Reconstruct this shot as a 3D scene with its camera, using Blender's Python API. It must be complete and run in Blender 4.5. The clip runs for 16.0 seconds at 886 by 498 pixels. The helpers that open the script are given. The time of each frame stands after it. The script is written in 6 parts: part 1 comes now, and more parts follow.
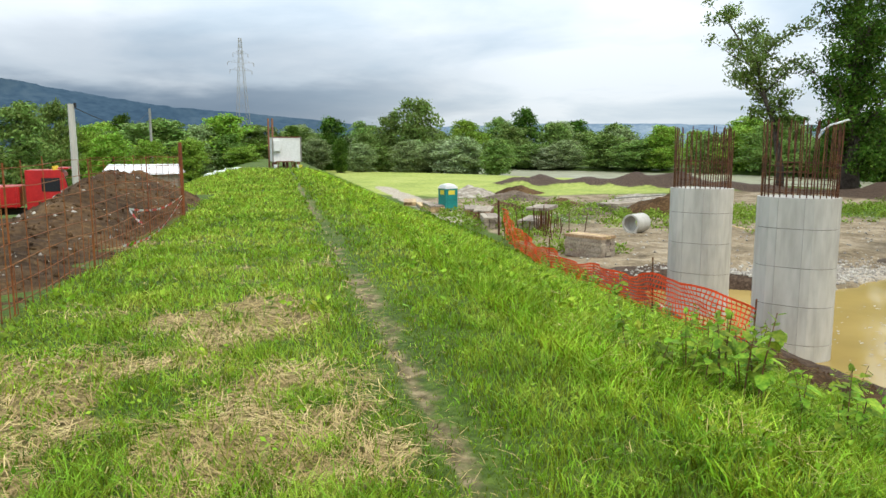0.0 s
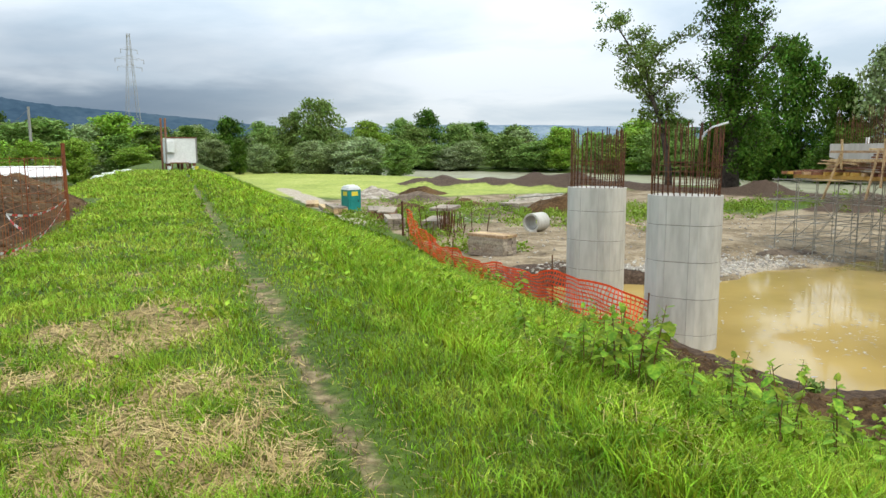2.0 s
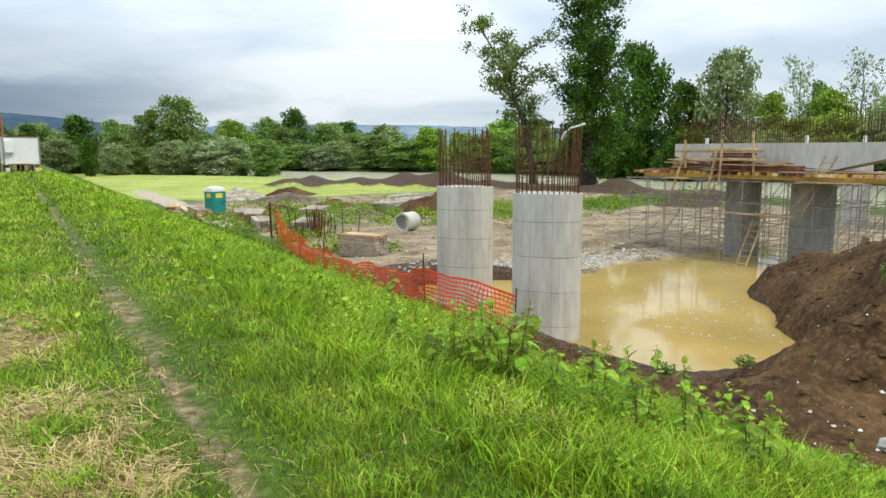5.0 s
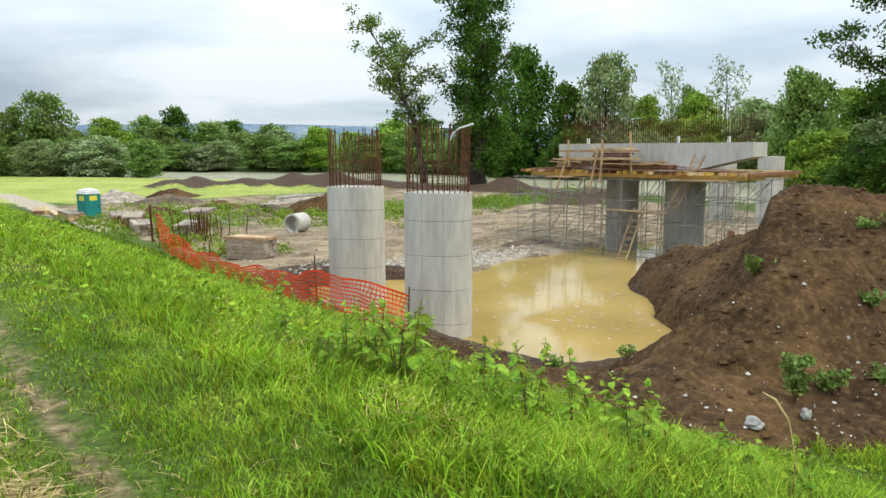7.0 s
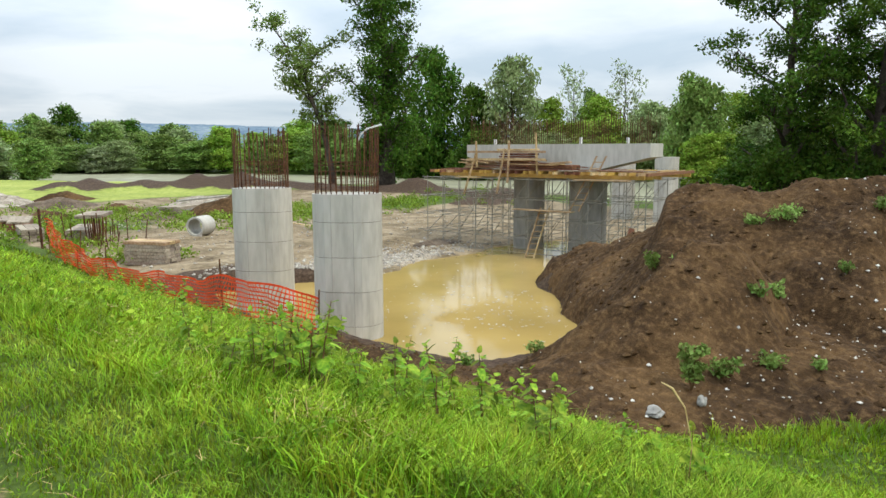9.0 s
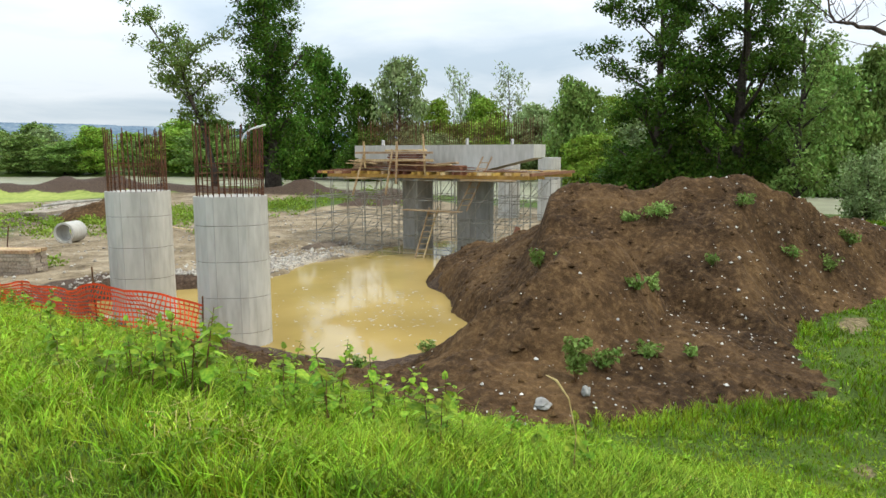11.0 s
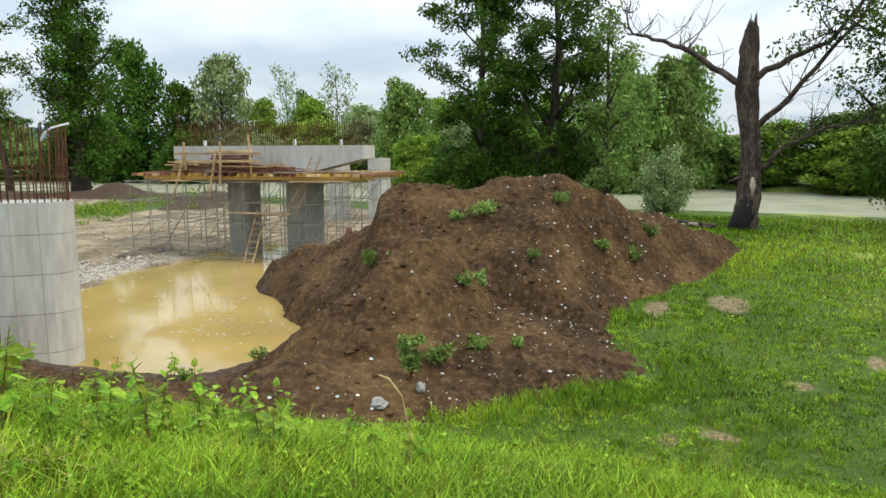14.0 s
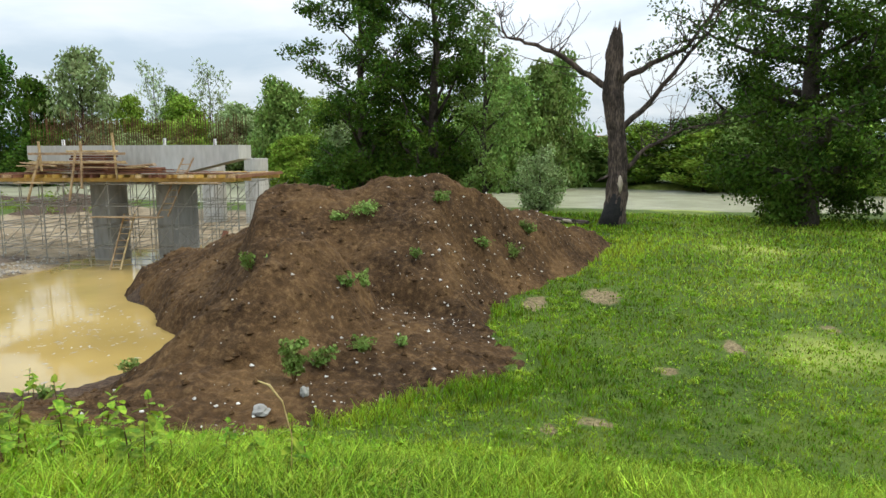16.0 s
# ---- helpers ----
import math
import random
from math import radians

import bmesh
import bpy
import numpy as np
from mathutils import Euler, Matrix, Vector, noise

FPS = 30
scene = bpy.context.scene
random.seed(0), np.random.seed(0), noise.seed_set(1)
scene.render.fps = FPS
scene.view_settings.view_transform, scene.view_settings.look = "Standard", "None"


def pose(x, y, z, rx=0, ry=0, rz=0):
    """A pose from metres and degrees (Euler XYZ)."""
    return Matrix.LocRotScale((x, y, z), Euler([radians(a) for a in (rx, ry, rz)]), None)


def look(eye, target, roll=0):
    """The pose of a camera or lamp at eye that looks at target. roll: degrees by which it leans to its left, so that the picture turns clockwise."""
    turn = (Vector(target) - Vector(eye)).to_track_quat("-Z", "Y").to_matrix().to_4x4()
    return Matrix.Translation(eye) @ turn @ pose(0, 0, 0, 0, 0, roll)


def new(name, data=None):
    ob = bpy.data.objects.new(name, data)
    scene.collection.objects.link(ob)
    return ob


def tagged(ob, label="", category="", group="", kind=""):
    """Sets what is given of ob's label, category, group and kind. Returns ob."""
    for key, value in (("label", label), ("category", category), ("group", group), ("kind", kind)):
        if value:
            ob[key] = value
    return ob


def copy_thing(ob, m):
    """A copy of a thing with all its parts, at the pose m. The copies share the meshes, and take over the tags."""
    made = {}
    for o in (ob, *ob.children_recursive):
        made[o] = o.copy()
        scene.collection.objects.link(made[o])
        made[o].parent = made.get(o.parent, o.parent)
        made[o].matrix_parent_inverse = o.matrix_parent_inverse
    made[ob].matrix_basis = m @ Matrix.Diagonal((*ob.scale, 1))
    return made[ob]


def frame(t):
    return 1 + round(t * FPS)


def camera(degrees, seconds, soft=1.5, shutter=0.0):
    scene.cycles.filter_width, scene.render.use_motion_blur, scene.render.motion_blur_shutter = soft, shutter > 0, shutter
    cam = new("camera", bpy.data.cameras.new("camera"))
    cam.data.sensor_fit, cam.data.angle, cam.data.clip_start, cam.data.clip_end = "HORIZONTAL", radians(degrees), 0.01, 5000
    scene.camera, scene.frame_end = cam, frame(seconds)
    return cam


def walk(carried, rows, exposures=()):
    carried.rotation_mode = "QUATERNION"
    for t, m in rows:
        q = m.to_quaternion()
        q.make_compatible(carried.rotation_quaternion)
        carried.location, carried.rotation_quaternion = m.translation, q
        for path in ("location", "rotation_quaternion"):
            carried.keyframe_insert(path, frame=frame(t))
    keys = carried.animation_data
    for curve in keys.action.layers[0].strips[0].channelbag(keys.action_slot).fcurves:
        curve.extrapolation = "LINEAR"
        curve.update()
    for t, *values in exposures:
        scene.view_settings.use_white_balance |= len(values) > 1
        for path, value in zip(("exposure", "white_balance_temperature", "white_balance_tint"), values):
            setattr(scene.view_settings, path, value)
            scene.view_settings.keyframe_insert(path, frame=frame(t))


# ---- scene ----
# A camera on a stand that pans: the lens sits REACH ahead of the pivot.
cam = camera(63.67, 16.0)
EYE, REACH, TURN = 1.6, 0.12, -13.0
ROWS = [
    (0.0, 0.07, -7.96, 0.20),
    (0.5, -2.39, -7.92, 0.21),
    (1.0, -3.87, -7.92, 0.20),
    (1.5, -5.53, -7.91, 0.21),
    (2.0, -7.65, -7.92, 0.22),
    (2.5, -9.61, -7.92, 0.21),
    (3.0, -11.35, -7.92, 0.21),
    (5.5, -20.09, -7.97, 0.25),
    (6.0, -22.40, -7.97, 0.24),
    (6.5, -24.52, -7.99, 0.25),
    (7.0, -26.68, -8.02, 0.25),
    (7.5, -28.47, -8.02, 0.24),
    (8.0, -30.32, -8.01, 0.22),
    (8.5, -32.03, -8.00, 0.21),
    (11.0, -42.77, -7.96, 0.23),
    (11.5, -45.12, -7.95, 0.22),
    (12.0, -47.64, -7.96, 0.21),
    (12.5, -49.56, -7.96, 0.23),
    (13.0, -51.93, -7.96, 0.24),
    (13.5, -53.97, -7.95, 0.22),
    (14.0, -56.25, -7.95, 0.22),
    (14.5, -58.32, -7.96, 0.22),
    (15.0, -60.52, -7.99, 0.21),
    (15.5, -62.78, -7.99, 0.19),
    (16.0, -65.73, -7.99, 0.20),
]
walk(cam, [(t, pose(0, 0, EYE, 0, 0, TURN + yaw) @ pose(0, REACH, 0, 90 + pitch, roll, 0)) for t, yaw, pitch, roll in ROWS])

# ---- sky and sun ----
world = bpy.data.worlds.new("overcast_sky")
scene.world = world
world.use_nodes = True
wn, wl = world.node_tree.nodes, world.node_tree.links
wn.clear()


def wnode(kind, **values):
    n = wn.new(kind)
    for k, v in values.items():
        n.inputs[k].default_value = v
    return n


SUN_ELEVATION, SUN_ROTATION = 54.0, 168.0
sky = wn.new("ShaderNodeTexSky")
sky.sky_type, sky.sun_disc = "NISHITA", False
sky.sun_elevation, sky.sun_rotation = radians(SUN_ELEVATION), radians(SUN_ROTATION)
sky_dim = wn.new("ShaderNodeVectorMath")
sky_dim.operation = "SCALE"
sky_dim.inputs["Scale"].default_value = 0.12
wl.new(sky.outputs["Color"], sky_dim.inputs[0])
coord = wn.new("ShaderNodeTexCoord")
split = wn.new("ShaderNodeSeparateXYZ")
wl.new(coord.outputs["Generated"], split.inputs[0])
# cloud sheets: directions flattened on to a ceiling so that the clouds stretch towards the horizon
lift = wn.new("ShaderNodeMath")
lift.operation, lift.inputs[1].default_value = "ADD", 0.16
wl.new(split.outputs["Z"], lift.inputs[0])
flat = wn.new("ShaderNodeVectorMath")
flat.operation = "DIVIDE"
wl.new(coord.outputs["Generated"], flat.inputs[0])
wl.new(lift.outputs[0], flat.inputs[1])
cloud = wnode("ShaderNodeTexNoise", Scale=0.9, Detail=6.0, Roughness=0.52, Distortion=0.3)
wl.new(flat.outputs[0], cloud.inputs["Vector"])
patch = wn.new("ShaderNodeValToRGB")
patch.color_ramp.elements[0].position, patch.color_ramp.elements[0].color = 0.34, (0.60, 0.72, 0.83, 1)
patch.color_ramp.elements[1].position, patch.color_ramp.elements[1].color = 0.60, (0.93, 1.0, 1.06, 1)
wl.new(cloud.outputs["Fac"], patch.inputs["Fac"])
# an overcast sky grows brighter towards the zenith
rise = wn.new("ShaderNodeMapRange")
rise.inputs["From Min"].default_value, rise.inputs["From Max"].default_value = 0.05, 0.75
rise.inputs["To Min"].default_value, rise.inputs["To Max"].default_value = 0.88, 2.2
wl.new(split.outputs["Z"], rise.inputs["Value"])
bright = wn.new("ShaderNodeVectorMath")
bright.operation = "SCALE"
wl.new(patch.outputs["Color"], bright.inputs[0])
wl.new(rise.outputs[0], bright.inputs["Scale"])
# the rain cloud that lies over the hills beyond the end of the dyke
side = wn.new("ShaderNodeVectorMath")
side.operation = "DOT_PRODUCT"
side.inputs[1].default_value = (-0.36, 0.93, 0.0)
wl.new(coord.outputs["Generated"], side.inputs[0])
near_rain = wn.new("ShaderNodeMapRange")
near_rain.interpolation_type = "SMOOTHSTEP"
near_rain.inputs["From Min"].default_value, near_rain.inputs["From Max"].default_value = 0.72, 0.99
wl.new(side.outputs["Value"], near_rain.inputs["Value"])
wob = wnode("ShaderNodeTexNoise", Scale=1.6, Detail=5.0, Roughness=0.5)
wl.new(flat.outputs[0], wob.inputs["Vector"])
zz = wn.new("ShaderNodeMath")
zz.operation, zz.inputs[1].default_value = "MULTIPLY_ADD", 0.09
wl.new(wob.outputs["Fac"], zz.inputs[0])
wl.new(split.outputs["Z"], zz.inputs[2])
low = wn.new("ShaderNodeValToRGB")
low.color_ramp.interpolation = "EASE"
e = low.color_ramp.elements
e[0].position, e[0].color = 0.062, (0.05, 0.05, 0.05, 1)
e[1].position, e[1].color = 0.088, (1, 1, 1, 1)
e.new(0.115).color = (0.95, 0.95, 0.95, 1)
e.new(0.155).color = (0.42, 0.42, 0.42, 1)
e.new(0.24).color = (0.0, 0.0, 0.0, 1)
wl.new(zz.outputs[0], low.inputs["Fac"])
rain_fac = wn.new("ShaderNodeMath")
rain_fac.operation = "MULTIPLY"
wl.new(low.outputs["Color"], rain_fac.inputs[0])
wl.new(near_rain.outputs[0], rain_fac.inputs[1])
rain = wn.new("ShaderNodeMix")
rain.data_type = "RGBA"
rain.inputs["B"].default_value = (0.125, 0.19, 0.29, 1)
wl.new(rain_fac.outputs[0], rain.inputs["Factor"])
wl.new(bright.outputs[0], rain.inputs["A"])
veil = wn.new("ShaderNodeMix")
veil.data_type = "RGBA"
veil.inputs["Factor"].default_value = 0.9
wl.new(sky_dim.outputs[0], veil.inputs["A"])
wl.new(rain.outputs["Result"], veil.inputs["B"])
back = wn.new("ShaderNodeBackground")
back.inputs["Strength"].default_value = 1.0
wl.new(veil.outputs["Result"], back.inputs["Color"])
wout = wn.new("ShaderNodeOutputWorld")
wl.new(back.outputs[0], wout.inputs["Surface"])

sun = new("sun", bpy.data.lights.new("sun", "SUN"))
sun.data.energy, sun.data.angle, sun.data.color = 1.7, radians(14), (1.0, 0.91, 0.72)
sun_from = Vector((math.sin(radians(SUN_ROTATION)) * math.cos(radians(SUN_ELEVATION)), math.cos(radians(SUN_ROTATION)) * math.cos(radians(SUN_ELEVATION)), math.sin(radians(SUN_ELEVATION))))
sun.matrix_basis = look(sun_from * 200, (0, 0, 0))
scene.view_settings.exposure = 0.08


# ---- materials ----
def shade(name, colours, scale=1.0, rough=0.85, metal=0.0, bump=0.0, bump_scale=None, fine=8.0, vary=0.0, island=0.0, sheen=0.0, translucent=0.0, spec=0.4, stretch=1.0):
    """A surface of two to four colours, mixed by noise at two scales; vary and island change the value from object to object and from piece to piece."""
    m = bpy.data.materials.new(name)
    m.use_nodes = True
    n, l = m.node_tree.nodes, m.node_tree.links
    b = n["Principled BSDF"]
    b.inputs["Roughness"].default_value, b.inputs["Metallic"].default_value = rough, metal
    b.inputs["Specular IOR Level"].default_value = spec
    geo = n.new("ShaderNodeNewGeometry")
    big, small = n.new("ShaderNodeTexNoise"), n.new("ShaderNodeTexNoise")
    for t, s, d in ((big, scale, 4.0), (small, scale * fine, 6.0)):
        t.inputs["Scale"].default_value, t.inputs["Detail"].default_value = s, d
        if stretch == 1.0:
            l.new(geo.outputs["Position"], t.inputs["Vector"])
        else:
            squash = n.new("ShaderNodeVectorMath")
            squash.operation, squash.inputs[1].default_value = "MULTIPLY", (1, 1, stretch)
            l.new(geo.outputs["Position"], squash.inputs[0])
            l.new(squash.outputs[0], t.inputs["Vector"])
    both = n.new("ShaderNodeMath")
    both.operation = "ADD"
    l.new(big.outputs["Fac"], both.inputs[0])
    l.new(small.outputs["Fac"], both.inputs[1])
    ramp = n.new("ShaderNodeValToRGB")
    els = ramp.color_ramp.elements
    k = len(colours)
    els[0].position, els[0].color = 0.38, (*colours[0], 1)
    els[1].position, els[1].color = 0.62, (*colours[-1], 1)
    for i in range(1, k - 1):
        els.new(0.38 + 0.24 * i / (k - 1)).color = (*colours[i], 1)
    half = n.new("ShaderNodeMath")
    half.operation, half.inputs[1].default_value = "MULTIPLY", 0.5
    l.new(both.outputs[0], half.inputs[0])
    l.new(half.outputs[0], ramp.inputs["Fac"])
    out = ramp.outputs["Color"]
    for amount, source in ((vary, "object"), (island, "island")):
        if amount:
            hsv = n.new("ShaderNodeHueSaturation")
            r = n.new("ShaderNodeMapRange")
            r.inputs["To Min"].default_value, r.inputs["To Max"].default_value = 1 - amount, 1 + amount
            if source == "object":
                l.new(n.new("ShaderNodeObjectInfo").outputs["Random"], r.inputs["Value"])
            else:
                l.new(geo.outputs["Random Per Island"], r.inputs["Value"])
            l.new(r.outputs[0], hsv.inputs["Value"])
            h = n.new("ShaderNodeMapRange")
            h.inputs["To Min"].default_value, h.inputs["To Max"].default_value = 0.5 - amount * 0.05, 0.5 + amount * 0.05
            l.new(r.inputs["Value"].links[0].from_socket, h.inputs["Value"])
            l.new(h.outputs[0], hsv.inputs["Hue"])
            l.new(out, hsv.inputs["Color"])
            out = hsv.outputs["Color"]
    l.new(out, b.inputs["Base Color"])
    if bump:
        bn = n.new("ShaderNodeBump")
        bn.inputs["Strength"].default_value, bn.inputs["Distance"].default_value = min(1.0, bump), 0.02 if bump <= 1 else 0.02 * bump
        bt = n.new("ShaderNodeTexNoise")
        bt.inputs["Scale"].default_value, bt.inputs["Detail"].default_value = bump_scale or scale * fine, 8.0
        l.new(geo.outputs["Position"], bt.inputs["Vector"])
        l.new(bt.outputs["Fac"], bn.inputs["Height"])
        l.new(bn.outputs[0], b.inputs["Normal"])
    if translucent:
        tr, mx = n.new("ShaderNodeBsdfTranslucent"), n.new("ShaderNodeMixShader")
        l.new(out, tr.inputs["Color"])
        mx.inputs[0].default_value = translucent
        l.new(b.outputs[0], mx.inputs[1])
        l.new(tr.outputs[0], mx.inputs[2])
        l.new(mx.outputs[0], n["Material Output"].inputs["Surface"])
    return m


M = {}
M["grey_soil"] = shade("grey_spoil", [(0.05, 0.035, 0.022), (0.11, 0.08, 0.054), (0.18, 0.135, 0.095)], 0.7, 0.95, bump=3.0, bump_scale=5.0)
M["concrete"] = shade("cast_concrete", [(0.37, 0.355, 0.315), (0.445, 0.43, 0.385), (0.51, 0.495, 0.45)], 1.1, 0.8, bump=0.15, bump_scale=40.0, fine=5, vary=0.025, stretch=0.22)
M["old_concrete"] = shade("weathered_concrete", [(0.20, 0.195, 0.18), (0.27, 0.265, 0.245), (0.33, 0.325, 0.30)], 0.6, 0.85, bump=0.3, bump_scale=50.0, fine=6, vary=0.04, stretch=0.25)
M["seam"] = shade("shuttering_seam", [(0.29, 0.275, 0.245), (0.38, 0.365, 0.33)], 3.0, 0.9)
M["pebble"] = shade("white_pebble", [(0.40, 0.38, 0.34), (0.56, 0.54, 0.50), (0.70, 0.68, 0.64)], 2.0, 0.9, island=0.3)
M["joint"] = shade("rough_joint", [(0.10, 0.095, 0.08), (0.20, 0.19, 0.165)], 3.0, 0.9)
M["rebar"] = shade("rusty_bar", [(0.045, 0.018, 0.009), (0.10, 0.038, 0.016), (0.17, 0.07, 0.03)], 4.0, 0.8, 0.2, bump=0.4, bump_scale=80, vary=0.25)
M["orange_bar"] = shade("orange_painted_bar", [(0.14, 0.042, 0.010), (0.27, 0.085, 0.017)], 3.0, 0.7, vary=0.15)
M["net"] = shade("orange_net_plastic", [(0.72, 0.050, 0.012), (0.90, 0.105, 0.025)], 1.5, 0.5, translucent=0.3)
M["steel"] = shade("galvanised_tube", [(0.20, 0.19, 0.16), (0.36, 0.345, 0.30)], 3.0, 0.6, 0.25, vary=0.2)
M["timber"] = shade("sawn_timber", [(0.26, 0.17, 0.085), (0.42, 0.29, 0.15), (0.52, 0.38, 0.22)], 1.2, 0.8, bump=0.3, bump_scale=30, vary=0.22)
M["red_timber"] = shade("stained_timber", [(0.13, 0.05, 0.03), (0.22, 0.095, 0.05)], 1.2, 0.8, vary=0.25)
M["yellow_timber"] = shade("yellow_formwork_beam", [(0.33, 0.20, 0.045), (0.48, 0.31, 0.07)], 1.5, 0.7, vary=0.12)
M["grey_timber"] = shade("weathered_board", [(0.17, 0.135, 0.10), (0.28, 0.23, 0.175), (0.36, 0.31, 0.25)], 1.5, 0.85, bump=0.3, bump_scale=30, vary=0.25)
M["stone"] = shade("pale_gravel", [(0.22, 0.195, 0.16), (0.34, 0.31, 0.265), (0.48, 0.45, 0.40)], 2.0, 0.9, island=0.35)
M["gravel"] = shade("mixed_gravel", [(0.13, 0.10, 0.07), (0.28, 0.24, 0.19), (0.46, 0.42, 0.36)], 1.6, 0.95, bump=3.0, bump_scale=5.0, fine=5)
M["bark"] = shade("tree_bark", [(0.028, 0.021, 0.015), (0.055, 0.043, 0.033), (0.09, 0.075, 0.06)], 2.0, 0.95, bump=1.5, bump_scale=14)
M["dead_bark"] = shade("dead_wood", [(0.016, 0.011, 0.008), (0.055, 0.038, 0.028), (0.14, 0.100, 0.076)], 1.4, 0.9, bump=1.0, bump_scale=12, stretch=0.25)
M["char"] = shade("charred_wood", [(0.006, 0.006, 0.006), (0.022, 0.019, 0.017)], 3.0, 0.9, bump=1.0)
M["bare_wood"] = shade("bare_heartwood", [(0.36, 0.28, 0.20), (0.52, 0.43, 0.33)], 3.0, 0.85)
GREENS = {
    "leaf_dark": [(0.021, 0.052, 0.005), (0.055, 0.114, 0.011), (0.120, 0.205, 0.024)],
    # mid, light and silver are lifted for haze over the far wood; mid also greyed
    "leaf_mid": [(0.092, 0.158, 0.032), (0.165, 0.255, 0.056), (0.245, 0.34, 0.090)],
    "leaf_light": [(0.145, 0.25, 0.024), (0.21, 0.33, 0.038), (0.28, 0.40, 0.058)],
    "leaf_silver": [(0.17, 0.235, 0.085), (0.24, 0.315, 0.125), (0.31, 0.385, 0.18)],
    "leaf_pale": [(0.20, 0.25, 0.12), (0.27, 0.33, 0.17), (0.34, 0.40, 0.22)],
}
for k, c in GREENS.items():
    M[k] = shade(k, c, 0.5, 0.6, fine=6, vary=0.18, island=0.42, translucent=0.20, spec=0.12)
M["grass"] = shade("grass_blade", [(0.080, 0.158, 0.007), (0.255, 0.375, 0.018), (0.49, 0.585, 0.052)], 0.3, 0.5, fine=9, island=0.75, translucent=0.35, spec=0.14)
M["mown"] = shade("mown_grass_blade", [(0.12, 0.20, 0.013), (0.255, 0.365, 0.028), (0.42, 0.47, 0.070)], 0.5, 0.6, fine=5, island=0.7, translucent=0.3, spec=0.14)
M["meadow"] = shade("meadow_grass_blade", [(0.044, 0.092, 0.005), (0.148, 0.240, 0.010), (0.35, 0.425, 0.032)], 0.16, 0.5, fine=11, island=0.7, translucent=0.35, spec=0.14)
M["straw"] = shade("dry_straw", [(0.25, 0.165, 0.055), (0.41, 0.295, 0.115), (0.56, 0.43, 0.20)], 1.5, 0.8, island=0.3)
M["weed_leaf"] = shade("knotweed_leaf", [(0.095, 0.20, 0.016), (0.20, 0.325, 0.026), (0.37, 0.46, 0.048)], 4.0, 0.6, vary=0.42, translucent=0.4, spec=0.15)
M["turf_weed"] = shade("turf_weed_leaf", [(0.085, 0.175, 0.010), (0.215, 0.345, 0.020), (0.41, 0.52, 0.05)], 1.2, 0.55, island=0.4, translucent=0.3, spec=0.2)
M["weed_stem"] = shade("knotweed_stem", [(0.10, 0.075, 0.025), (0.17, 0.065, 0.03)], 4.0, 0.6)
M["white"] = shade("white_sheet_metal", [(0.62, 0.63, 0.62), (0.74, 0.75, 0.74)], 0.8, 0.5)
M["teal"] = shade("teal_plastic", [(0.008, 0.17, 0.155), (0.014, 0.23, 0.205)], 1.0, 0.45)
M["yellow_sign"] = shade("yellow_sticker", [(0.62, 0.52, 0.04), (0.70, 0.60, 0.07)], 2.0, 0.5)
M["red_paint"] = shade("red_lorry_paint", [(0.36, 0.010, 0.012), (0.48, 0.020, 0.020)], 0.8, 0.35)
M["tape_red"] = shade("red_tape", [(0.55, 0.03, 0.03), (0.62, 0.05, 0.05)], 2.0, 0.5)
M["black"] = shade("dark_rubber", [(0.012, 0.012, 0.012), (0.03, 0.03, 0.03)], 2.0, 0.8)
M["glass"] = shade("cab_glass", [(0.012, 0.016, 0.02), (0.02, 0.025, 0.03)], 2.0, 0.08, spec=0.8)
M["roof_tile"] = shade("clay_roof", [(0.17, 0.06, 0.04), (0.25, 0.095, 0.06)], 0.3, 0.9)
# aerial haze is put into the hill colours: dark blue, and paler farther off
M["far_hill"] = shade("hazed_wooded_hill", [(0.030, 0.055, 0.085), (0.042, 0.072, 0.105), (0.058, 0.09, 0.12)], 0.004, 1.0, fine=9, spec=0.0)
M["far_hill_pale"] = shade("hazed_pale_hill", [(0.10, 0.15, 0.21), (0.15, 0.205, 0.26), (0.22, 0.27, 0.31)], 0.006, 1.0, fine=9, spec=0.0)


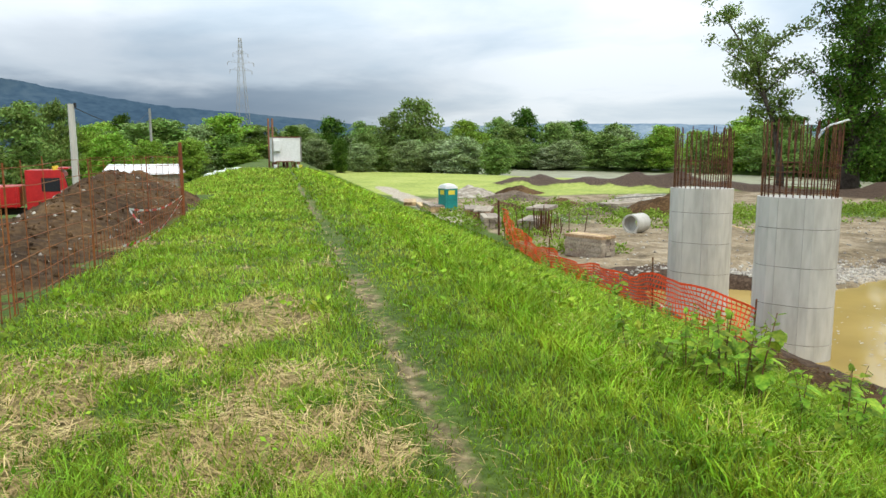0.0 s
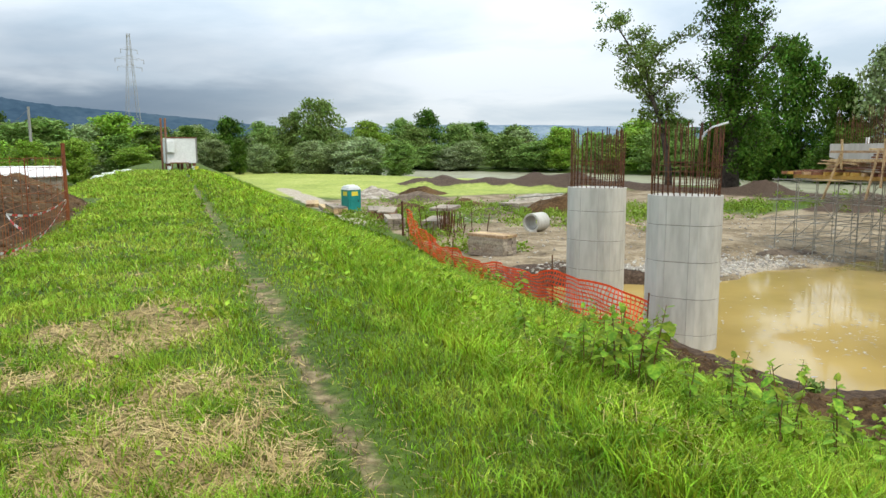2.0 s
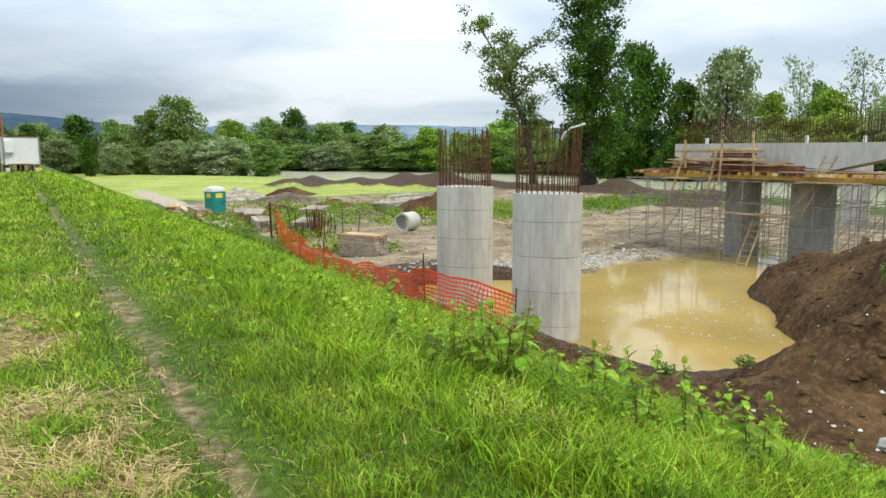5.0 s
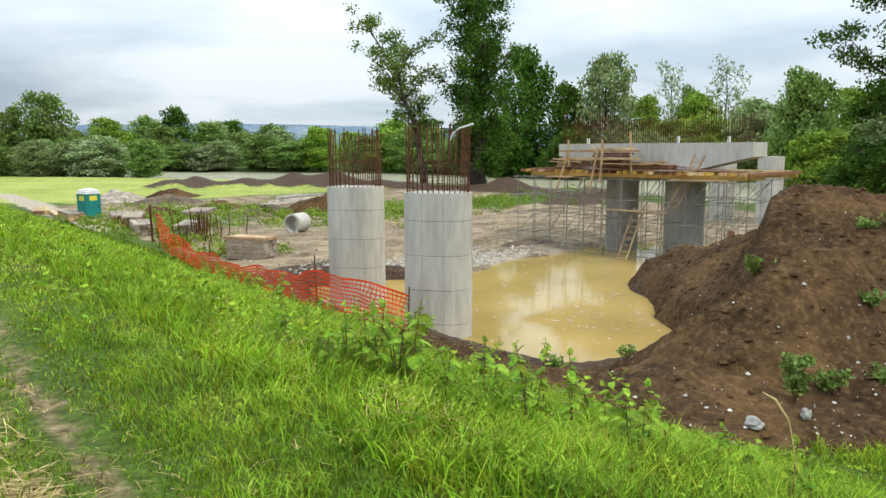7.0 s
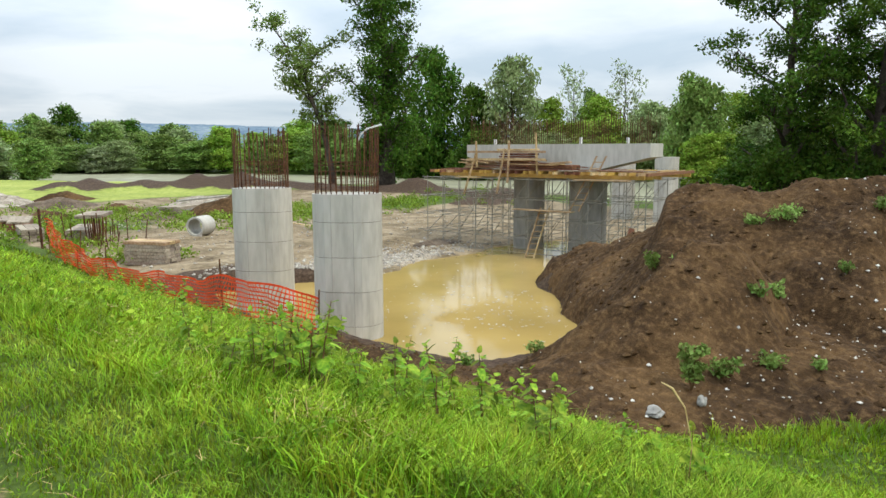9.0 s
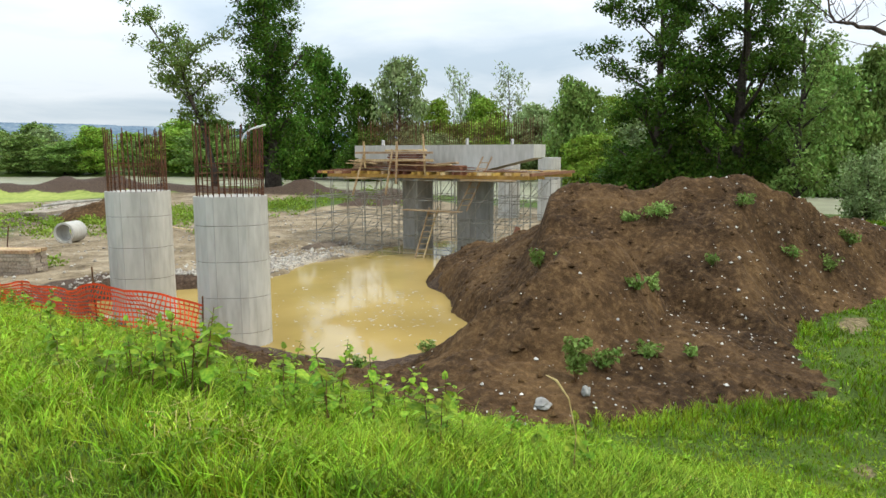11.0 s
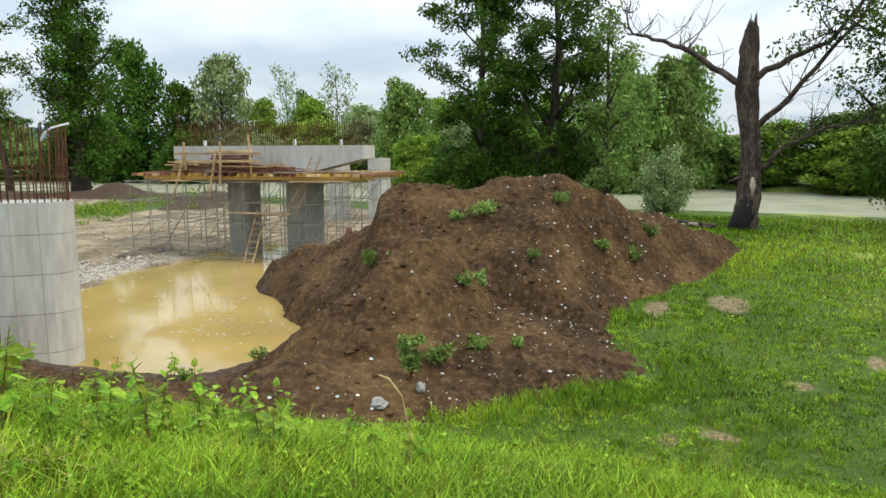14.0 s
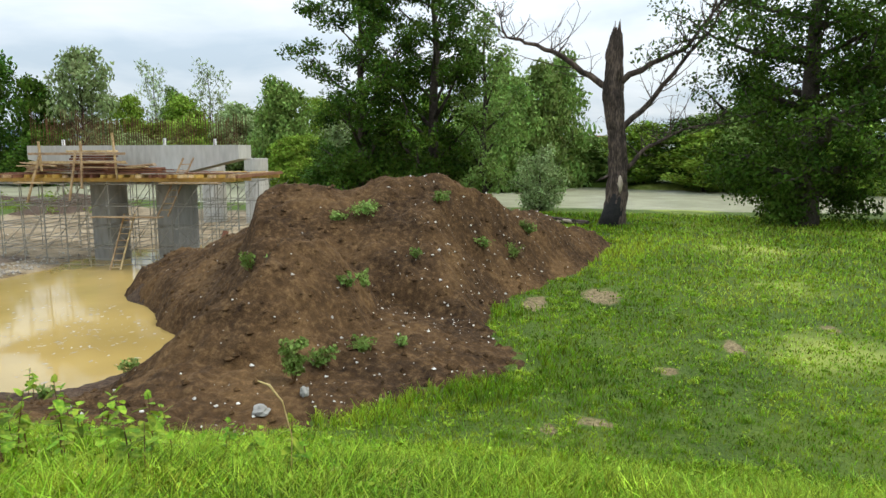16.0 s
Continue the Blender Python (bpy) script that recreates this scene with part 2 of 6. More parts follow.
def ground_material():
    """Grass, mud, gravel and bare path, shared out by the masks that the sheet carries, with ragged borders."""
    m = bpy.data.materials.new("ground_cover")
    m.use_nodes = True
    n, l = m.node_tree.nodes, m.node_tree.links
    b = n["Principled BSDF"]
    b.inputs["Roughness"].default_value = 0.92
    b.inputs["Specular IOR Level"].default_value = 0.25
    geo = n.new("ShaderNodeNewGeometry")

    def tex(scale, detail=6.0, rough=0.6):
        t = n.new("ShaderNodeTexNoise")
        t.inputs["Scale"].default_value, t.inputs["Detail"].default_value, t.inputs["Roughness"].default_value = scale, detail, rough
        l.new(geo.outputs["Position"], t.inputs["Vector"])
        return t.outputs["Fac"]

    def ramp(fac, cols, lo=0.35, hi=0.65):
        r = n.new("ShaderNodeValToRGB")
        els = r.color_ramp.elements
        els[0].position, els[0].color = lo, (*cols[0], 1)
        els[1].position, els[1].color = hi, (*cols[-1], 1)
        for i in range(1, len(cols) - 1):
            els.new(lo + (hi - lo) * i / (len(cols) - 1)).color = (*cols[i], 1)
        l.new(fac, r.inputs["Fac"])
        return r.outputs["Color"]

    def blend(a, c, mask):
        x = n.new("ShaderNodeMix")
        x.data_type = "RGBA"
        l.new(mask, x.inputs["Factor"])
        l.new(a, x.inputs["A"])
        l.new(c, x.inputs["B"])
        return x.outputs["Result"]

    def ragged(name, scale, amount):
        a = n.new("ShaderNodeAttribute")
        a.attribute_name = name
        s = n.new("ShaderNodeMath")
        s.operation, s.inputs[1].default_value = "SUBTRACT", 0.5
        l.new(tex(scale), s.inputs[0])
        p = n.new("ShaderNodeMath")
        p.operation, p.inputs[1].default_value = "MULTIPLY_ADD", amount
        l.new(s.outputs[0], p.inputs[0])
        l.new(a.outputs["Fac"], p.inputs[2])
        r = n.new("ShaderNodeMapRange")
        r.interpolation_type = "SMOOTHSTEP"
        r.inputs["From Min"].default_value, r.inputs["From Max"].default_value = 0.38, 0.62
        l.new(p.outputs[0], r.inputs["Value"])
        return r.outputs[0]

    green = ramp(tex(0.35), [(0.026, 0.046, 0.005), (0.055, 0.090, 0.008), (0.105, 0.145, 0.016)])
    fine = ramp(tex(14.0), [(0.022, 0.044, 0.005), (0.062, 0.108, 0.011), (0.13, 0.19, 0.026)])
    half = n.new("ShaderNodeMix")
    half.data_type, half.inputs["Factor"].default_value = "RGBA", 0.5
    l.new(green, half.inputs["A"])
    l.new(fine, half.inputs["B"])
    col = half.outputs["Result"]
    hay = ramp(tex(0.12), [(0.20, 0.26, 0.045), (0.30, 0.36, 0.07), (0.40, 0.42, 0.12)])
    stubble = ramp(tex(1.7), [(0.13, 0.17, 0.03), (0.27, 0.32, 0.06), (0.42, 0.41, 0.13)])
    mixed = n.new("ShaderNodeMix")
    mixed.data_type, mixed.inputs["Factor"].default_value = "RGBA", 0.5
    l.new(hay, mixed.inputs["A"])
    l.new(stubble, mixed.inputs["B"])
    col = blend(col, mixed.outputs["Result"], ragged("hay", 0.08, 0.9))
    mud = ramp(tex(0.5), [(0.10, 0.073, 0.042), (0.25, 0.19, 0.12), (0.42, 0.345, 0.24)], 0.38, 0.62)
    wet = ramp(tex(3.2, 8.0, 0.7), [(0.05, 0.034, 0.018), (0.20, 0.15, 0.085), (0.36, 0.29, 0.18)])
    halfm = n.new("ShaderNodeMix")
    halfm.data_type, halfm.inputs["Factor"].default_value = "RGBA", 0.5
    l.new(mud, halfm.inputs["A"])
    l.new(wet, halfm.inputs["B"])
    col = blend(col, halfm.outputs["Result"], ragged("mud", 0.35, 0.9))
    grav = ramp(tex(9.0), [(0.24, 0.195, 0.14), (0.38, 0.325, 0.25), (0.50, 0.45, 0.37)])
    col = blend(col, grav, ragged("gravel", 0.5, 0.9))
    earth = ramp(tex(7.0), [(0.032, 0.019, 0.011), (0.062, 0.038, 0.023), (0.10, 0.066, 0.043)])
    col = blend(col, earth, ragged("earth", 1.2, 0.8))
    trodden = ramp(tex(10.0), [(0.085, 0.062, 0.030), (0.17, 0.13, 0.065), (0.31, 0.245, 0.135)])
    col = blend(col, trodden, ragged("path", 2.2, 1.1))
    thatch = ramp(tex(16.0, 8.0, 0.7), [(0.07, 0.055, 0.018), (0.20, 0.155, 0.055), (0.36, 0.28, 0.12)])
    col = blend(col, thatch, ragged("thatch", 3.0, 0.9))
    l.new(col, b.inputs["Base Color"])
    bn = n.new("ShaderNodeBump")
    bn.inputs["Strength"].default_value, bn.inputs["Distance"].default_value = 0.9, 0.06
    l.new(tex(11.0, 8.0), bn.inputs["Height"])
    l.new(bn.outputs[0], b.inputs["Normal"])
    return m


def soil_material():
    """Dug earth: broad dry and damp drifts, crumbs and grit, with relief at three sizes."""
    m = bpy.data.materials.new("damp_soil")
    m.use_nodes = True
    n, l = m.node_tree.nodes, m.node_tree.links
    b = n["Principled BSDF"]
    b.inputs["Roughness"].default_value, b.inputs["Specular IOR Level"].default_value = 0.93, 0.15
    geo = n.new("ShaderNodeNewGeometry")

    def tex(scale, detail, rough=0.6):
        t = n.new("ShaderNodeTexNoise")
        t.inputs["Scale"].default_value, t.inputs["Detail"].default_value, t.inputs["Roughness"].default_value = scale, detail, rough
        l.new(geo.outputs["Position"], t.inputs["Vector"])
        return t.outputs["Fac"]

    def ramp(fac, cols, lo, hi):
        r = n.new("ShaderNodeValToRGB")
        els = r.color_ramp.elements
        els[0].position, els[0].color = lo, (*cols[0], 1)
        els[1].position, els[1].color = hi, (*cols[-1], 1)
        for i in range(1, len(cols) - 1):
            els.new(lo + (hi - lo) * i / (len(cols) - 1)).color = (*cols[i], 1)
        l.new(fac, r.inputs["Fac"])
        return r.outputs["Color"]

    def mix(a, c, f):
        x = n.new("ShaderNodeMix")
        x.data_type, x.inputs["Factor"].default_value = "RGBA", f
        l.new(a, x.inputs["A"])
        l.new(c, x.inputs["B"])
        return x.outputs["Result"]

    broad = ramp(tex(0.42, 4.0), [(0.026, 0.014, 0.006), (0.076, 0.042, 0.0175), (0.165, 0.095, 0.040)], 0.36, 0.64)
    crumbs = ramp(tex(5.5, 8.0, 0.72), [(0.012, 0.007, 0.004), (0.066, 0.037, 0.0160), (0.225, 0.140, 0.066)], 0.36, 0.66)
    l.new(mix(broad, crumbs, 0.5), b.inputs["Base Color"])
    last = None
    for scale, strength, distance in ((1.8, 0.8, 0.16), (7.0, 0.9, 0.07), (30.0, 0.8, 0.02)):
        bn = n.new("ShaderNodeBump")
        bn.inputs["Strength"].default_value, bn.inputs["Distance"].default_value = strength, distance
        l.new(tex(scale, 6.0, 0.65), bn.inputs["Height"])
        if last:
            l.new(last.outputs[0], bn.inputs["Normal"])
        last = bn
    l.new(last.outputs[0], b.inputs["Normal"])
    return m


M["soil"] = soil_material()


def water_material(name, colour, ripple, strength, rough=0.06, spec=0.5):
    m = bpy.data.materials.new(name)
    m.use_nodes = True
    n, l = m.node_tree.nodes, m.node_tree.links
    b = n["Principled BSDF"]
    b.inputs["Roughness"].default_value, b.inputs["Specular IOR Level"].default_value = rough, spec
    b.inputs["IOR"].default_value = 1.33
    geo = n.new("ShaderNodeNewGeometry")
    t = n.new("ShaderNodeTexNoise")
    t.inputs["Scale"].default_value, t.inputs["Detail"].default_value = 0.25, 5.0
    l.new(geo.outputs["Position"], t.inputs["Vector"])
    r = n.new("ShaderNodeValToRGB")
    r.color_ramp.elements[0].position, r.color_ramp.elements[1].position = 0.35, 0.65
    r.color_ramp.elements[0].color = (*[c * 0.86 for c in colour], 1)
    r.color_ramp.elements[1].color = (*[c * 1.1 for c in colour], 1)
    l.new(t.outputs["Fac"], r.inputs["Fac"])
    l.new(r.outputs["Color"], b.inputs["Base Color"])
    w = n.new("ShaderNodeTexNoise")
    w.inputs["Scale"].default_value, w.inputs["Detail"].default_value = ripple, 3.0
    l.new(geo.outputs["Position"], w.inputs["Vector"])
    bn = n.new("ShaderNodeBump")
    bn.inputs["Strength"].default_value, bn.inputs["Distance"].default_value = strength, 0.05
    l.new(w.outputs["Fac"], bn.inputs["Height"])
    l.new(bn.outputs[0], b.inputs["Normal"])
    return m


M["ground"] = ground_material()
M["pond"] = water_material("muddy_pond_water", (0.40, 0.285, 0.095), 1.4, 0.05)
# silt colour, made paler to stand in for sky reflected by the ripples
M["river"] = water_material("silty_sky_toned_river", (0.37, 0.365, 0.255), 1.2, 1.0, 0.25, 0.3)


# ---- building helpers ----
def np_mesh(name, verts, faces, material, smooth=False):
    """A mesh from arrays: verts (n, 3) and faces (m, 3) or (m, 4)."""
    me = bpy.data.meshes.new(name)
    v, f = np.asarray(verts, dtype=np.float32), np.asarray(faces, dtype=np.int32)
    me.vertices.add(len(v))
    me.vertices.foreach_set("co", v.ravel())
    me.loops.add(f.size)
    me.loops.foreach_set("vertex_index", f.ravel())
    me.polygons.add(len(f))
    me.polygons.foreach_set("loop_start", np.arange(len(f), dtype=np.int32) * f.shape[1])
    me.polygons.foreach_set("use_smooth", np.full(len(f), smooth, dtype=bool))
    me.update(calc_edges=True)
    me.materials.append(material)
    return me


class Shape:
    """Collects boxes, tubes and prisms into one mesh."""

    def __init__(self):
        self.v, self.f = [], []

    def add(self, verts, faces):
        k = len(self.v)
        self.v += [tuple(p) for p in verts]
        self.f += [tuple(i + k for i in f) for f in faces]
        return self

    def box(self, x, y, z, sx, sy, sz, turn=None, chamfer=0.0):
        c = min(chamfer, sx / 3, sy / 3, sz / 3)
        m = Matrix.Translation((x, y, z)) @ (turn or Matrix())
        if not c:
            p = [m @ Vector((a * sx / 2, b * sy / 2, d * sz / 2)) for a in (-1, 1) for b in (-1, 1) for d in (-1, 1)]
            return self.add(p, [(0, 1, 3, 2), (4, 6, 7, 5), (0, 4, 5, 1), (2, 3, 7, 6), (0, 2, 6, 4), (1, 5, 7, 3)])
        ring = lambda hx, hy, z: [m @ Vector((a, b, z)) for a, b in ((-hx + c, -hy), (hx - c, -hy), (hx, -hy + c), (hx, hy - c), (hx - c, hy), (-hx + c, hy), (-hx, hy - c), (-hx, -hy + c))]
        hx, hy, hz = sx / 2, sy / 2, sz / 2
        p = ring(hx - c, hy - c, -hz) + ring(hx, hy, -hz + c) + ring(hx, hy, hz - c) + ring(hx - c, hy - c, hz)
        f = [tuple(range(7, -1, -1)), tuple(range(24, 32))]
        for k in range(3):
            f += [(k * 8 + i, k * 8 + (i + 1) % 8, k * 8 + 8 + (i + 1) % 8, k * 8 + 8 + i) for i in range(8)]
        return self.add(p, f)

    def tube(self, points, radii, n=8, cap=True):
        pts = [Vector(p) for p in points]
        if not hasattr(radii, "__len__"):
            radii = [radii] * len(pts)
        verts, side = [], None
        for i, p in enumerate(pts):
            d = (pts[min(i + 1, len(pts) - 1)] - pts[max(i - 1, 0)]).normalized()
            if side is None:
                side = d.orthogonal().normalized()
            side = (side - d * side.dot(d)).normalized()
            up = d.cross(side)
            verts += [p + (side * math.cos(a) + up * math.sin(a)) * radii[i] for a in (2 * math.pi * j / n for j in range(n))]
        f = [(i * n + j, i * n + (j + 1) % n, (i + 1) * n + (j + 1) % n, (i + 1) * n + j) for i in range(len(pts) - 1) for j in range(n)]
        if cap:
            f += [tuple(range(n - 1, -1, -1)), tuple(range((len(pts) - 1) * n, len(pts) * n))]
        return self.add(verts, f)

    def prism(self, outline, z0, z1, m=None):
        n = len(outline)
        m = m or Matrix()
        p = [m @ Vector((x, y, z0)) for x, y in outline] + [m @ Vector((x, y, z1)) for x, y in outline]
        return self.add(p, [tuple(range(n - 1, -1, -1)), tuple(range(n, 2 * n))] + [(i, (i + 1) % n, n + (i + 1) % n, n + i) for i in range(n)])

    def mesh(self, name, material, smooth=False):
        me = bpy.data.meshes.new(name)
        me.from_pydata(self.v, [], self.f)
        if smooth:
            me.polygons.foreach_set("use_smooth", [True] * len(me.polygons))
        me.materials.append(material)
        return me


def part(name, shape, material, parent, label="", smooth=False):
    data = shape.mesh(name, material, smooth) if isinstance(shape, Shape) else shape
    ob = new(name, data)
    ob.parent = parent
    return tagged(ob, label)


def thing(name, label, category, group="", at=None, kind=""):
    ob = tagged(new(name), label, category, group, kind)
    ob.empty_display_size = 0.2
    if at is not None:
        ob.matrix_basis = at
    return ob


def solid(name, shape, material, label, category="", group="", at=None, kind="", smooth=False):
    ob = new(name, shape.mesh(name, material, smooth) if isinstance(shape, Shape) else shape)
    if at is not None:
        ob.matrix_basis = at
    return tagged(ob, label, category, group, kind)


def fbm(x, y, scale, seed=0, octaves=4):
    """Smooth value noise on arrays, about -1 to 1."""
    total, amp, norm = np.zeros(np.broadcast(x, y).shape), 1.0, 0.0
    for o in range(octaves):
        xs, ys = np.asarray(x) / scale * 2 ** o + seed * 17.3 + o * 5.1, np.asarray(y) / scale * 2 ** o - seed * 9.7 + o * 3.3
        xi, yi = np.floor(xs), np.floor(ys)
        xf, yf = xs - xi, ys - yi
        u, v = xf * xf * (3 - 2 * xf), yf * yf * (3 - 2 * yf)
        hsh = lambda a, b: np.modf(np.abs(np.sin(a * 127.1 + b * 311.7 + seed * 74.7) * 43758.5453))[0] * 2 - 1
        total += amp * ((hsh(xi, yi) * (1 - u) + hsh(xi + 1, yi) * u) * (1 - v) + (hsh(xi, yi + 1) * (1 - u) + hsh(xi + 1, yi + 1) * u) * v)
        norm += amp
        amp *= 0.5
    return total / norm


def smooth(a, lo, hi):
    t = np.clip((np.asarray(a, dtype=float) - lo) / (hi - lo), 0, 1)
    return t * t * (3 - 2 * t)

# ---- the lie of the land ----
RIVER_Z, POND_Z = -4.4, -4.3
BANK_Y = [-400, -60, -22, 11, 50, 90, 150, 230, 330, 700]
NEAR_X = [90, 76, 69, 71, 78, 82, 53, 2, -90, -420]
FAR_X = [150, 112, 100, 118, 118, 113, 98, 50, -30, -330]
# pond outline, counter-clockwise
POND = [(12.9, 16.8), (13.3, 14.0), (14.2, 12.2), (16.6, 10.9), (19.0, 11.4), (20.6, 13.2), (22.4, 15.2), (25.6, 18.6), (30.0, 19.6), (33.6, 20.2), (38.5, 19.2), (40.0, 22.5), (37.5, 26.5), (33.2, 26.4), (30.6, 25.8), (27.0, 26.0), (23.9, 24.6), (21.0, 24.0), (18.6, 26.2), (15.0, 26.8), (13.0, 23.5), (12.6, 20.0)]


def polygon_distance(x, y, poly):
    """Signed distance to a polygon's edge, positive inside."""
    d, inside = np.full(x.shape, 1e9), np.zeros(x.shape, dtype=bool)
    for (ax, ay), (bx, by) in zip(poly, poly[1:] + poly[:1]):
        t = np.clip(((x - ax) * (bx - ax) + (y - ay) * (by - ay)) / ((bx - ax) ** 2 + (by - ay) ** 2), 0, 1)
        d = np.minimum(d, np.hypot(x - ax - t * (bx - ax), y - ay - t * (by - ay)))
        inside ^= ((ay > y) != (by > y)) & (x < (bx - ax) * (y - ay) / (by - ay + 1e-12) + ax)
    return np.where(inside, d, -d)


CREST_L, CREST_R, TOE = -2.9, 2.3, 11.5


def land(x, y):
    x, y = np.asarray(x, dtype=float), np.asarray(y, dtype=float)
    flat = -3.45 - 0.25 * smooth(y, 14, 30) + 0.05 * fbm(x, y, 9, 3) + 0.035 * fbm(x, y, 2.2, 4)
    flat = flat - 0.35 * smooth(x, 40, 68)
    t = np.clip((x - CREST_R) / (TOE - CREST_R), 0, 1)
    right = flat * (0.62 * t + 0.38 * (t * t * (3 - 2 * t)))
    left_flat = -2.3 + 0.1 * fbm(x, y, 7, 8)
    left = left_flat * smooth(CREST_L - x, 0, 7.5)
    z = np.where(x >= 0, right, left) + 0.03 * fbm(x, y, 1.7, 5) + 0.05 * fbm(x, y, 6, 6)
    z = z - 0.45 * np.exp(-((x - 13.4) / 3.2) ** 2 - ((y - 10.8) / 3.4) ** 2)
    z = z - 0.05 * np.exp(-((x - 0.95 - 0.15 * fbm(y * 0, y, 4, 7)) / 0.28) ** 2)
    # spoil ridge between the site and the river, and loose heaps on the site
    for ax, ay, bx, by, r, h in ((36, 101, 52, 90, 5.2, 2.0), (52, 90, 63, 66, 4.6, 1.5), (63, 62, 57, 45, 4.5, 1.4), (57, 45, 50, 43, 3.2, 0.8)):
        s = np.clip(((x - ax) * (bx - ax) + (y - ay) * (by - ay)) / ((bx - ax) ** 2 + (by - ay) ** 2), 0, 1)
        d = np.hypot(x - ax - s * (bx - ax), y - ay - s * (by - ay))
        z = z + h * np.exp(-(d / r) ** 2 * 1.4) * (0.75 + 0.6 * fbm(x, y, 5, 9))
    site = smooth(x, 12, 15) * smooth(y, 20, 26) * (1 - smooth(x, 62, 72)) * (1 - smooth(y, 85, 105))
    z = z + site * (0.16 * fbm(x, y, 4, 10) + 0.07 * fbm(x, y, 1.0, 11))
    # pond
    d = polygon_distance(x, y, POND) + 0.5 * fbm(x, y, 2.5, 12)
    beach = smooth(x, 17.5, 22.5) * smooth(y, 19, 22)
    z = z + beach * (-4.2 - z) * smooth(d, -8.0, -0.6)
    bottom = -5.2
    z = np.where(d > -1.3, z + (np.minimum(z, bottom) - z) * smooth(d, -0.9, 0.7), z)
    # river
    near, far = np.interp(y, BANK_Y, NEAR_X) + 1.5 * fbm(x * 0, y, 12, 13), np.interp(y, BANK_Y, FAR_X)
    inside = np.minimum(x - near, far - x)
    z = z + (-4.28 + 0.05 * fbm(x, y, 3, 17) - z) * smooth(inside, -16, -1.0) * (0.35 + 0.65 * smooth(y, 20, 60))
    z = z + (-7.0 - z) * smooth(inside, -1.5, 2.5)
    beyond = smooth(x, far - 1, far + 6)
    z = z + beyond * (-3.6 - z) + beyond * 0.5 * fbm(x, y, 15, 14)
    return z


def axis(lo, hi, step, out_lo, out_hi, grow=1.22):
    a = list(np.arange(lo, hi + step / 2, step))
    s = step
    while a[-1] < out_hi:
        s *= grow
        a.append(a[-1] + min(s, 260))
    s = step
    while a[0] > out_lo:
        s *= grow
        a.insert(0, a[0] - min(s, 260))
    return np.array(a)


gx = axis(-9, 40, 0.26, -3200, 3600, 1.07)
gy = axis(-8, 40, 0.26, -1500, 4200, 1.07)
GX, GY = np.meshgrid(gx, gy)
GZ = land(GX, GY)
nx, ny = len(gx), len(gy)
idx = np.arange(nx * ny).reshape(ny, nx)
quads = np.stack([idx[:-1, :-1], idx[:-1, 1:], idx[1:, 1:], idx[1:, :-1]], -1).reshape(-1, 4)
ground = tagged(new("ground", np_mesh("ground", np.stack([GX, GY, GZ], -1).reshape(-1, 3), quads, M["ground"], True)), "grassy dyke, muddy building site and riverside meadow", kind="structure")


def straw_mats(x, y):
    """Where the mown hay lies in mats on the crest, 0 to 1."""
    return smooth(fbm(x, y, 1.5, 97) + 0.5 * fbm(x, y, 0.5, 93) + 0.22 * smooth(-x, -0.6, 1.4) * smooth(-y, -11, -4), 0.10, 0.52) * (x < 0.7) * (y < 15) * (y > -4) * (x > -3)


def worn(x, y):
    """The trodden, paler part of the meadow, 0 to 1."""
    return np.clip(0.62 * smooth(-y, 0.5, 6.5) * smooth(x, 13, 19) + 0.2 * np.exp(-((x - 27) / 9) ** 2 - ((y + 6) / 3.5) ** 2) + 0.5 * fbm(x, y, 4.5, 36), 0, 1) * smooth(x, 12.5, 16) * (1 - smooth(y, -2, 2))


BARE = ((19.0, -3.8, 0.9, 0.35), (25.0, -0.6, 1.6, 0.8), (23.4, 1.6, 1.3, 0.5), (12.7, 0.6, 0.35, 0.3), (13.2, -0.2, 0.25, 0.5), (21.5, -6.8, 0.7, 0.3), (16.5, -1.9, 0.4, 0.35))


def bare_patch(x, y):
    """Small trodden spots of bare earth in the meadow, 0 to 1."""
    v = np.zeros(np.shape(x))
    for cx0, cy0, a0, b0 in BARE:
        v = np.maximum(v, np.exp(-((x - cx0) / a0) ** 2 - ((y - cy0) / b0) ** 2))
    return v


def mask(name, values):
    at = ground.data.attributes.new(name, "FLOAT", "POINT")
    at.data.foreach_set("value", np.clip(values, 0, 1).astype(np.float32).ravel())


pond_d = polygon_distance(GX, GY, POND)
PATH_X = 0.95 + 0.15 * fbm(GY * 0, GY, 4, 7)
site_mask = smooth(GX, 12.2, 14.5) * smooth(GY + 0.35 * (GX - 14), 22, 27) * (1 - smooth(GX, 58, 66)) * (1 - smooth(GY, 68, 84))
green_strip = np.exp(-((GX - 49) / 11) ** 2) * np.exp(-((GY - 52) / 8) ** 2) + 0.8 * np.exp(-((GX - 20) / 5) ** 2 - ((GY - 53) / 9) ** 2) + 0.8 * np.exp(-((GX - 31) / 6) ** 2 - ((GY - 62) / 6) ** 2)
mask("mud", np.clip(site_mask - 0.95 * green_strip, 0, 1) * (GX > 9))
mask("hay", smooth(GY, 66, 90) * smooth(GX, 9, 14) * (1 - smooth(GX, 62, 72)) + 0.58 * worn(GX, GY))
mask("thatch", 0.85 * straw_mats(GX, GY))
mask("gravel", np.exp(-((GX - 13.4 - 0.02 * (GY - 60)) / 1.5) ** 2) * smooth(GY, 42, 56) * (1 - smooth(GY, 96, 112)) + np.exp(-((GX - 22) / 2.4) ** 2 - ((GY - 26.8) / 1.1) ** 2) + 0.9 * np.exp(-((GX - 26.5) / 3.5) ** 2 - ((GY - 27.5) / 1.4) ** 2))
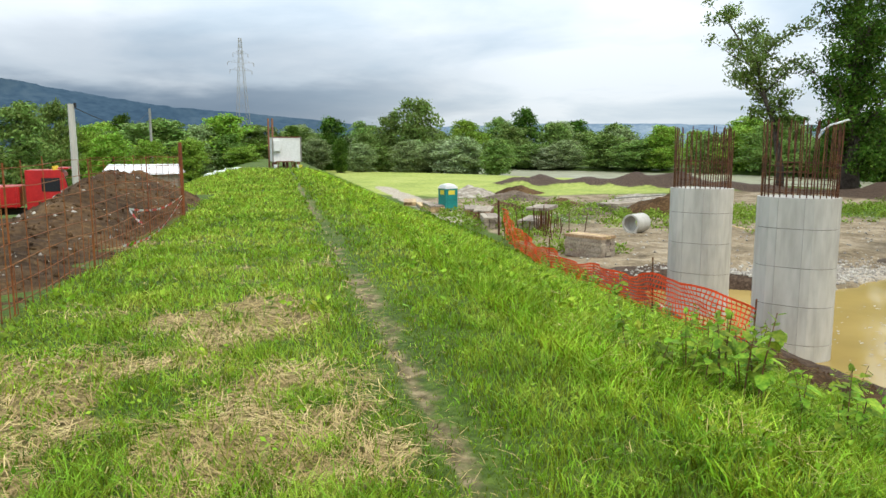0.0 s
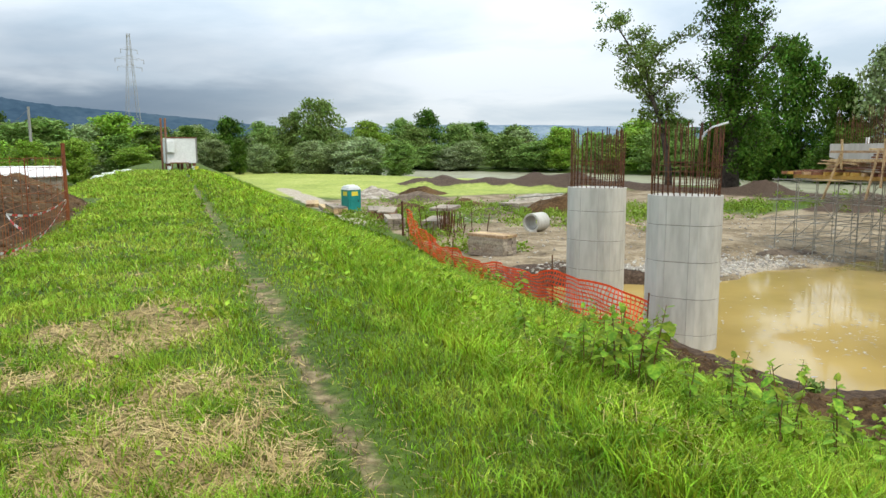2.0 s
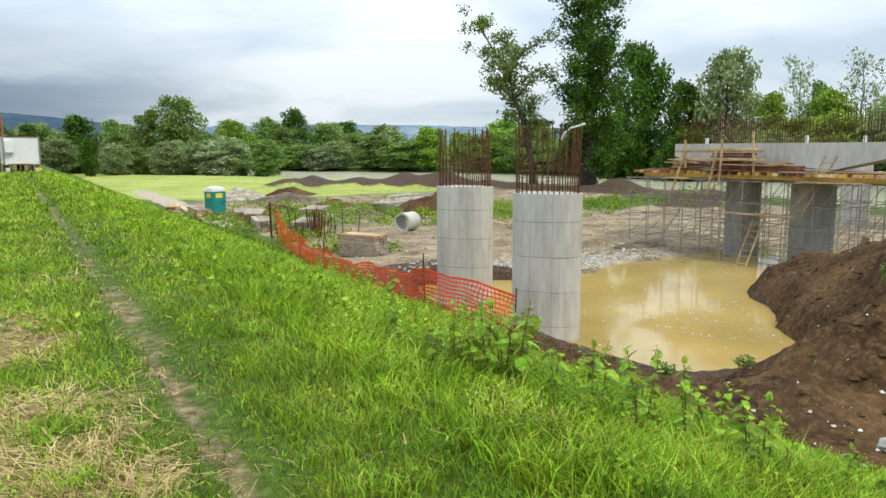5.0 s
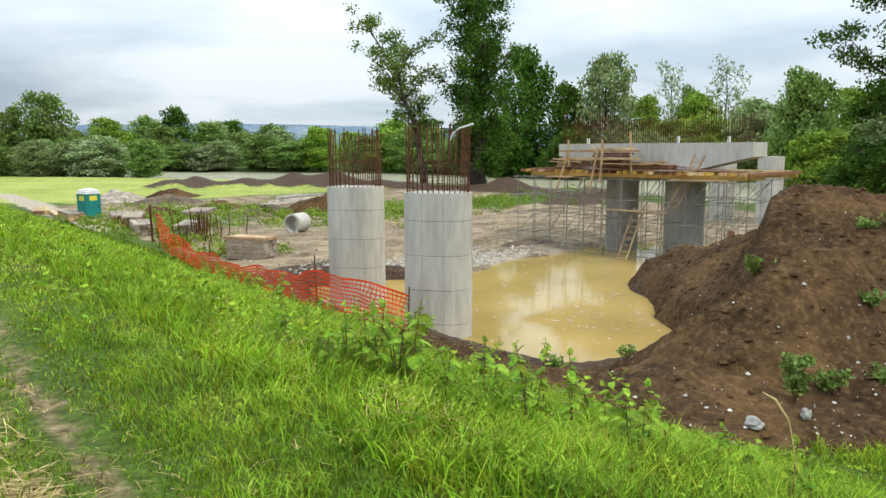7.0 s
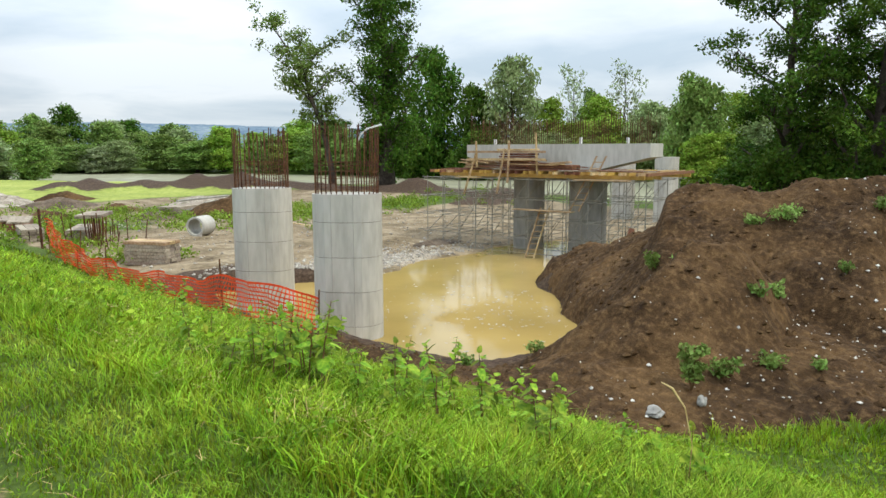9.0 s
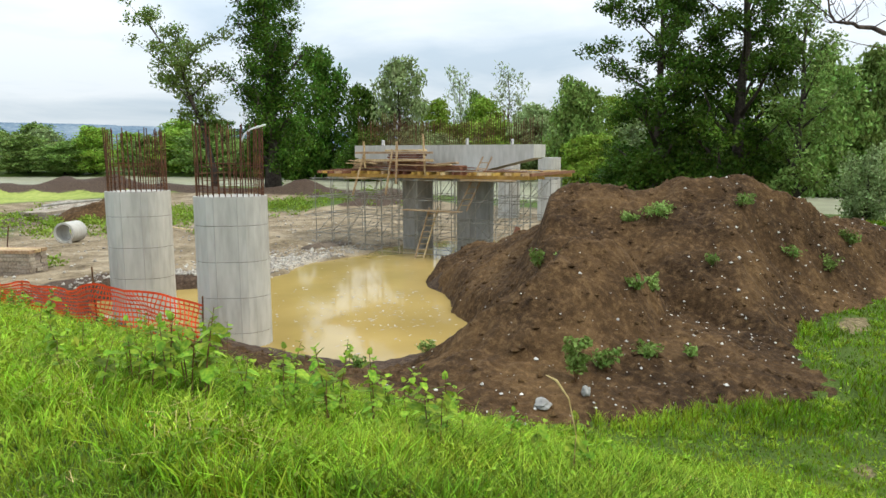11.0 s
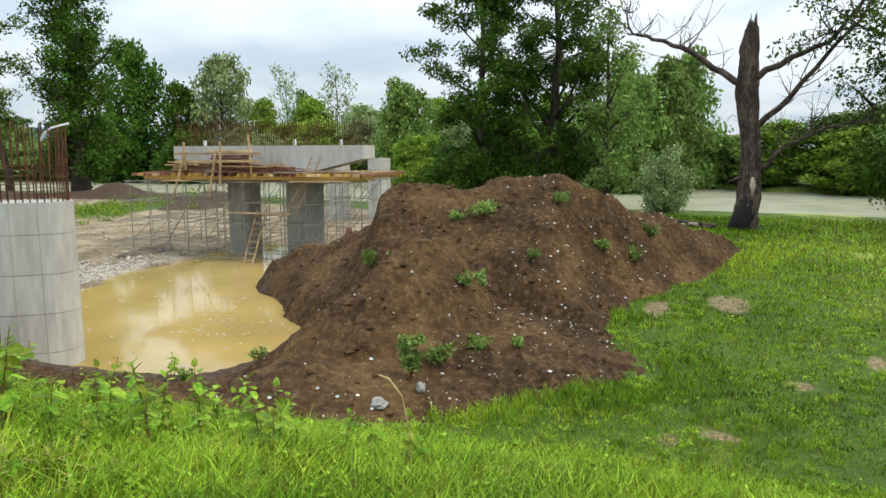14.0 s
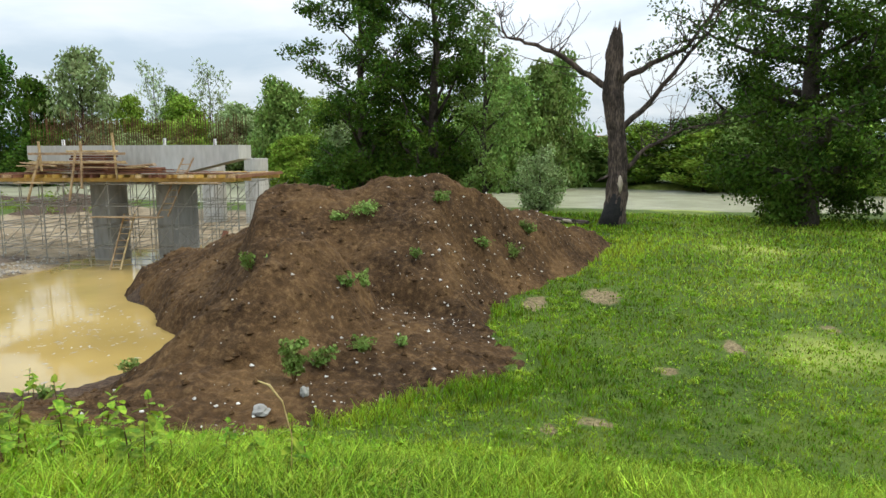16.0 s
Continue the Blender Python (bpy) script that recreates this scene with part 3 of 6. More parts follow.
ridge = GZ - (-3.7 - 0.35 * smooth(GX, 40, 68))
mask("earth", np.maximum(smooth(pond_d, -3.4, -1.6) * (GX > 10.5) * (1 - smooth(GX, 19, 24) * smooth(GY, 20, 23)), smooth(ridge, 0.25, 0.5) * (GX > 30) * (GY > 35) * (GX < 75)) + smooth(-GX, 3.2, 4.2) * (GY < 30) * (1 - smooth(GY, 22, 30)))
mask("path", 0.82 * np.exp(-((GX - PATH_X) / 0.20) ** 2) * (np.abs(GX) < 4) * (0.75 + 0.35 * fbm(GX * 0, GY, 1.5, 15)) + 0.9 * bare_patch(GX, GY))

# water
tagged(new("pond_water", np_mesh("pond_water", [(9.5, 8.5, POND_Z), (45, 8.5, POND_Z), (45, 30, POND_Z), (9.5, 30, POND_Z)], [(0, 1, 2, 3)], M["pond"])), "still ochre muddy water filling the excavation pit", "water", kind="structure")
bank = np.arange(-380, 690, 10.0)
near_x, far_x = np.interp(bank, BANK_Y, NEAR_X) - 4, np.interp(bank, BANK_Y, FAR_X) + 4
rv = np.concatenate([np.stack([near_x, bank, bank * 0 + RIVER_Z], 1), np.stack([far_x, bank, bank * 0 + RIVER_Z], 1)])
k = len(bank)
rf = [(i, k + i, k + i + 1, i + 1) for i in range(k - 1)]
tagged(new("river_water", np_mesh("river_water", rv, rf, M["river"])), "wide silty grey-green river in flood", "water", kind="structure")

# far hills, hazed by their own colours
def hills(name, label, distance, azimuths, heights, material, seed):
    a = np.arange(azimuths[0], azimuths[-1] + 0.01, 0.12)
    top = np.interp(a, azimuths, heights) * (1 + 0.05 * fbm(a, a * 0, 4.0, seed) + 0.025 * fbm(a, a * 0, 0.7, seed + 1))
    rows = []
    for dz, dr in ((-60, -500), (0.45, -260), (0.8, -90), (1.0, 0)):
        r = distance + dr + 50 * fbm(a, a * 0 + dr, 3.0, seed + 2)
        z = top * dz if dz > 0 else a * 0 - 20.0
        rows.append(np.stack([-np.sin(np.radians(a)) * r, np.cos(np.radians(a)) * r, z], 1))
    n = len(a)
    f = [(j * n + i + 1, j * n + i, (j + 1) * n + i, (j + 1) * n + i + 1) for j in range(3) for i in range(n - 1)]
    tagged(new(name, np_mesh(name, np.concatenate(rows), f, material, True)), label, "hill", kind="structure")


hills("backdrop_hills", "wooded hills tinted dark blue with distance haze under rain cloud", 2900, [-11, -9, -6.5, -2, 0, 4, 6.8, 10, 13, 15, 17, 20, 30, 60], [0, 62, 100, 124, 132, 146, 158, 176, 202, 214, 240, 262, 270, 250], M["far_hill"], 21)
hills("backdrop_far_hills", "hills tinted pale blue with distance haze, with scattered houses", 3300, [-130, -75, -60, -45, -33, -26, -20, -15, -8, 0], [50, 60, 72, 88, 104, 112, 112, 106, 95, 80], M["far_hill_pale"], 31)

# ---- bridge piers ----
def pier_outline(length, width, n=10):
    """A stadium: two half rounds joined by flat sides; length along x."""
    h, r = (length - width) / 2, width / 2
    right = [(h + r * math.cos(a), r * math.sin(a)) for a in (-math.pi / 2 + math.pi * i / n for i in range(n + 1))]
    return right + [(-x, -y) for x, y in right]


def pier(at, z0, z1, material, label, group, bars=True, seed=1, length=2.18, width=1.50, first=0.86, band=1.08):
    rnd = random.Random(seed)
    ob = thing("bridge_pier", label, "bridge pier", group, at)
    cuts = [z1, z1 - first]
    while cuts[-1] - band > z0 + 0.4:
        cuts.append(cuts[-1] - band)
    cuts.append(z0)
    for hi, lo in zip(cuts, cuts[1:]):
        part("lift", Shape().prism(pier_outline(length, width), lo + 0.016, hi), material, ob)
        part("joint", Shape().prism(pier_outline(length - 0.03, width - 0.03), lo - 0.006, lo + 0.018), M["joint"], ob)
    # vertical seams of the shuttering
    h = (length - width) / 2
    for x, y in ((h, -width / 2), (-h, -width / 2), (h, width / 2), (-h, width / 2)):
        part("seam", Shape().box(x, y, (z0 + z1) / 2, 0.012, 0.012, z1 - z0), M["seam"], ob)
    if bars:
        outline = pier_outline(length - 0.22, width - 0.22, 12)
        pts = []
        for (ax, ay), (bx, by) in zip(outline, outline[1:] + outline[:1]):
            s = math.hypot(bx - ax, by - ay)
            m = max(1, round(s / 0.17))
            pts += [(ax + (bx - ax) * i / m, ay + (by - ay) * i / m) for i in range(m)]
        for x, y in pts:
            top = z1 + 2.05 + rnd.uniform(-0.14, 0.14)
            dx, dy = rnd.uniform(-0.06, 0.06), rnd.uniform(-0.06, 0.06)
            part("rebar", Shape().tube([(x, y, z1 - 0.02), (x + dx * 0.4, y + dy * 0.4, z1 + 1.0), (x + dx, y + dy, top)], 0.019, 5), M["rebar"], ob)
        for zz in (0.14, 0.32, 0.50, 0.68, 0.86):
            o = pier_outline(length - 0.17, width - 0.17, 10)
            part("stirrup", Shape().tube([(x, y, z1 + zz + rnd.uniform(-0.02, 0.02)) for x, y in o + o[:1]], 0.009, 4), M["rebar"], ob)
        for yy in (-0.16, 0.1):
            part("cross_tie", Shape().tube([(-length / 2 + 0.15, yy, z1 + 0.97), (length / 2 - 0.2, yy + 0.05, z1 + 0.95 + rnd.uniform(-0.05, 0.05))], 0.014, 4), M["rebar"], ob)
    return ob


YAW_PIER = -52.0
p2 = pier(pose(14.30, 17.49, 0, 0, 0, YAW_PIER), -5.0, 0.24, M["concrete"], "pale concrete bridge pier with rusty bars standing in muddy water", "bridge piers", seed=3)
p1 = pier(pose(14.78, 23.0, 0, 0, 0, YAW_PIER), -5.0, 0.20, M["concrete"], "pale concrete bridge pier with rusty bars beside the orange net", "bridge piers", seed=5)
part("plastic_hose", Shape().tube([(0.45, -0.3, 1.85), (0.55, -0.35, 2.05), (0.75, -0.4, 2.2), (1.0, -0.45, 2.27), (1.2, -0.45, 2.33)], 0.028, 6), M["white"], p2, "white plastic tube hooked over the bars")

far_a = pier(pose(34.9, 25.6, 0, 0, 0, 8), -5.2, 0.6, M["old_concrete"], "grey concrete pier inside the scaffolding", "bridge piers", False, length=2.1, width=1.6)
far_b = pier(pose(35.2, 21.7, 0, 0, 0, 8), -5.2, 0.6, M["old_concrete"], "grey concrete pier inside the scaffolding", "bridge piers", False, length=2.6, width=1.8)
far_c = pier(pose(50.0, 27.7, 0, 0, 0, 8), -6.2, 0.95, M["concrete"], "pale concrete pier behind the scaffolding", "bridge piers", False)
far_d = pier(pose(49.6, 24.0, 0, 0, 0, 8), -6.2, 0.95, M["concrete"], "pale concrete pier behind the scaffolding", "bridge piers", False)

# the finished crosshead on the far piers
BEAM_TURN = -85.4
beam_at = pose(35.1, 23.7, 0, 0, 0, BEAM_TURN)
crosshead = thing("crosshead_beam", "pale concrete crosshead beam with tapered ends on two piers", "bridge beam", at=beam_at)
side = [(-5.95, 1.84), (-5.95, 1.12), (-2.9, 0.42), (2.9, 0.42), (5.9, 1.12), (5.9, 1.84)]
body = Shape()
n = len(side)
body.add([(x, -0.85, z) for x, z in side] + [(x, 0.85, z) for x, z in side], [tuple(range(n)), tuple(range(2 * n - 1, n - 1, -1))] + [((i + 1) % n, i, n + i, n + (i + 1) % n) for i in range(n)])
part("body", body, M["concrete"], crosshead)
rnd = random.Random(11)
for i in range(84):
    x = -5.8 + 11.55 * i / 83
    for y in (-0.6, 0.6):
        end = abs(abs(x) - 3.4) < 0.7 or abs(x) > 5.6
        part("starter_bar", Shape().tube([(x, y, 1.84), (x + rnd.uniform(-0.05, 0.05), y + rnd.uniform(-0.05, 0.05), 1.86 + (1.9 if end else 1.45) * rnd.uniform(0.75, 1.05))], 0.014, 4), M["rebar"], crosshead)
for x, h in ((-4.2, 0.3), (1.6, 0.35), (4.4, 0.3)):
    part("duct_cap", Shape().tube([(x, -0.3, 1.85), (x, -0.3, 1.86 + h)], 0.09, 8), M["white"], crosshead, "white plastic cap")

# shuttering platform under the crosshead
platform = thing("formwork_platform", "timber formwork platform of yellow beams and stacked boards under the crosshead", "formwork", at=beam_at)
for i, y in enumerate((-3.0, -2.3, -1.6, 1.6, 2.4)):
    part("yellow_beam", Shape().box(rnd.uniform(-0.3, 0.3), y, 0.12, 14.4 - 0.5 * abs(y), 0.16, 0.2, chamfer=0.01), M["yellow_timber"], platform)
for i in range(28):
    x = -6.9 + 13.8 * i / 27
    part("joist", Shape().box(x + rnd.uniform(-0.1, 0.1), -0.2 + rnd.uniform(-0.2, 0.2), 0.30, 0.12, 6.4, 0.15), M[rnd.choice(["timber", "red_timber", "yellow_timber"])], platform)
for i in range(30):
    x = rnd.uniform(-5.5, 5.6)
    part("board", Shape().box(x, -rnd.uniform(1.0, 3.2), 0.41 + rnd.uniform(0, 0.06), rnd.uniform(2.2, 4.0), 0.2, 0.045, pose(0, 0, 0, 0, rnd.uniform(-1, 1), rnd.uniform(-4, 4))), M[rnd.choice(["timber", "red_timber", "red_timber", "grey_timber"])], platform)
for k in range(7):
    part("board", Shape().box(-3.3 + rnd.uniform(-0.3, 0.3), -2.3 + 0.1 * k, 0.52 + 0.07 * k, 3.6, 0.6 - 0.04 * k, 0.06, pose(0, 0, 0, 0, 0, rnd.uniform(-3, 3))), M["timber"], platform)
for k in range(9):
    part("panel", Shape().box(-1.3 + rnd.uniform(-0.1, 0.1), -2.2 + rnd.uniform(-0.06, 0.06), 0.50 + 0.13 * k, 1.9 + rnd.uniform(-0.3, 0.7) * (k > 6), 1.1, 0.1, pose(0, 0, 0, 0, 0, rnd.uniform(-3, 3)), 0.01), M["red_timber" if k < 7 else "timber"], platform)
for k in range(22):
    part("board", Shape().box(rnd.uniform(-5.0, 1.5), -rnd.uniform(1.4, 3.4), 0.55 + 0.05 * (k % 9) + rnd.uniform(0, 0.1), rnd.uniform(1.6, 3.6), 0.22, 0.05, pose(0, 0, 0, rnd.uniform(-6, 6), rnd.uniform(-5, 5), rnd.uniform(-14, 14))), M[rnd.choice(["timber", "red_timber", "timber", "grey_timber"])], platform)
for k in range(3):
    part("panel", Shape().box(1.2, -2.5, 0.48 + 0.1 * k, 2.6, 0.9, 0.08, pose(0, 0, 0, 0, 0, rnd.uniform(-3, 3))), M["red_timber"], platform)
for x in (-1.4, 0.4, -3.6):
    part("guard_post", Shape().box(x, -3.1, 1.3, 0.1, 0.06, 2.3 if x > 0 else 1.5, pose(0, 0, 0, 0, rnd.uniform(-4, 4), 0)), M["timber"], platform)
for z in (1.0, 1.42):
    part("guard_rail", Shape().box(-1.6, -3.15, z, 5.2, 0.03, 0.12, pose(0, 0, 0, 0, rnd.uniform(-1, 1), 0)), M["timber"], platform)
for x0, x1, z0, z1 in ((-3.4, -4.2, 1.5, -1.0), (-1.5, -1.9, 1.6, -0.9), (-1.2, -1.2, 1.9, -0.3)):
    part("raking_strut", Shape().tube([(x0, -3.35, z0), (x1, -3.5, z1)], 0.06, 4), M["timber"], platform)

# tube scaffolding round the piers
scaffold = thing("scaffolding", "steel tube scaffolding standing in shallow water round the piers", "scaffolding", at=beam_at)
LEVELS = (-4.15, -3.35, -2.3, -1.2, -0.1)
ROWS_Y = (-3.2, -1.5, 1.5, 3.2)
for x in [-7.2 + 1.2 * i for i in range(12)]:
    for y in ROWS_Y:
        part("standard", Shape().tube([(x, y, -4.9), (x + rnd.uniform(-0.03, 0.03), y, 0.05)], 0.024, 5), M["steel"], scaffold)
    for z in LEVELS[1:]:
        part("transom", Shape().tube([(x, -3.5, z), (x, 3.5, z)], 0.02, 5), M["steel"], scaffold)
for y in ROWS_Y:
    for z in LEVELS:
        part("ledger", Shape().tube([(-7.6, y, z + rnd.uniform(-0.03, 0.03)), (6.4, y, z)], 0.018, 5), M["steel"], scaffold)
    for i in range(11):
        x = -7.2 + 1.2 * i
        if rnd.random() < 0.75:
            k = rnd.randrange(4)
            a, b = (x, x + 1.2) if rnd.random() < 0.5 else (x + 1.2, x)
            part("brace", Shape().tube([(a, y + 0.05, LEVELS[k]), (b, y + 0.05, LEVELS[k + 1])], 0.018, 5), M["steel"], scaffold)
        if rnd.random() < 0.45:
            part("brace", Shape().tube([(x, y - 0.05, -3.3), (x + 2.4, y - 0.05, -0.1)], 0.018, 5), M["steel"], scaffold)
for x, l in ((1.0, 3.6), (4.4, 3.0), (-4.0, 1.6)):
    part("walk_board", Shape().box(x, -3.35, -1.72 if x == 1.0 else -0.02, l, 0.5, 0.05), M["timber"], scaffold)
for z, x in ((-3.3, -7.8), (-2.3, -7.9), (-1.2, -7.7)):
    part("transom", Shape().tube([(x, -3.4, z), (x, 3.2, z)], 0.025, 5), M["steel"], scaffold)


def ladder(foot, top, across, label):
    f, t, w = Vector(foot), Vector(top), Vector(across) * 0.24
    ob = thing("ladder", label, "ladder", "ladders on the scaffolding")
    for s in (-1, 1):
        part("rail", Shape().tube([f + w * s, t + w * s], 0.045, 4), M["timber"], ob)
    n = int((t - f).length / 0.33)
    for i in range(1, n):
        p = f.lerp(t, i / n)
        part("rung", Shape().tube([p - w * 1.15, p + w * 1.15], 0.03, 4), M["timber"], ob)


ladder((31.2, 22.9, -4.5), (32.3, 22.6, -1.6), (0.5, -0.86, 0), "pale wooden ladder standing in the water against scaffolding")
ladder((32.2, 20.7, -1.7), (33.0, 19.6, 1.2), (0.5, -0.86, 0), "wooden ladder leading up to the formwork platform")
solid("leaning_post", Shape().tube([(30.3, 16.9, -4.0), (30.9, 16.6, -2.2)], 0.14, 6), M["red_timber"], "brown timber post leaning in the soil", "post")

# ---- soil mound ----
MOUND_FOOT = [(8.8, 14.2), (8.7, 11.4), (9.1, 8.4), (10.3, 6.1), (13.2, 4.0), (14.6, 2.6), (16.8, 1.3), (19.0, 1.9), (20.4, 2.7), (24.0, 2.4), (29.5, 0.0), (38.5, -1.5), (39.5, 1.5), (34.0, 7.0), (31.5, 14.0), (28.6, 19.2), (25.8, 18.6), (22.4, 15.4), (20.2, 13.0), (18.6, 11.0), (16.4, 10.2), (14.0, 11.0), (12.6, 12.6), (11.6, 14.6), (10.6, 15.2)]
MOUND_RIDGES = (  # from, to, top height over the meadow, foot width
    ((23.6, 10.4), (25.0, 7.2), 3.75, 6.4),
    ((25.0, 7.2), (27.0, 5.2), 4.05, 6.4),
    ((16.6, 8.1), (18.0, 6.9), 2.85, 3.6),
    ((18.2, 6.9), (22.5, 8.8), 2.1, 3.6),
    ((22.5, 11.5), (27.0, 16.6), 1.0, 6.0),
    ((27.0, 5.0), (32.0, 2.4), 2.4, 6.0),
    ((32.0, 2.4), (38.0, 0.4), 1.0, 4.0),
    ((10.2, 14.0), (10.6, 10.2), 0.55, 2.2),
    ((10.6, 10.2), (12.0, 8.2), 0.60, 2.6),
    ((12.4, 8.6), (15.6, 7.6), 0.75, 3.2),
)


def mound_height(x, y):
    z = np.full(x.shape, -9.0)
    for i, ((ax, ay), (bx, by), h, w) in enumerate(MOUND_RIDGES):
        t = np.clip(((x - ax) * (bx - ax) + (y - ay) * (by - ay)) / ((bx - ax) ** 2 + (by - ay) ** 2), 0, 1)
        d = np.hypot(x - ax - t * (bx - ax), y - ay - t * (by - ay)) * (1 + 0.14 * fbm(x, y, 3.0, 40 + i))
        c = d / w
        z = np.maximum(z, h * (1.06 - np.sqrt(c * c + 0.003)))
    z = z + 0.26 * fbm(x, y, 2.6, 50) + 0.20 * fbm(x, y, 0.8, 51) - 0.25 * np.maximum(0, 0.22 - np.abs(fbm(x + 0.3 * y, y * 0.7, 2.2, 55, 2)))
    z = z - 1.2 * np.exp(-((x - 18.6) / 1.7) ** 2 - ((y - 5.1) / 1.1) ** 2) - 0.5 * np.exp(-((x - 16.2) / 1.6) ** 2 - ((y - 4.6) / 1.0) ** 2)
    foot = polygon_distance(x, y, MOUND_FOOT) + 0.35 * fbm(x, y, 1.3, 53)
    z = np.maximum(z, np.minimum(0.75, 0.22 * foot) + 0.16 * fbm(x, y, 1.1, 57))
    gentle = smooth(y, 10.0, 12.5)
    limit = np.where(foot > 0, (0.45 * foot + 0.28 * foot * np.abs(foot)) * (1 - gentle) + gentle * (0.30 * foot + 0.05 * foot * np.abs(foot)), foot * 1.2)
    z = np.where(z < limit, z, limit + 0.12 * fbm(x, y, 0.6, 54))
    return z + 0.10 * fbm(x, y, 0.26, 52, 3) - 0.05


mx, my = np.meshgrid(np.arange(8, 40, 0.085), np.arange(-4, 21, 0.085))
mh = mound_height(mx, my)
mz = np.maximum(land(mx, my), -4.4) + mh
keep = mz > land(mx, my) - 0.25
ids = np.full(mx.shape, -1)
q = keep[:-1, :-1] & keep[1:, :-1] & keep[:-1, 1:] & keep[1:, 1:]
used = np.zeros(mx.shape, dtype=bool)
for a, b in ((slice(None, -1), slice(None, -1)), (slice(1, None), slice(None, -1)), (slice(None, -1), slice(1, None)), (slice(1, None), slice(1, None))):
    used[a, b] |= q
ids[used] = np.arange(used.sum())
mf = np.stack([ids[:-1, :-1][q], ids[:-1, 1:][q], ids[1:, 1:][q], ids[1:, :-1][q]], 1)
soil_mound = tagged(new("soil_mound", np_mesh("soil_mound", np.stack([mx[used], my[used], mz[used]], 1), mf, M["soil"], True)), "large heap of brown soil with stones and weeds beside the pond", "soil heap")


def top_of(x, y):
    """The height of the ground or of the mound on it."""
    x, y = np.asarray(x, dtype=float), np.asarray(y, dtype=float)
    return np.maximum(land(x, y), np.maximum(land(x, y), -4.4) + mound_height(x, y))

# loose stones on the heap and round the pond
def pebbles(name, label, xs, ys, sizes, material, seed, lift=0.3):
    r = np.random.RandomState(seed)
    n = len(xs)
    zs = top_of(xs, ys)
    base = np.array([(1, 0, 0), (-1, 0, 0), (0, 1, 0), (0, -1, 0), (0, 0, 0.8), (0, 0, -0.8)], dtype=float)
    faces = np.array([(0, 2, 4), (2, 1, 4), (1, 3, 4), (3, 0, 4), (2, 0, 5), (1, 2, 5), (3, 1, 5), (0, 3, 5)])
    v = base[None] * sizes[:, None, None] * (0.6 + 0.8 * r.rand(n, 6, 1)) + np.stack([xs, ys, zs + sizes * lift], 1)[:, None]
    f = faces[None] + (np.arange(n) * 6)[:, None, None]
    return tagged(new(name, np_mesh(name, v.reshape(-1, 3), f.reshape(-1, 3), material)), label, "gravel", kind="stuff")


r = np.random.RandomState(5)
cand = np.stack([r.uniform(8.5, 39, 60000), r.uniform(-2, 20, 60000)], 1)
h = mound_height(cand[:, 0], cand[:, 1])
band = np.exp(-((cand[:, 1] - 4.0 + 0.15 * (cand[:, 0] - 22)) / 1.6) ** 2) * 0.75 + 0.06 + 0.2 * (fbm(cand[:, 0], cand[:, 1], 3.0, 60) > 0.25)
ok = (h > 0.03) & (r.rand(60000) < band * 0.10)
pebbles("loose_stones", "pale pebbles scattered over the brown soil heap", cand[ok, 0], cand[ok, 1], 0.014 + 0.045 * r.rand(ok.sum()) ** 3, M["pebble"], 6)
cl = (h > 0.0) & (r.rand(60000) < 0.16)
pebbles("soil_clods", "brown clods of earth on the soil heap", cand[cl, 0], cand[cl, 1], 0.014 + 0.10 * r.rand(cl.sum()) ** 5, M["soil"], 7, 0.15)


def boulder(at, sx, sy, sz, label, seed):
    bm = bmesh.new()
    bmesh.ops.create_icosphere(bm, subdivisions=3, radius=1)
    for v in bm.verts:
        k = 1 + 0.55 * noise.noise(v.co * 1.4 + Vector((seed, 0, 0))) + 0.08 * noise.noise(v.co * 5)
        v.co = Vector((v.co.x * sx * k, v.co.y * sy * k, v.co.z * sz * k))
    me = bpy.data.meshes.new("rock")
    bm.to_mesh(me)
    bm.free()
    me.materials.append(M["old_concrete"])
    solid("rock", me, M["old_concrete"], label, "rock", at=at, smooth=True)


boulder(pose(12.15, 5.95, float(top_of(12.15, 5.95)) + 0.03, 0, 0, 25), 0.25, 0.14, 0.075, "pale flat broken concrete lump at the heap's foot", 1)
boulder(pose(12.95, 5.4, float(top_of(12.95, 5.4)) + 0.05, 0, 0, 0), 0.10, 0.09, 0.11, "small pale stone at the heap's foot", 4)

# pale scum drifting on the pond
fr = np.random.RandomState(17)
fx, fy = np.concatenate([fr.normal(20.5, 2.6, 420), fr.uniform(14, 34, 120)]), np.concatenate([fr.normal(16.0, 2.6, 420), fr.uniform(12, 26, 120)])
on_water = polygon_distance(fx, fy, POND) > 0.3
fx, fy = fx[on_water], fy[on_water]
fa, fs = fr.rand(len(fx)) * 6.28, 0.02 + 0.06 * fr.rand(len(fx)) ** 2
corner = [np.stack([fx + fs * np.cos(fa + k * 1.5708) * (1.6 if k % 2 else 0.7), fy + fs * np.sin(fa + k * 1.5708) * (1.6 if k % 2 else 0.7), fx * 0 + POND_Z + 0.005], 1) for k in range(4)]
tagged(new("pond_scum", np_mesh("pond_scum", np.stack(corner, 1).reshape(-1, 3), np.arange(len(fx) * 4).reshape(-1, 4), M["stone"])), "pale flecks of scum drifting on the muddy pond", "scum", kind="stuff")

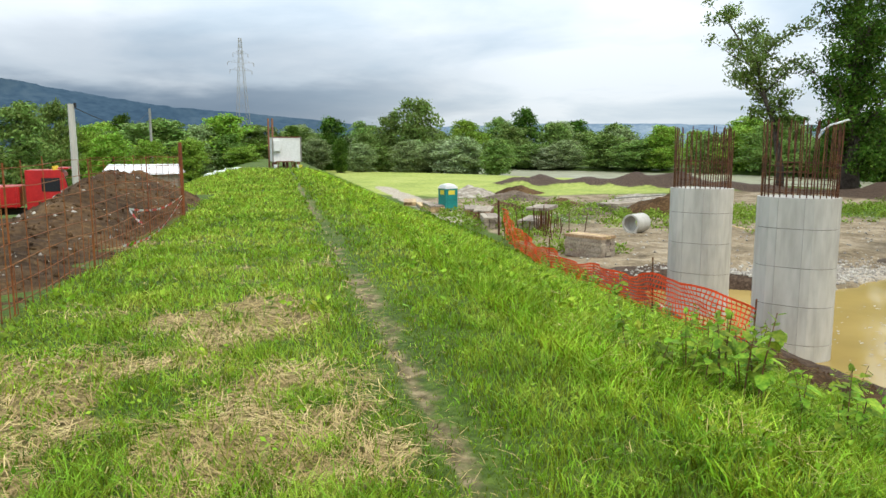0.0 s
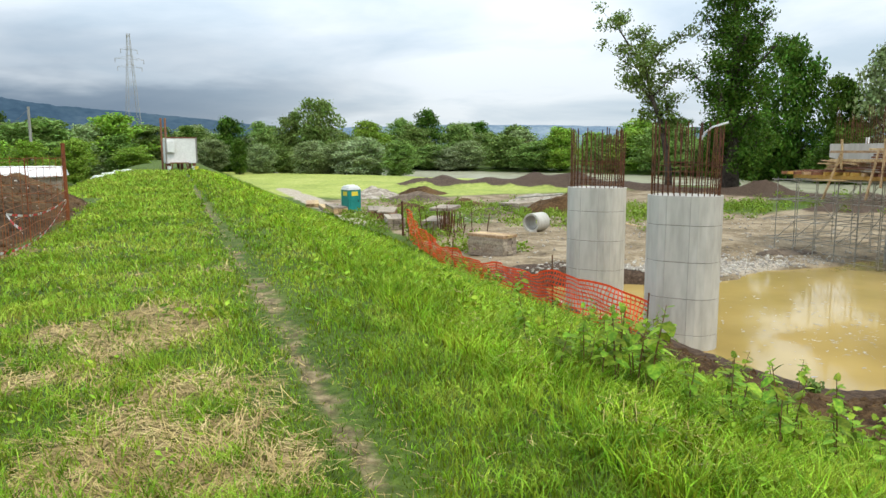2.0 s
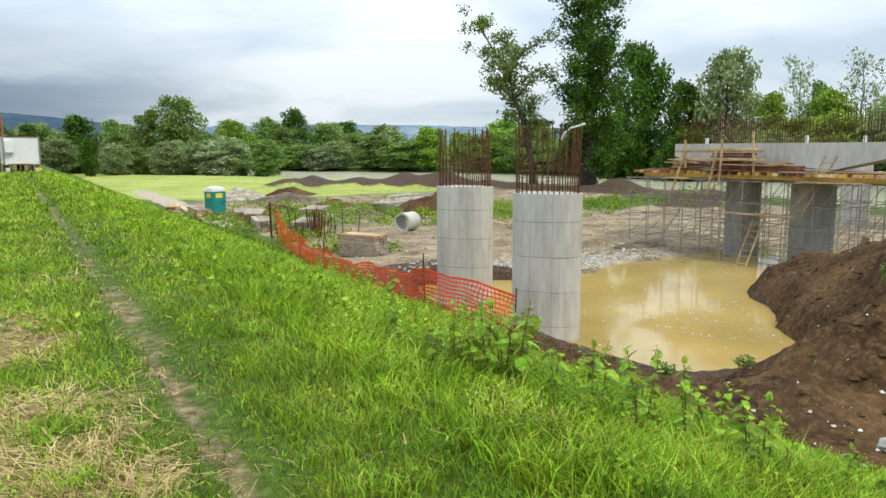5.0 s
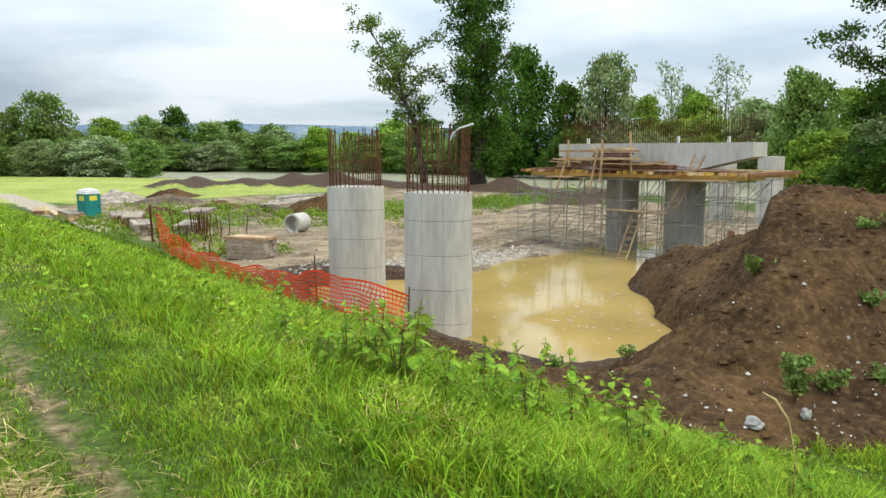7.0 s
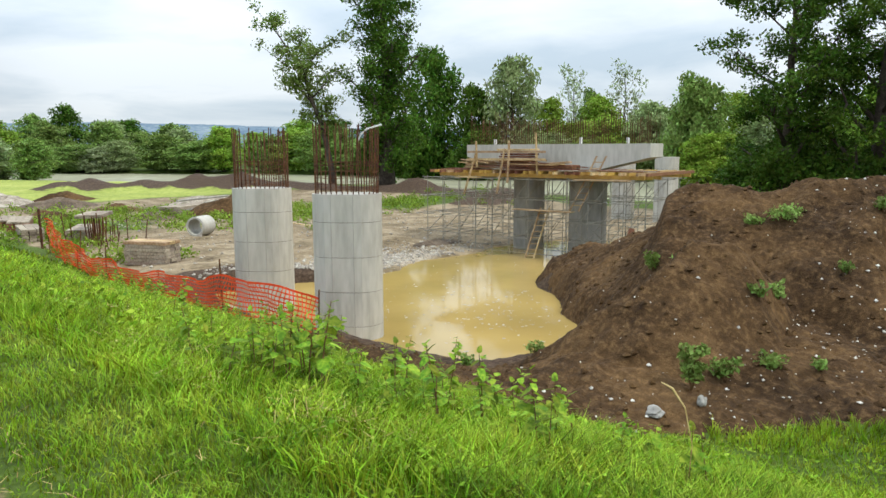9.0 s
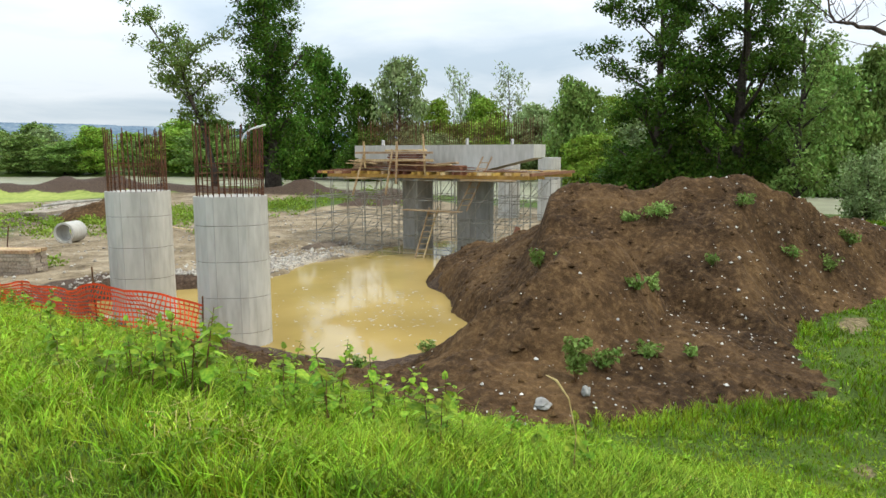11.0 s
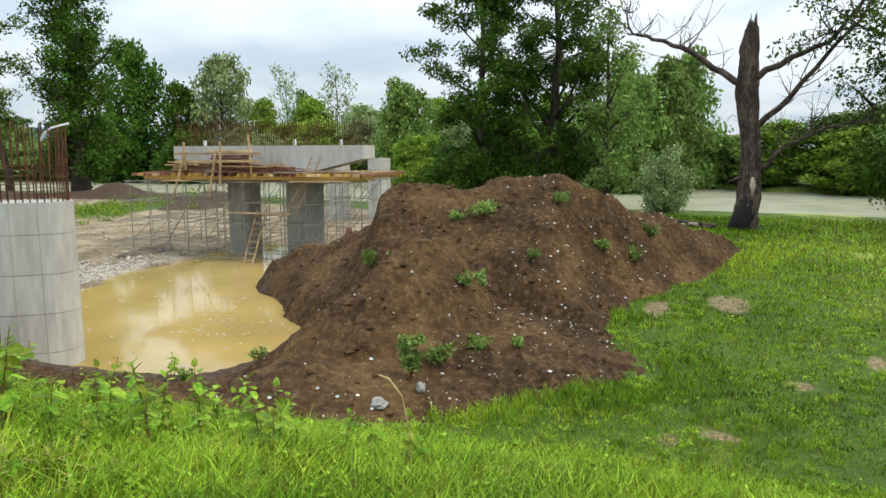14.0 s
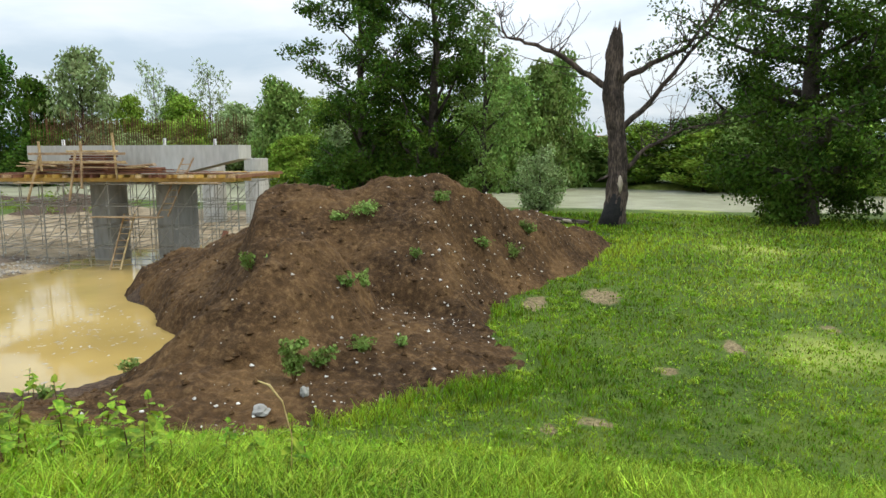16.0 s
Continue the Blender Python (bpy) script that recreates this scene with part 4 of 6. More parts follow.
# ---- trees ----
def leaf_cloud(name, centres, spread, count, size, material, seed, droop=0.0):
    """Many small leaves scattered round twig ends."""
    r = np.random.RandomState(seed)
    c = np.asarray(centres)[r.randint(0, len(centres), count)]
    off = r.normal(size=(count, 3))
    off /= np.linalg.norm(off, axis=1)[:, None] + 1e-9
    p = c + off * (spread * r.rand(count, 1) ** 0.5) * np.array([1, 1, 0.72])
    p[:, 2] -= droop * r.rand(count) ** 2
    a = r.normal(size=(count, 3))
    a[:, 2] -= droop * 0.8
    a /= np.linalg.norm(a, axis=1)[:, None]
    b = np.cross(a, r.normal(size=(count, 3)))
    b /= np.linalg.norm(b, axis=1)[:, None] + 1e-9
    s = size * (0.6 + 0.8 * r.rand(count, 1))
    v = np.stack([p - a * s, p + b * s * 0.5, p + a * s, p - b * s * 0.5], 1).reshape(-1, 3)
    return np_mesh(name, v, np.arange(count * 4).reshape(-1, 4), material)


def grow(height, trunk_r, limbs, crown_base, crown_r, seed, shape="round", lean=(0, 0), forks=4, up=0.5, sides=5):
    """Wood of a tree: a bent tapered trunk with limbs that fork. Returns the shape and the twig ends."""
    rnd = random.Random(seed)
    wood, ends = Shape(), []
    n = 7
    trunk = []
    for i in range(n + 1):
        t = i / n
        trunk.append(Vector((lean[0] * t * t * height + rnd.uniform(-1, 1) * 0.018 * height * t, lean[1] * t * t * height + rnd.uniform(-1, 1) * 0.018 * height * t, t * height * 0.93)))
    trunk[0].z = -0.3
    wood.tube(trunk, [trunk_r * (1.25 if i == 0 else 1) * (1 - 0.93 * (i / n)) + 0.02 for i in range(n + 1)], 9)
    profile = {"round": lambda u: math.sin(math.pi * (0.12 + 0.83 * u)) ** 0.7, "tall": lambda u: 0.45 + 0.55 * math.sin(math.pi * (0.1 + 0.8 * u)), "cone": lambda u: 1.05 - 0.85 * u, "vase": lambda u: 0.35 + 0.75 * u if u < 0.8 else 1.0 - 1.6 * (u - 0.8)}[shape]
    for k in range(limbs):
        u = (k + rnd.uniform(0.1, 0.9)) / limbs
        z = crown_base + (0.97 * height - crown_base) * u
        zs = max(0.1 * height, z - up * crown_r * profile(u) * 0.8)
        i = min(n - 1, int(zs / (height * 0.93) * n))
        f = zs / (height * 0.93) * n - i
        start = trunk[i].lerp(trunk[i + 1], min(1, f))
        ang = k * 2.4 + rnd.uniform(-0.5, 0.5)
        reach = crown_r * profile(u) * rnd.uniform(0.68, 1.05)
        tip = Vector((start.x + reach * math.cos(ang), start.y + reach * math.sin(ang), z + rnd.uniform(-0.3, 0.6) * crown_r * 0.3))
        mid = start.lerp(tip, 0.5) + Vector((rnd.uniform(-1, 1), rnd.uniform(-1, 1), rnd.uniform(-0.6, 0.4))) * reach * 0.14
        r0 = max(0.03, trunk_r * (1 - zs / height) * 0.5)
        wood.tube([start, mid, tip], [r0, r0 * 0.6, 0.015], sides)
        ends.append(tip)
        for j in range(forks):
            s = mid.lerp(tip, rnd.uniform(-0.3, 0.9)) if j else mid
            d = Vector((rnd.gauss(0, 1), rnd.gauss(0, 1), rnd.gauss(0.25, 0.7))).normalized() * reach * rnd.uniform(0.25, 0.5)
            wood.tube([s, s + d * 0.5 + Vector((0, 0, 0.03 * reach)), s + d], [r0 * 0.4, r0 * 0.25, 0.01], sides - 1)
            ends += [s + d, s + d * 0.6]
    ends.append(trunk[-1])
    return wood, ends


def tree(label, at, height, trunk_r, limbs, crown_base, crown_r, leaves, leaf, material, seed, shape="round", lean=(0, 0), forks=4, spread=None, droop=0.0, group="trees", category="tree", name="tree", bark="bark", up=0.5, sides=5):
    ob = thing(name, label, category, group, at)
    wood, ends = grow(height, trunk_r, limbs, crown_base, crown_r, seed, shape, lean, forks, up, sides)
    part("trunk", wood, M[bark], ob, smooth=True)
    part("crown", leaf_cloud("crown", ends, spread or crown_r * 0.3, leaves, leaf, M[material], seed, droop), None, ob) if leaves else None
    return ob


def around(azimuth, distance, z=None, turn=0, size=1.0):
    """A pose at a bearing (degrees to the left of the dyke's line) and a distance."""
    x, y = -math.sin(radians(azimuth)) * distance, math.cos(radians(azimuth)) * distance
    return pose(x, y, float(land(x, y)) - 0.05 if z is None else z, 0, 0, turn) @ Matrix.Diagonal((size, size, size, 1))


# the large trees by the water
tree("tall dark poplar on the river bank", pose(64.6, 70.7, -4.1), 34, 1.0, 38, 3.0, 4.8, 36000, 0.20, "leaf_dark", 61, "tall", forks=7, spread=1.5, up=1.2)
tree("sparse leaning tree beside the poplar", pose(60.0, 76.5, -4.1), 24, 0.45, 13, 9.0, 6.5, 7500, 0.21, "leaf_mid", 62, "vase", lean=(-0.22, 0.22), forks=5, spread=1.3, up=0.9)
tree("broad leafy riverside tree behind the soil heap", pose(63.0, 20.0, -4.0), 24, 0.5, 26, 1.2, 5.6, 34000, 0.165, "leaf_dark", 63, "tall", forks=6, spread=1.15, up=0.9)
tree("broad leafy riverside tree behind the soil heap", pose(64.5, 13.6, -4.0), 27, 0.6, 28, 1.2, 5.8, 38000, 0.165, "leaf_dark", 64, "tall", forks=6, spread=1.15, up=0.9)
tree("broad leafy riverside tree behind the soil heap", pose(63.5, 9.0, -4.0), 17, 0.40, 18, 1.5, 3.0, 8500, 0.165, "leaf_mid", 65, "tall", forks=6, spread=1.2, up=1.3)
tree("spreading dark tree with low branches on the meadow", pose(51.0, -14.2, -3.65), 25, 0.8, 40, 0.4, 8.0, 70000, 0.14, "leaf_dark", 66, "round", forks=8, spread=1.35, up=0.25)
tree("spreading green tree on the meadow edge", pose(54.0, -24.5, -3.7), 19, 0.6, 22, 1.6, 8.0, 32000, 0.14, "leaf_mid", 67, "round", forks=6, spread=1.6, up=0.3)
tree("bushy silver willow at the water's edge", pose(63.5, 4.0, -4.2), 5.5, 0.16, 16, 0.7, 2.4, 6500, 0.13, "leaf_silver", 68, "round", forks=5, spread=0.8, droop=0.8, category="willow", up=0.6)

# the broken dead tree
dead = thing("dead_tree", "dead broken tree trunk with bare limbs and charred base", "dead tree", at=pose(49.1, -1.55, -3.6, 0, 0, -92))
rnd = random.Random(8)
stem = [(0.1, 0, -0.3), (0.35, 0, 1.2), (0.55, 0.05, 3.5), (0.35, 0, 6.0), (0.05, 0.05, 8.6), (0.05, 0, 11.2), (0.15, 0, 12.6)]
radii = [0.92, 0.70, 0.60, 0.54, 0.62, 0.52, 0.34]
def split_trunk():
    """A gnarled stem: deep lengthwise cracks, bulges at the old limbs and a splintered top."""
    rings, sides_n = 64, 26
    v = []
    for k in range(rings):
        t = k / (rings - 1) * 6
        i = min(5, int(t))
        c = Vector(stem[i]).lerp(Vector(stem[i + 1]), t - i)
        q = radii[i] + (radii[i + 1] - radii[i]) * (t - i)
        for j in range(sides_n):
            a = 2 * math.pi * j / sides_n
            crack = noise.noise(Vector((3.2 * math.cos(a), 3.2 * math.sin(a), 0.22 * c.z)))
            lump = noise.noise(Vector((1.3 * math.cos(a), 1.3 * math.sin(a), 0.9 * c.z + 7)))
            rr0 = q * (1 + 0.30 * crack + 0.22 * lump + 0.10 * noise.noise(Vector((6 * math.cos(a), 6 * math.sin(a), 3 * c.z))))
            z = c.z
            if k == rings - 1:
                z += 0.9 * max(-0.6, noise.noise(Vector((2 * math.cos(a), 2 * math.sin(a), 3.3))) * 1.8)
                rr0 *= 0.75
            v.append((c.x + rr0 * math.cos(a), c.y + rr0 * math.sin(a), z))
    f = [(k * sides_n + j, k * sides_n + (j + 1) % sides_n, (k + 1) * sides_n + (j + 1) % sides_n, (k + 1) * sides_n + j) for k in range(rings - 1) for j in range(sides_n)]
    return Shape().add(v, f + [tuple(range((rings - 1) * sides_n, rings * sides_n))])


bm_stem = split_trunk()
for k in range(9):
    a = k * 0.7
    bm_stem.tube([(0.1 + 0.28 * math.cos(a), 0.28 * math.sin(a), 11.6), (0.14 + 0.24 * math.cos(a), 0.24 * math.sin(a), 12.3 + 0.5 * rnd.random()), (0.16 + 0.20 * math.cos(a), 0.20 * math.sin(a), 12.5 + 1.0 * rnd.random())], [0.16, 0.09, 0.012], 5)
part("trunk", bm_stem, M["dead_bark"], dead, "grey split trunk")
part("charred_hollow", Shape().tube([(0.08, -0.16, -0.2), (0.25, -0.20, 0.9), (0.42, -0.24, 1.9), (0.45, -0.2, 2.5)], [0.86, 0.70, 0.52, 0.25], 10), M["char"], dead, "black charred hollow", True)
part("bare_patch", Shape().tube([(0.62, -0.48, 2.2), (0.66, -0.56, 2.9), (0.60, -0.54, 3.7)], [0.10, 0.20, 0.05], 8), M["bare_wood"], dead, "bare pale heartwood", True)
def crooked(pts, amount):
    """A bent line with more, uneven knees."""
    out = [Vector(pts[0])]
    for a, b in zip(pts, pts[1:]):
        a, b = Vector(a), Vector(b)
        for k in (1, 2, 3):
            j = amount if k < 3 else 0
            out.append(a.lerp(b, k / 3) + Vector((rnd.uniform(-j, j), rnd.uniform(-j, j), rnd.uniform(-j, j))))
    return out


for name, pts, r0 in (("limb", [(0.0, 0, 9.0), (-2.0, 0.3, 10.2), (-4.0, 0, 11.6), (-5.8, 0.2, 12.2), (-7.0, 0, 12.6), (-7.6, 0, 14.2)], 0.34), ("limb", [(0.5, 0, 9.4), (2.4, -0.3, 10.6), (4.4, 0, 11.4), (6.0, 0.3, 13.6), (7.6, 0, 15.2)], 0.32), ("limb", [(0.6, 0, 6.4), (2.6, 0.4, 8.4), (4.4, 0.2, 10.8), (6.0, 0, 12.6), (7.0, -0.3, 15.0)], 0.30), ("limb", [(0.8, 0, 3.6), (2.2, 0.4, 5.2), (4.6, 0.8, 6.4), (7.4, 1.0, 7.0)], 0.24), ("limb", [(-0.1, 0, 3.4), (-0.9, 0, 3.0)], 0.16)):
    pts = crooked(pts, 0.16)
    r0 *= 0.70
    limb = part(name, Shape().tube(pts, [r0 * (1 - 0.85 * i / (len(pts) - 1)) for i in range(len(pts))], 7), M["dead_bark"], dead, smooth=True)
    twigs = Shape()
    for i in range(26 if len(pts) > 4 else 0):
        k = rnd.randrange(2, len(pts) - 1)
        s = Vector(pts[k]).lerp(Vector(pts[k + 1]), rnd.random())
        d = Vector((rnd.gauss(0, 0.7), rnd.gauss(0, 0.7), rnd.gauss(0.6, 0.5))) * rnd.uniform(0.8, 2.4)
        bend = Vector((rnd.uniform(-0.3, 0.3), rnd.uniform(-0.3, 0.3), 0.35))
        knots = [s, s + d * 0.35 - bend * 0.3, s + d * 0.7, s + d + bend * 0.8]
        twigs.tube(knots, [0.05, 0.038, 0.026, 0.012], 4)
        for q in knots[1:]:
            e = Vector((rnd.gauss(0, 0.5), rnd.gauss(0, 0.5), rnd.gauss(0.45, 0.4)))
            twigs.tube([q, q + e * 0.5 + bend * 0.2, q + e], [0.022, 0.016, 0.008], 3)
    if len(pts) > 4:
        part("branchlet", twigs, M["dead_bark"], limb)
for i in range(6):
    a = rnd.uniform(-0.3, 0.3)
    solid("fallen_branch", Shape().tube([(49.0 + rnd.uniform(-1, 1), 0.4 + rnd.uniform(-0.8, 2.2), -3.45 + 0.05 * i), (49.5 + rnd.uniform(-1, 1), 1.8 + rnd.uniform(-0.5, 1.2), -3.40 + 0.06 * i)], [0.14, 0.07], 6), M["dead_bark" if i % 2 else "bare_wood"], "broken dead branch lying by the stump", "branch", "fallen branches")

# the wooded banks
KINDS = {
    "mid": ("leafy green tree in the riverside wood", "leaf_mid", "round", 9500, 0.19, 0.0),
    "dark": ("dark green tree in the riverside wood", "leaf_dark", "round", 9500, 0.19, 0.0),
    "light": ("bright green young tree", "leaf_light", "round", 9500, 0.19, 0.0),
    "silver": ("silvery willow at the river's edge", "leaf_silver", "round", 9500, 0.19, 0.5),
    "pale": ("pale grey-green willow at the river's edge", "leaf_pale", "round", 9500, 0.19, 0.6),
    "tall": ("tall green tree above the riverside wood", "leaf_mid", "tall", 9500, 0.19, 0.0),
    "bare": ("thin tall tree with few pale leaves", "leaf_pale", "tall", 1500, 0.17, 0.0),
}
MODELS = {}


def plant(kind, x, y, top, radius):
    """A tree of a kind, ten metres high as a model, scaled to its crown's top and radius."""
    label, leaf, shape, leaves, size, droop = KINDS[kind]
    z = float(land(x, y)) - 0.1
    variants = MODELS.setdefault(kind, [])
    turn = (x * 37 + y * 91) % 360
    m = pose(x, y, z, 0, 0, turn) @ Matrix.Diagonal((radius / 3.6, radius / 3.6, (top - z) / 10.0, 1))
    if len(variants) < 3:
        ob = tree(label, m, 10, 0.2 if kind != "bare" else 0.14, 30, 0.5 if shape == "round" else 0.9, 3.1, leaves, size, leaf, 100 + len(MODELS) * 10 + len(variants), shape, forks=4, spread=1.05 if kind != "bare" else 0.7, droop=droop, up=0.7, sides=4)
        variants.append(ob)
    else:
        base = variants[int(x * 7 + y * 3) % 3]
        ob = base.copy()
        scene.collection.objects.link(ob)
        ob.matrix_basis = m
        for c in base.children:
            cc = c.copy()
            scene.collection.objects.link(cc)
            cc.parent = ob
    return ob


plant("mid", -22.5, 71.7, 5.7, 3.7)
plant("mid", -21.5, 79.2, 6.5, 2.4)
plant("dark", -28.5, 147.4, 8.3, 3.1)
plant("mid", -16.9, 118.9, 6.3, 4.2)
plant("silver", -13.1, 129.5, 5.8, 5.1)
plant("mid", -8.6, 129.8, 4.3, 4.3)
plant("light", -10.3, 91.5, 3.0, 2.7)
plant("light", -18.0, 86.3, 3.4, 3.3)
plant("light", -4.5, 100.0, 2.0, 2.9)
plant("light", -16.1, 98.8, 2.9, 2.9)
plant("light", -22.6, 92.4, 3.9, 2.8)
plant("light", -28.5, 96.0, 3.4, 2.9)
plant("dark", 3.0, 160.1, 6.5, 2.4)
plant("dark", 13.7, 189.6, 9.6, 5.9)
plant("mid", 21.7, 183.8, 5.9, 4.2)
plant("tall", 35.5, 186.8, 14.4, 7.1)
plant("mid", 29.7, 192.8, 10.9, 5.3)
plant("light", 58.7, 222.5, 10.5, 7.2)
plant("mid", 69.6, 224.6, 11.4, 5.9)
plant("dark", 79.8, 226.5, 14.4, 7.0)
plant("dark", 13.9, 164.5, 4.1, 2.3)
plant("silver", 29.4, 165.5, 3.5, 4.9)
plant("silver", 41.5, 159.8, 4.5, 5.5)
plant("mid", 47.4, 152.9, 3.8, 5.0)
plant("silver", 8.9, 169.9, 4.2, 4.2)
plant("silver", 19.5, 171.0, 2.9, 4.3)
plant("pale", 75.0, 190.9, 2.5, 6.4)
plant("mid", 96.5, 214.4, 7.2, 6.4)
plant("silver", 106.0, 209.9, 7.8, 7.3)
plant("mid", 112.2, 203.2, 5.1, 6.3)
plant("silver", 87.8, 207.3, 3.9, 5.6)
plant("mid", 49.4, 214.5, 6.6, 5.5)
plant("mid", -3.4, 150.1, 3.4, 3.7)
plant("light", -0.1, 140.1, 2.0, 2.9)
plant("mid", 116.7, 204.1, 7.3, 6.8)
plant("light", 120.6, 190.1, 6.6, 6.6)
plant("light", 111.6, 153.9, 9.1, 7.5)
plant("mid", 118.7, 148.6, 7.2, 6.3)
plant("dark", 108.6, 103.7, 21.8, 7.5)
plant("dark", 110.2, 94.4, 13.9, 5.4)
plant("silver", 114.9, 88.7, 19.9, 6.6)
plant("dark", 104.2, 108.0, 7.7, 5.6)
plant("bare", 155.4, 100.6, 22.3, 6.2)
plant("bare", 161.9, 89.8, 23.0, 6.5)
plant("light", 135.8, 93.9, 12.5, 6.2)
plant("mid", 140.9, 86.1, 14.3, 4.8)
plant("silver", 114.5, 80.8, 4.7, 7.0)
plant("light", 120.9, 70.8, 7.3, 7.6)
plant("silver", 123.1, 62.6, 10.2, 6.3)
plant("mid", 107.9, 48.0, 12.5, 5.4)
plant("light", 103.0, 44.1, 3.5, 5.1)
plant("dark", 106.8, 90.6, 5.0, 6.4)
plant("light", 125.7, 82.1, 6.7, 6.9)
plant("mid", 108.4, 47.0, 11.7, 5.4)
plant("light", 102.1, 41.4, 3.5, 5.0)
plant("tall", 99.5, 10.8, 12.0, 5.4)
plant("mid", 104.9, 6.2, 13.4, 5.2)
plant("mid", 116.8, 17.9, 7.3, 5.9)
plant("tall", 109.4, 12.8, 13.0, 5.0)
plant("mid", 112.0, 4.5, 15.4, 6.1)
plant("light", 117.9, 7.5, 8.9, 5.4)
plant("light", 111.8, -8.6, 5.4, 6.5)
plant("dark", 109.1, -14.7, 5.9, 6.9)
plant("mid", 118.1, -1.9, 3.5, 5.9)
plant("mid", 106.3, -19.6, 6.8, 7.2)
plant("dark", 107.7, -22.9, 9.7, 7.3)
plant("light", 103.9, -15.9, 4.0, 6.1)
plant("mid", 101.9, -21.3, 4.7, 6.5)
plant("light", 99.1, -31.9, 5.9, 7.4)
plant("dark", 117.9, 7.1, 2.8, 6.9)
plant("dark", 119.2, 14.6, 3.8, 7.0)
plant("mid", 82.0, 206.0, 9.5, 7.5)
plant("silver", 91.0, 222.0, 10.0, 8.5)
plant("mid", 71.0, 214.0, 9.0, 7.5)
plant("dark", 100.0, 232.0, 11.0, 8.5)
plant("mid", 112.0, 226.0, 10.0, 8.5)
plant("silver", 47.0, 226.0, 9.0, 8.0)
plant("mid", 24.0, 205.0, 9.0, 7.0)
plant("silver", 6.0, 196.0, 8.0, 6.5)
plant("mid", 128.0, 178.0, 8.5, 8.0)
plant("dark", 127.0, 160.0, 9.5, 7.0)

# undergrowth along the banks and behind the site
rnd = random.Random(77)
for i in range(50):
    y = -75 + 8.2 * i + rnd.uniform(-2, 2)
    x = float(np.interp(y, BANK_Y, FAR_X)) + rnd.uniform(3, 9)
    grown = 1 if y < 110 else 1.7
    plant(rnd.choice(["mid", "silver", "light", "mid"]), x, y, rnd.uniform(1.5, 4.5) * grown, rnd.uniform(4.5, 6.5) * grown ** 0.5)
for i in range(16):
    y = 158 + 8.0 * i + rnd.uniform(-3, 3)
    x = float(np.interp(y, BANK_Y, NEAR_X)) - rnd.uniform(4, 10)
    plant(rnd.choice(["silver", "mid", "pale", "light"]), x, y, rnd.uniform(2.6, 6.0), rnd.uniform(5.0, 7.5))
for i in range(30):
    x = -165 + 6.4 * i + rnd.uniform(-3, 3)
    plant(rnd.choice(["mid", "light", "silver", "light"]), x * 0.8 - 12, 135 + rnd.uniform(-25, 55) - 0.2 * x, rnd.uniform(4.5, 8.0), rnd.uniform(6.0, 9.0))
for x, y, top, radius in ((66.5, 20.5, 2.5, 4.0), (67.5, 14.0, 2.0, 3.6), (67.0, 24.5, 1.8, 3.6)):
    plant("dark", x, y, top, radius)
for i in range(9):
    y = 12 + 8.0 * i
    plant(("mid", "silver", "light")[i % 3], float(np.interp(y, BANK_Y, FAR_X)) + 12 + 5 * (i % 2), y, 8.5 + 3.0 * ((i * 7) % 3) / 2, 6.0)

# ---- along the dyke ----
rnd = random.Random(21)

# orange plastic net along the foot of the dyke
NET_LINE = [(13.1, 40.3, 1.8, 0.3), (12.3, 35.6, 1.25, 0.6), (11.6, 31.0, 1.1, 0.7), (11.0, 26.5, 0.95, 0.5), (10.6, 22.6, 0.85, 0.4), (10.5, 20.2, 0.95, 0.5), (10.4, 18.2, 1.25, 0.3), (10.5, 16.8, 1.15, 0.4), (11.3, 15.0, 1.15, 0.2)]
net = thing("safety_net", "sagging orange plastic safety net along the dyke's foot", "safety net")
lens = [0.0]
for a, b in zip(NET_LINE, NET_LINE[1:]):
    lens.append(lens[-1] + math.hypot(b[0] - a[0], b[1] - a[1]))
CELLS = 10
s = np.arange(0, lens[-1], 0.105)
cx, cy = np.interp(s, lens, [p[0] for p in NET_LINE]), np.interp(s, lens, [p[1] for p in NET_LINE])
hh, lean = np.interp(s, lens, [p[2] for p in NET_LINE]), np.interp(s, lens, [p[3] for p in NET_LINE])
cx = cx + 0.10 * fbm(s, s * 0, 2.2, 70)
base_z = land(cx, cy) + 0.03


def net_point(i, u):
    sag = 0.10 * math.sin(s[i] * 1.1) + 0.03 * math.sin(s[i] * 2.9)
    fold = 0.09 * math.sin(s[i] * 2.6 + 5 * u) + 0.03 * math.sin(s[i] * 6.0 - 7 * u)
    return Vector((cx[i] - lean[i] * 0.6 * u * (1 - 0.3 * u) + fold, cy[i] + 0.06 * math.sin(s[i] * 6 + 8 * u), base_z[i] + (hh[i] + sag) * u))


strand = Shape()
for i in range(len(s) - 1):
    for j in range(CELLS + 1):
        u = j / CELLS
        p, q = net_point(i, u), net_point(i + 1, u)
        w = Vector((0, 0, 0.019 if 0 < j < CELLS else 0.03))
        strand.add([p - w, q - w, q + w, p + w], [(0, 1, 2, 3)])
        if j < CELLS:
            t = net_point(i, (j + 1) / CELLS)
            d = (q - p).normalized() * 0.015
            strand.add([p - d, p + d, t + d, t - d], [(0, 1, 2, 3)])
part("mesh", strand, M["net"], net)
for x, y, h in ((13.0, 40.3, 1.9), (12.0, 33.8, 1.2), (11.2, 28.6, 1.5), (10.6, 22.8, 1.0), (10.3, 18.2, 1.7), (11.2, 15.0, 1.4)):
    z = float(land(x, y))
    part("stake", Shape().tube([(x, y, z - 0.3), (x + rnd.uniform(-0.1, 0.1), y, z + h)], 0.022, 6), M["rebar"], net)

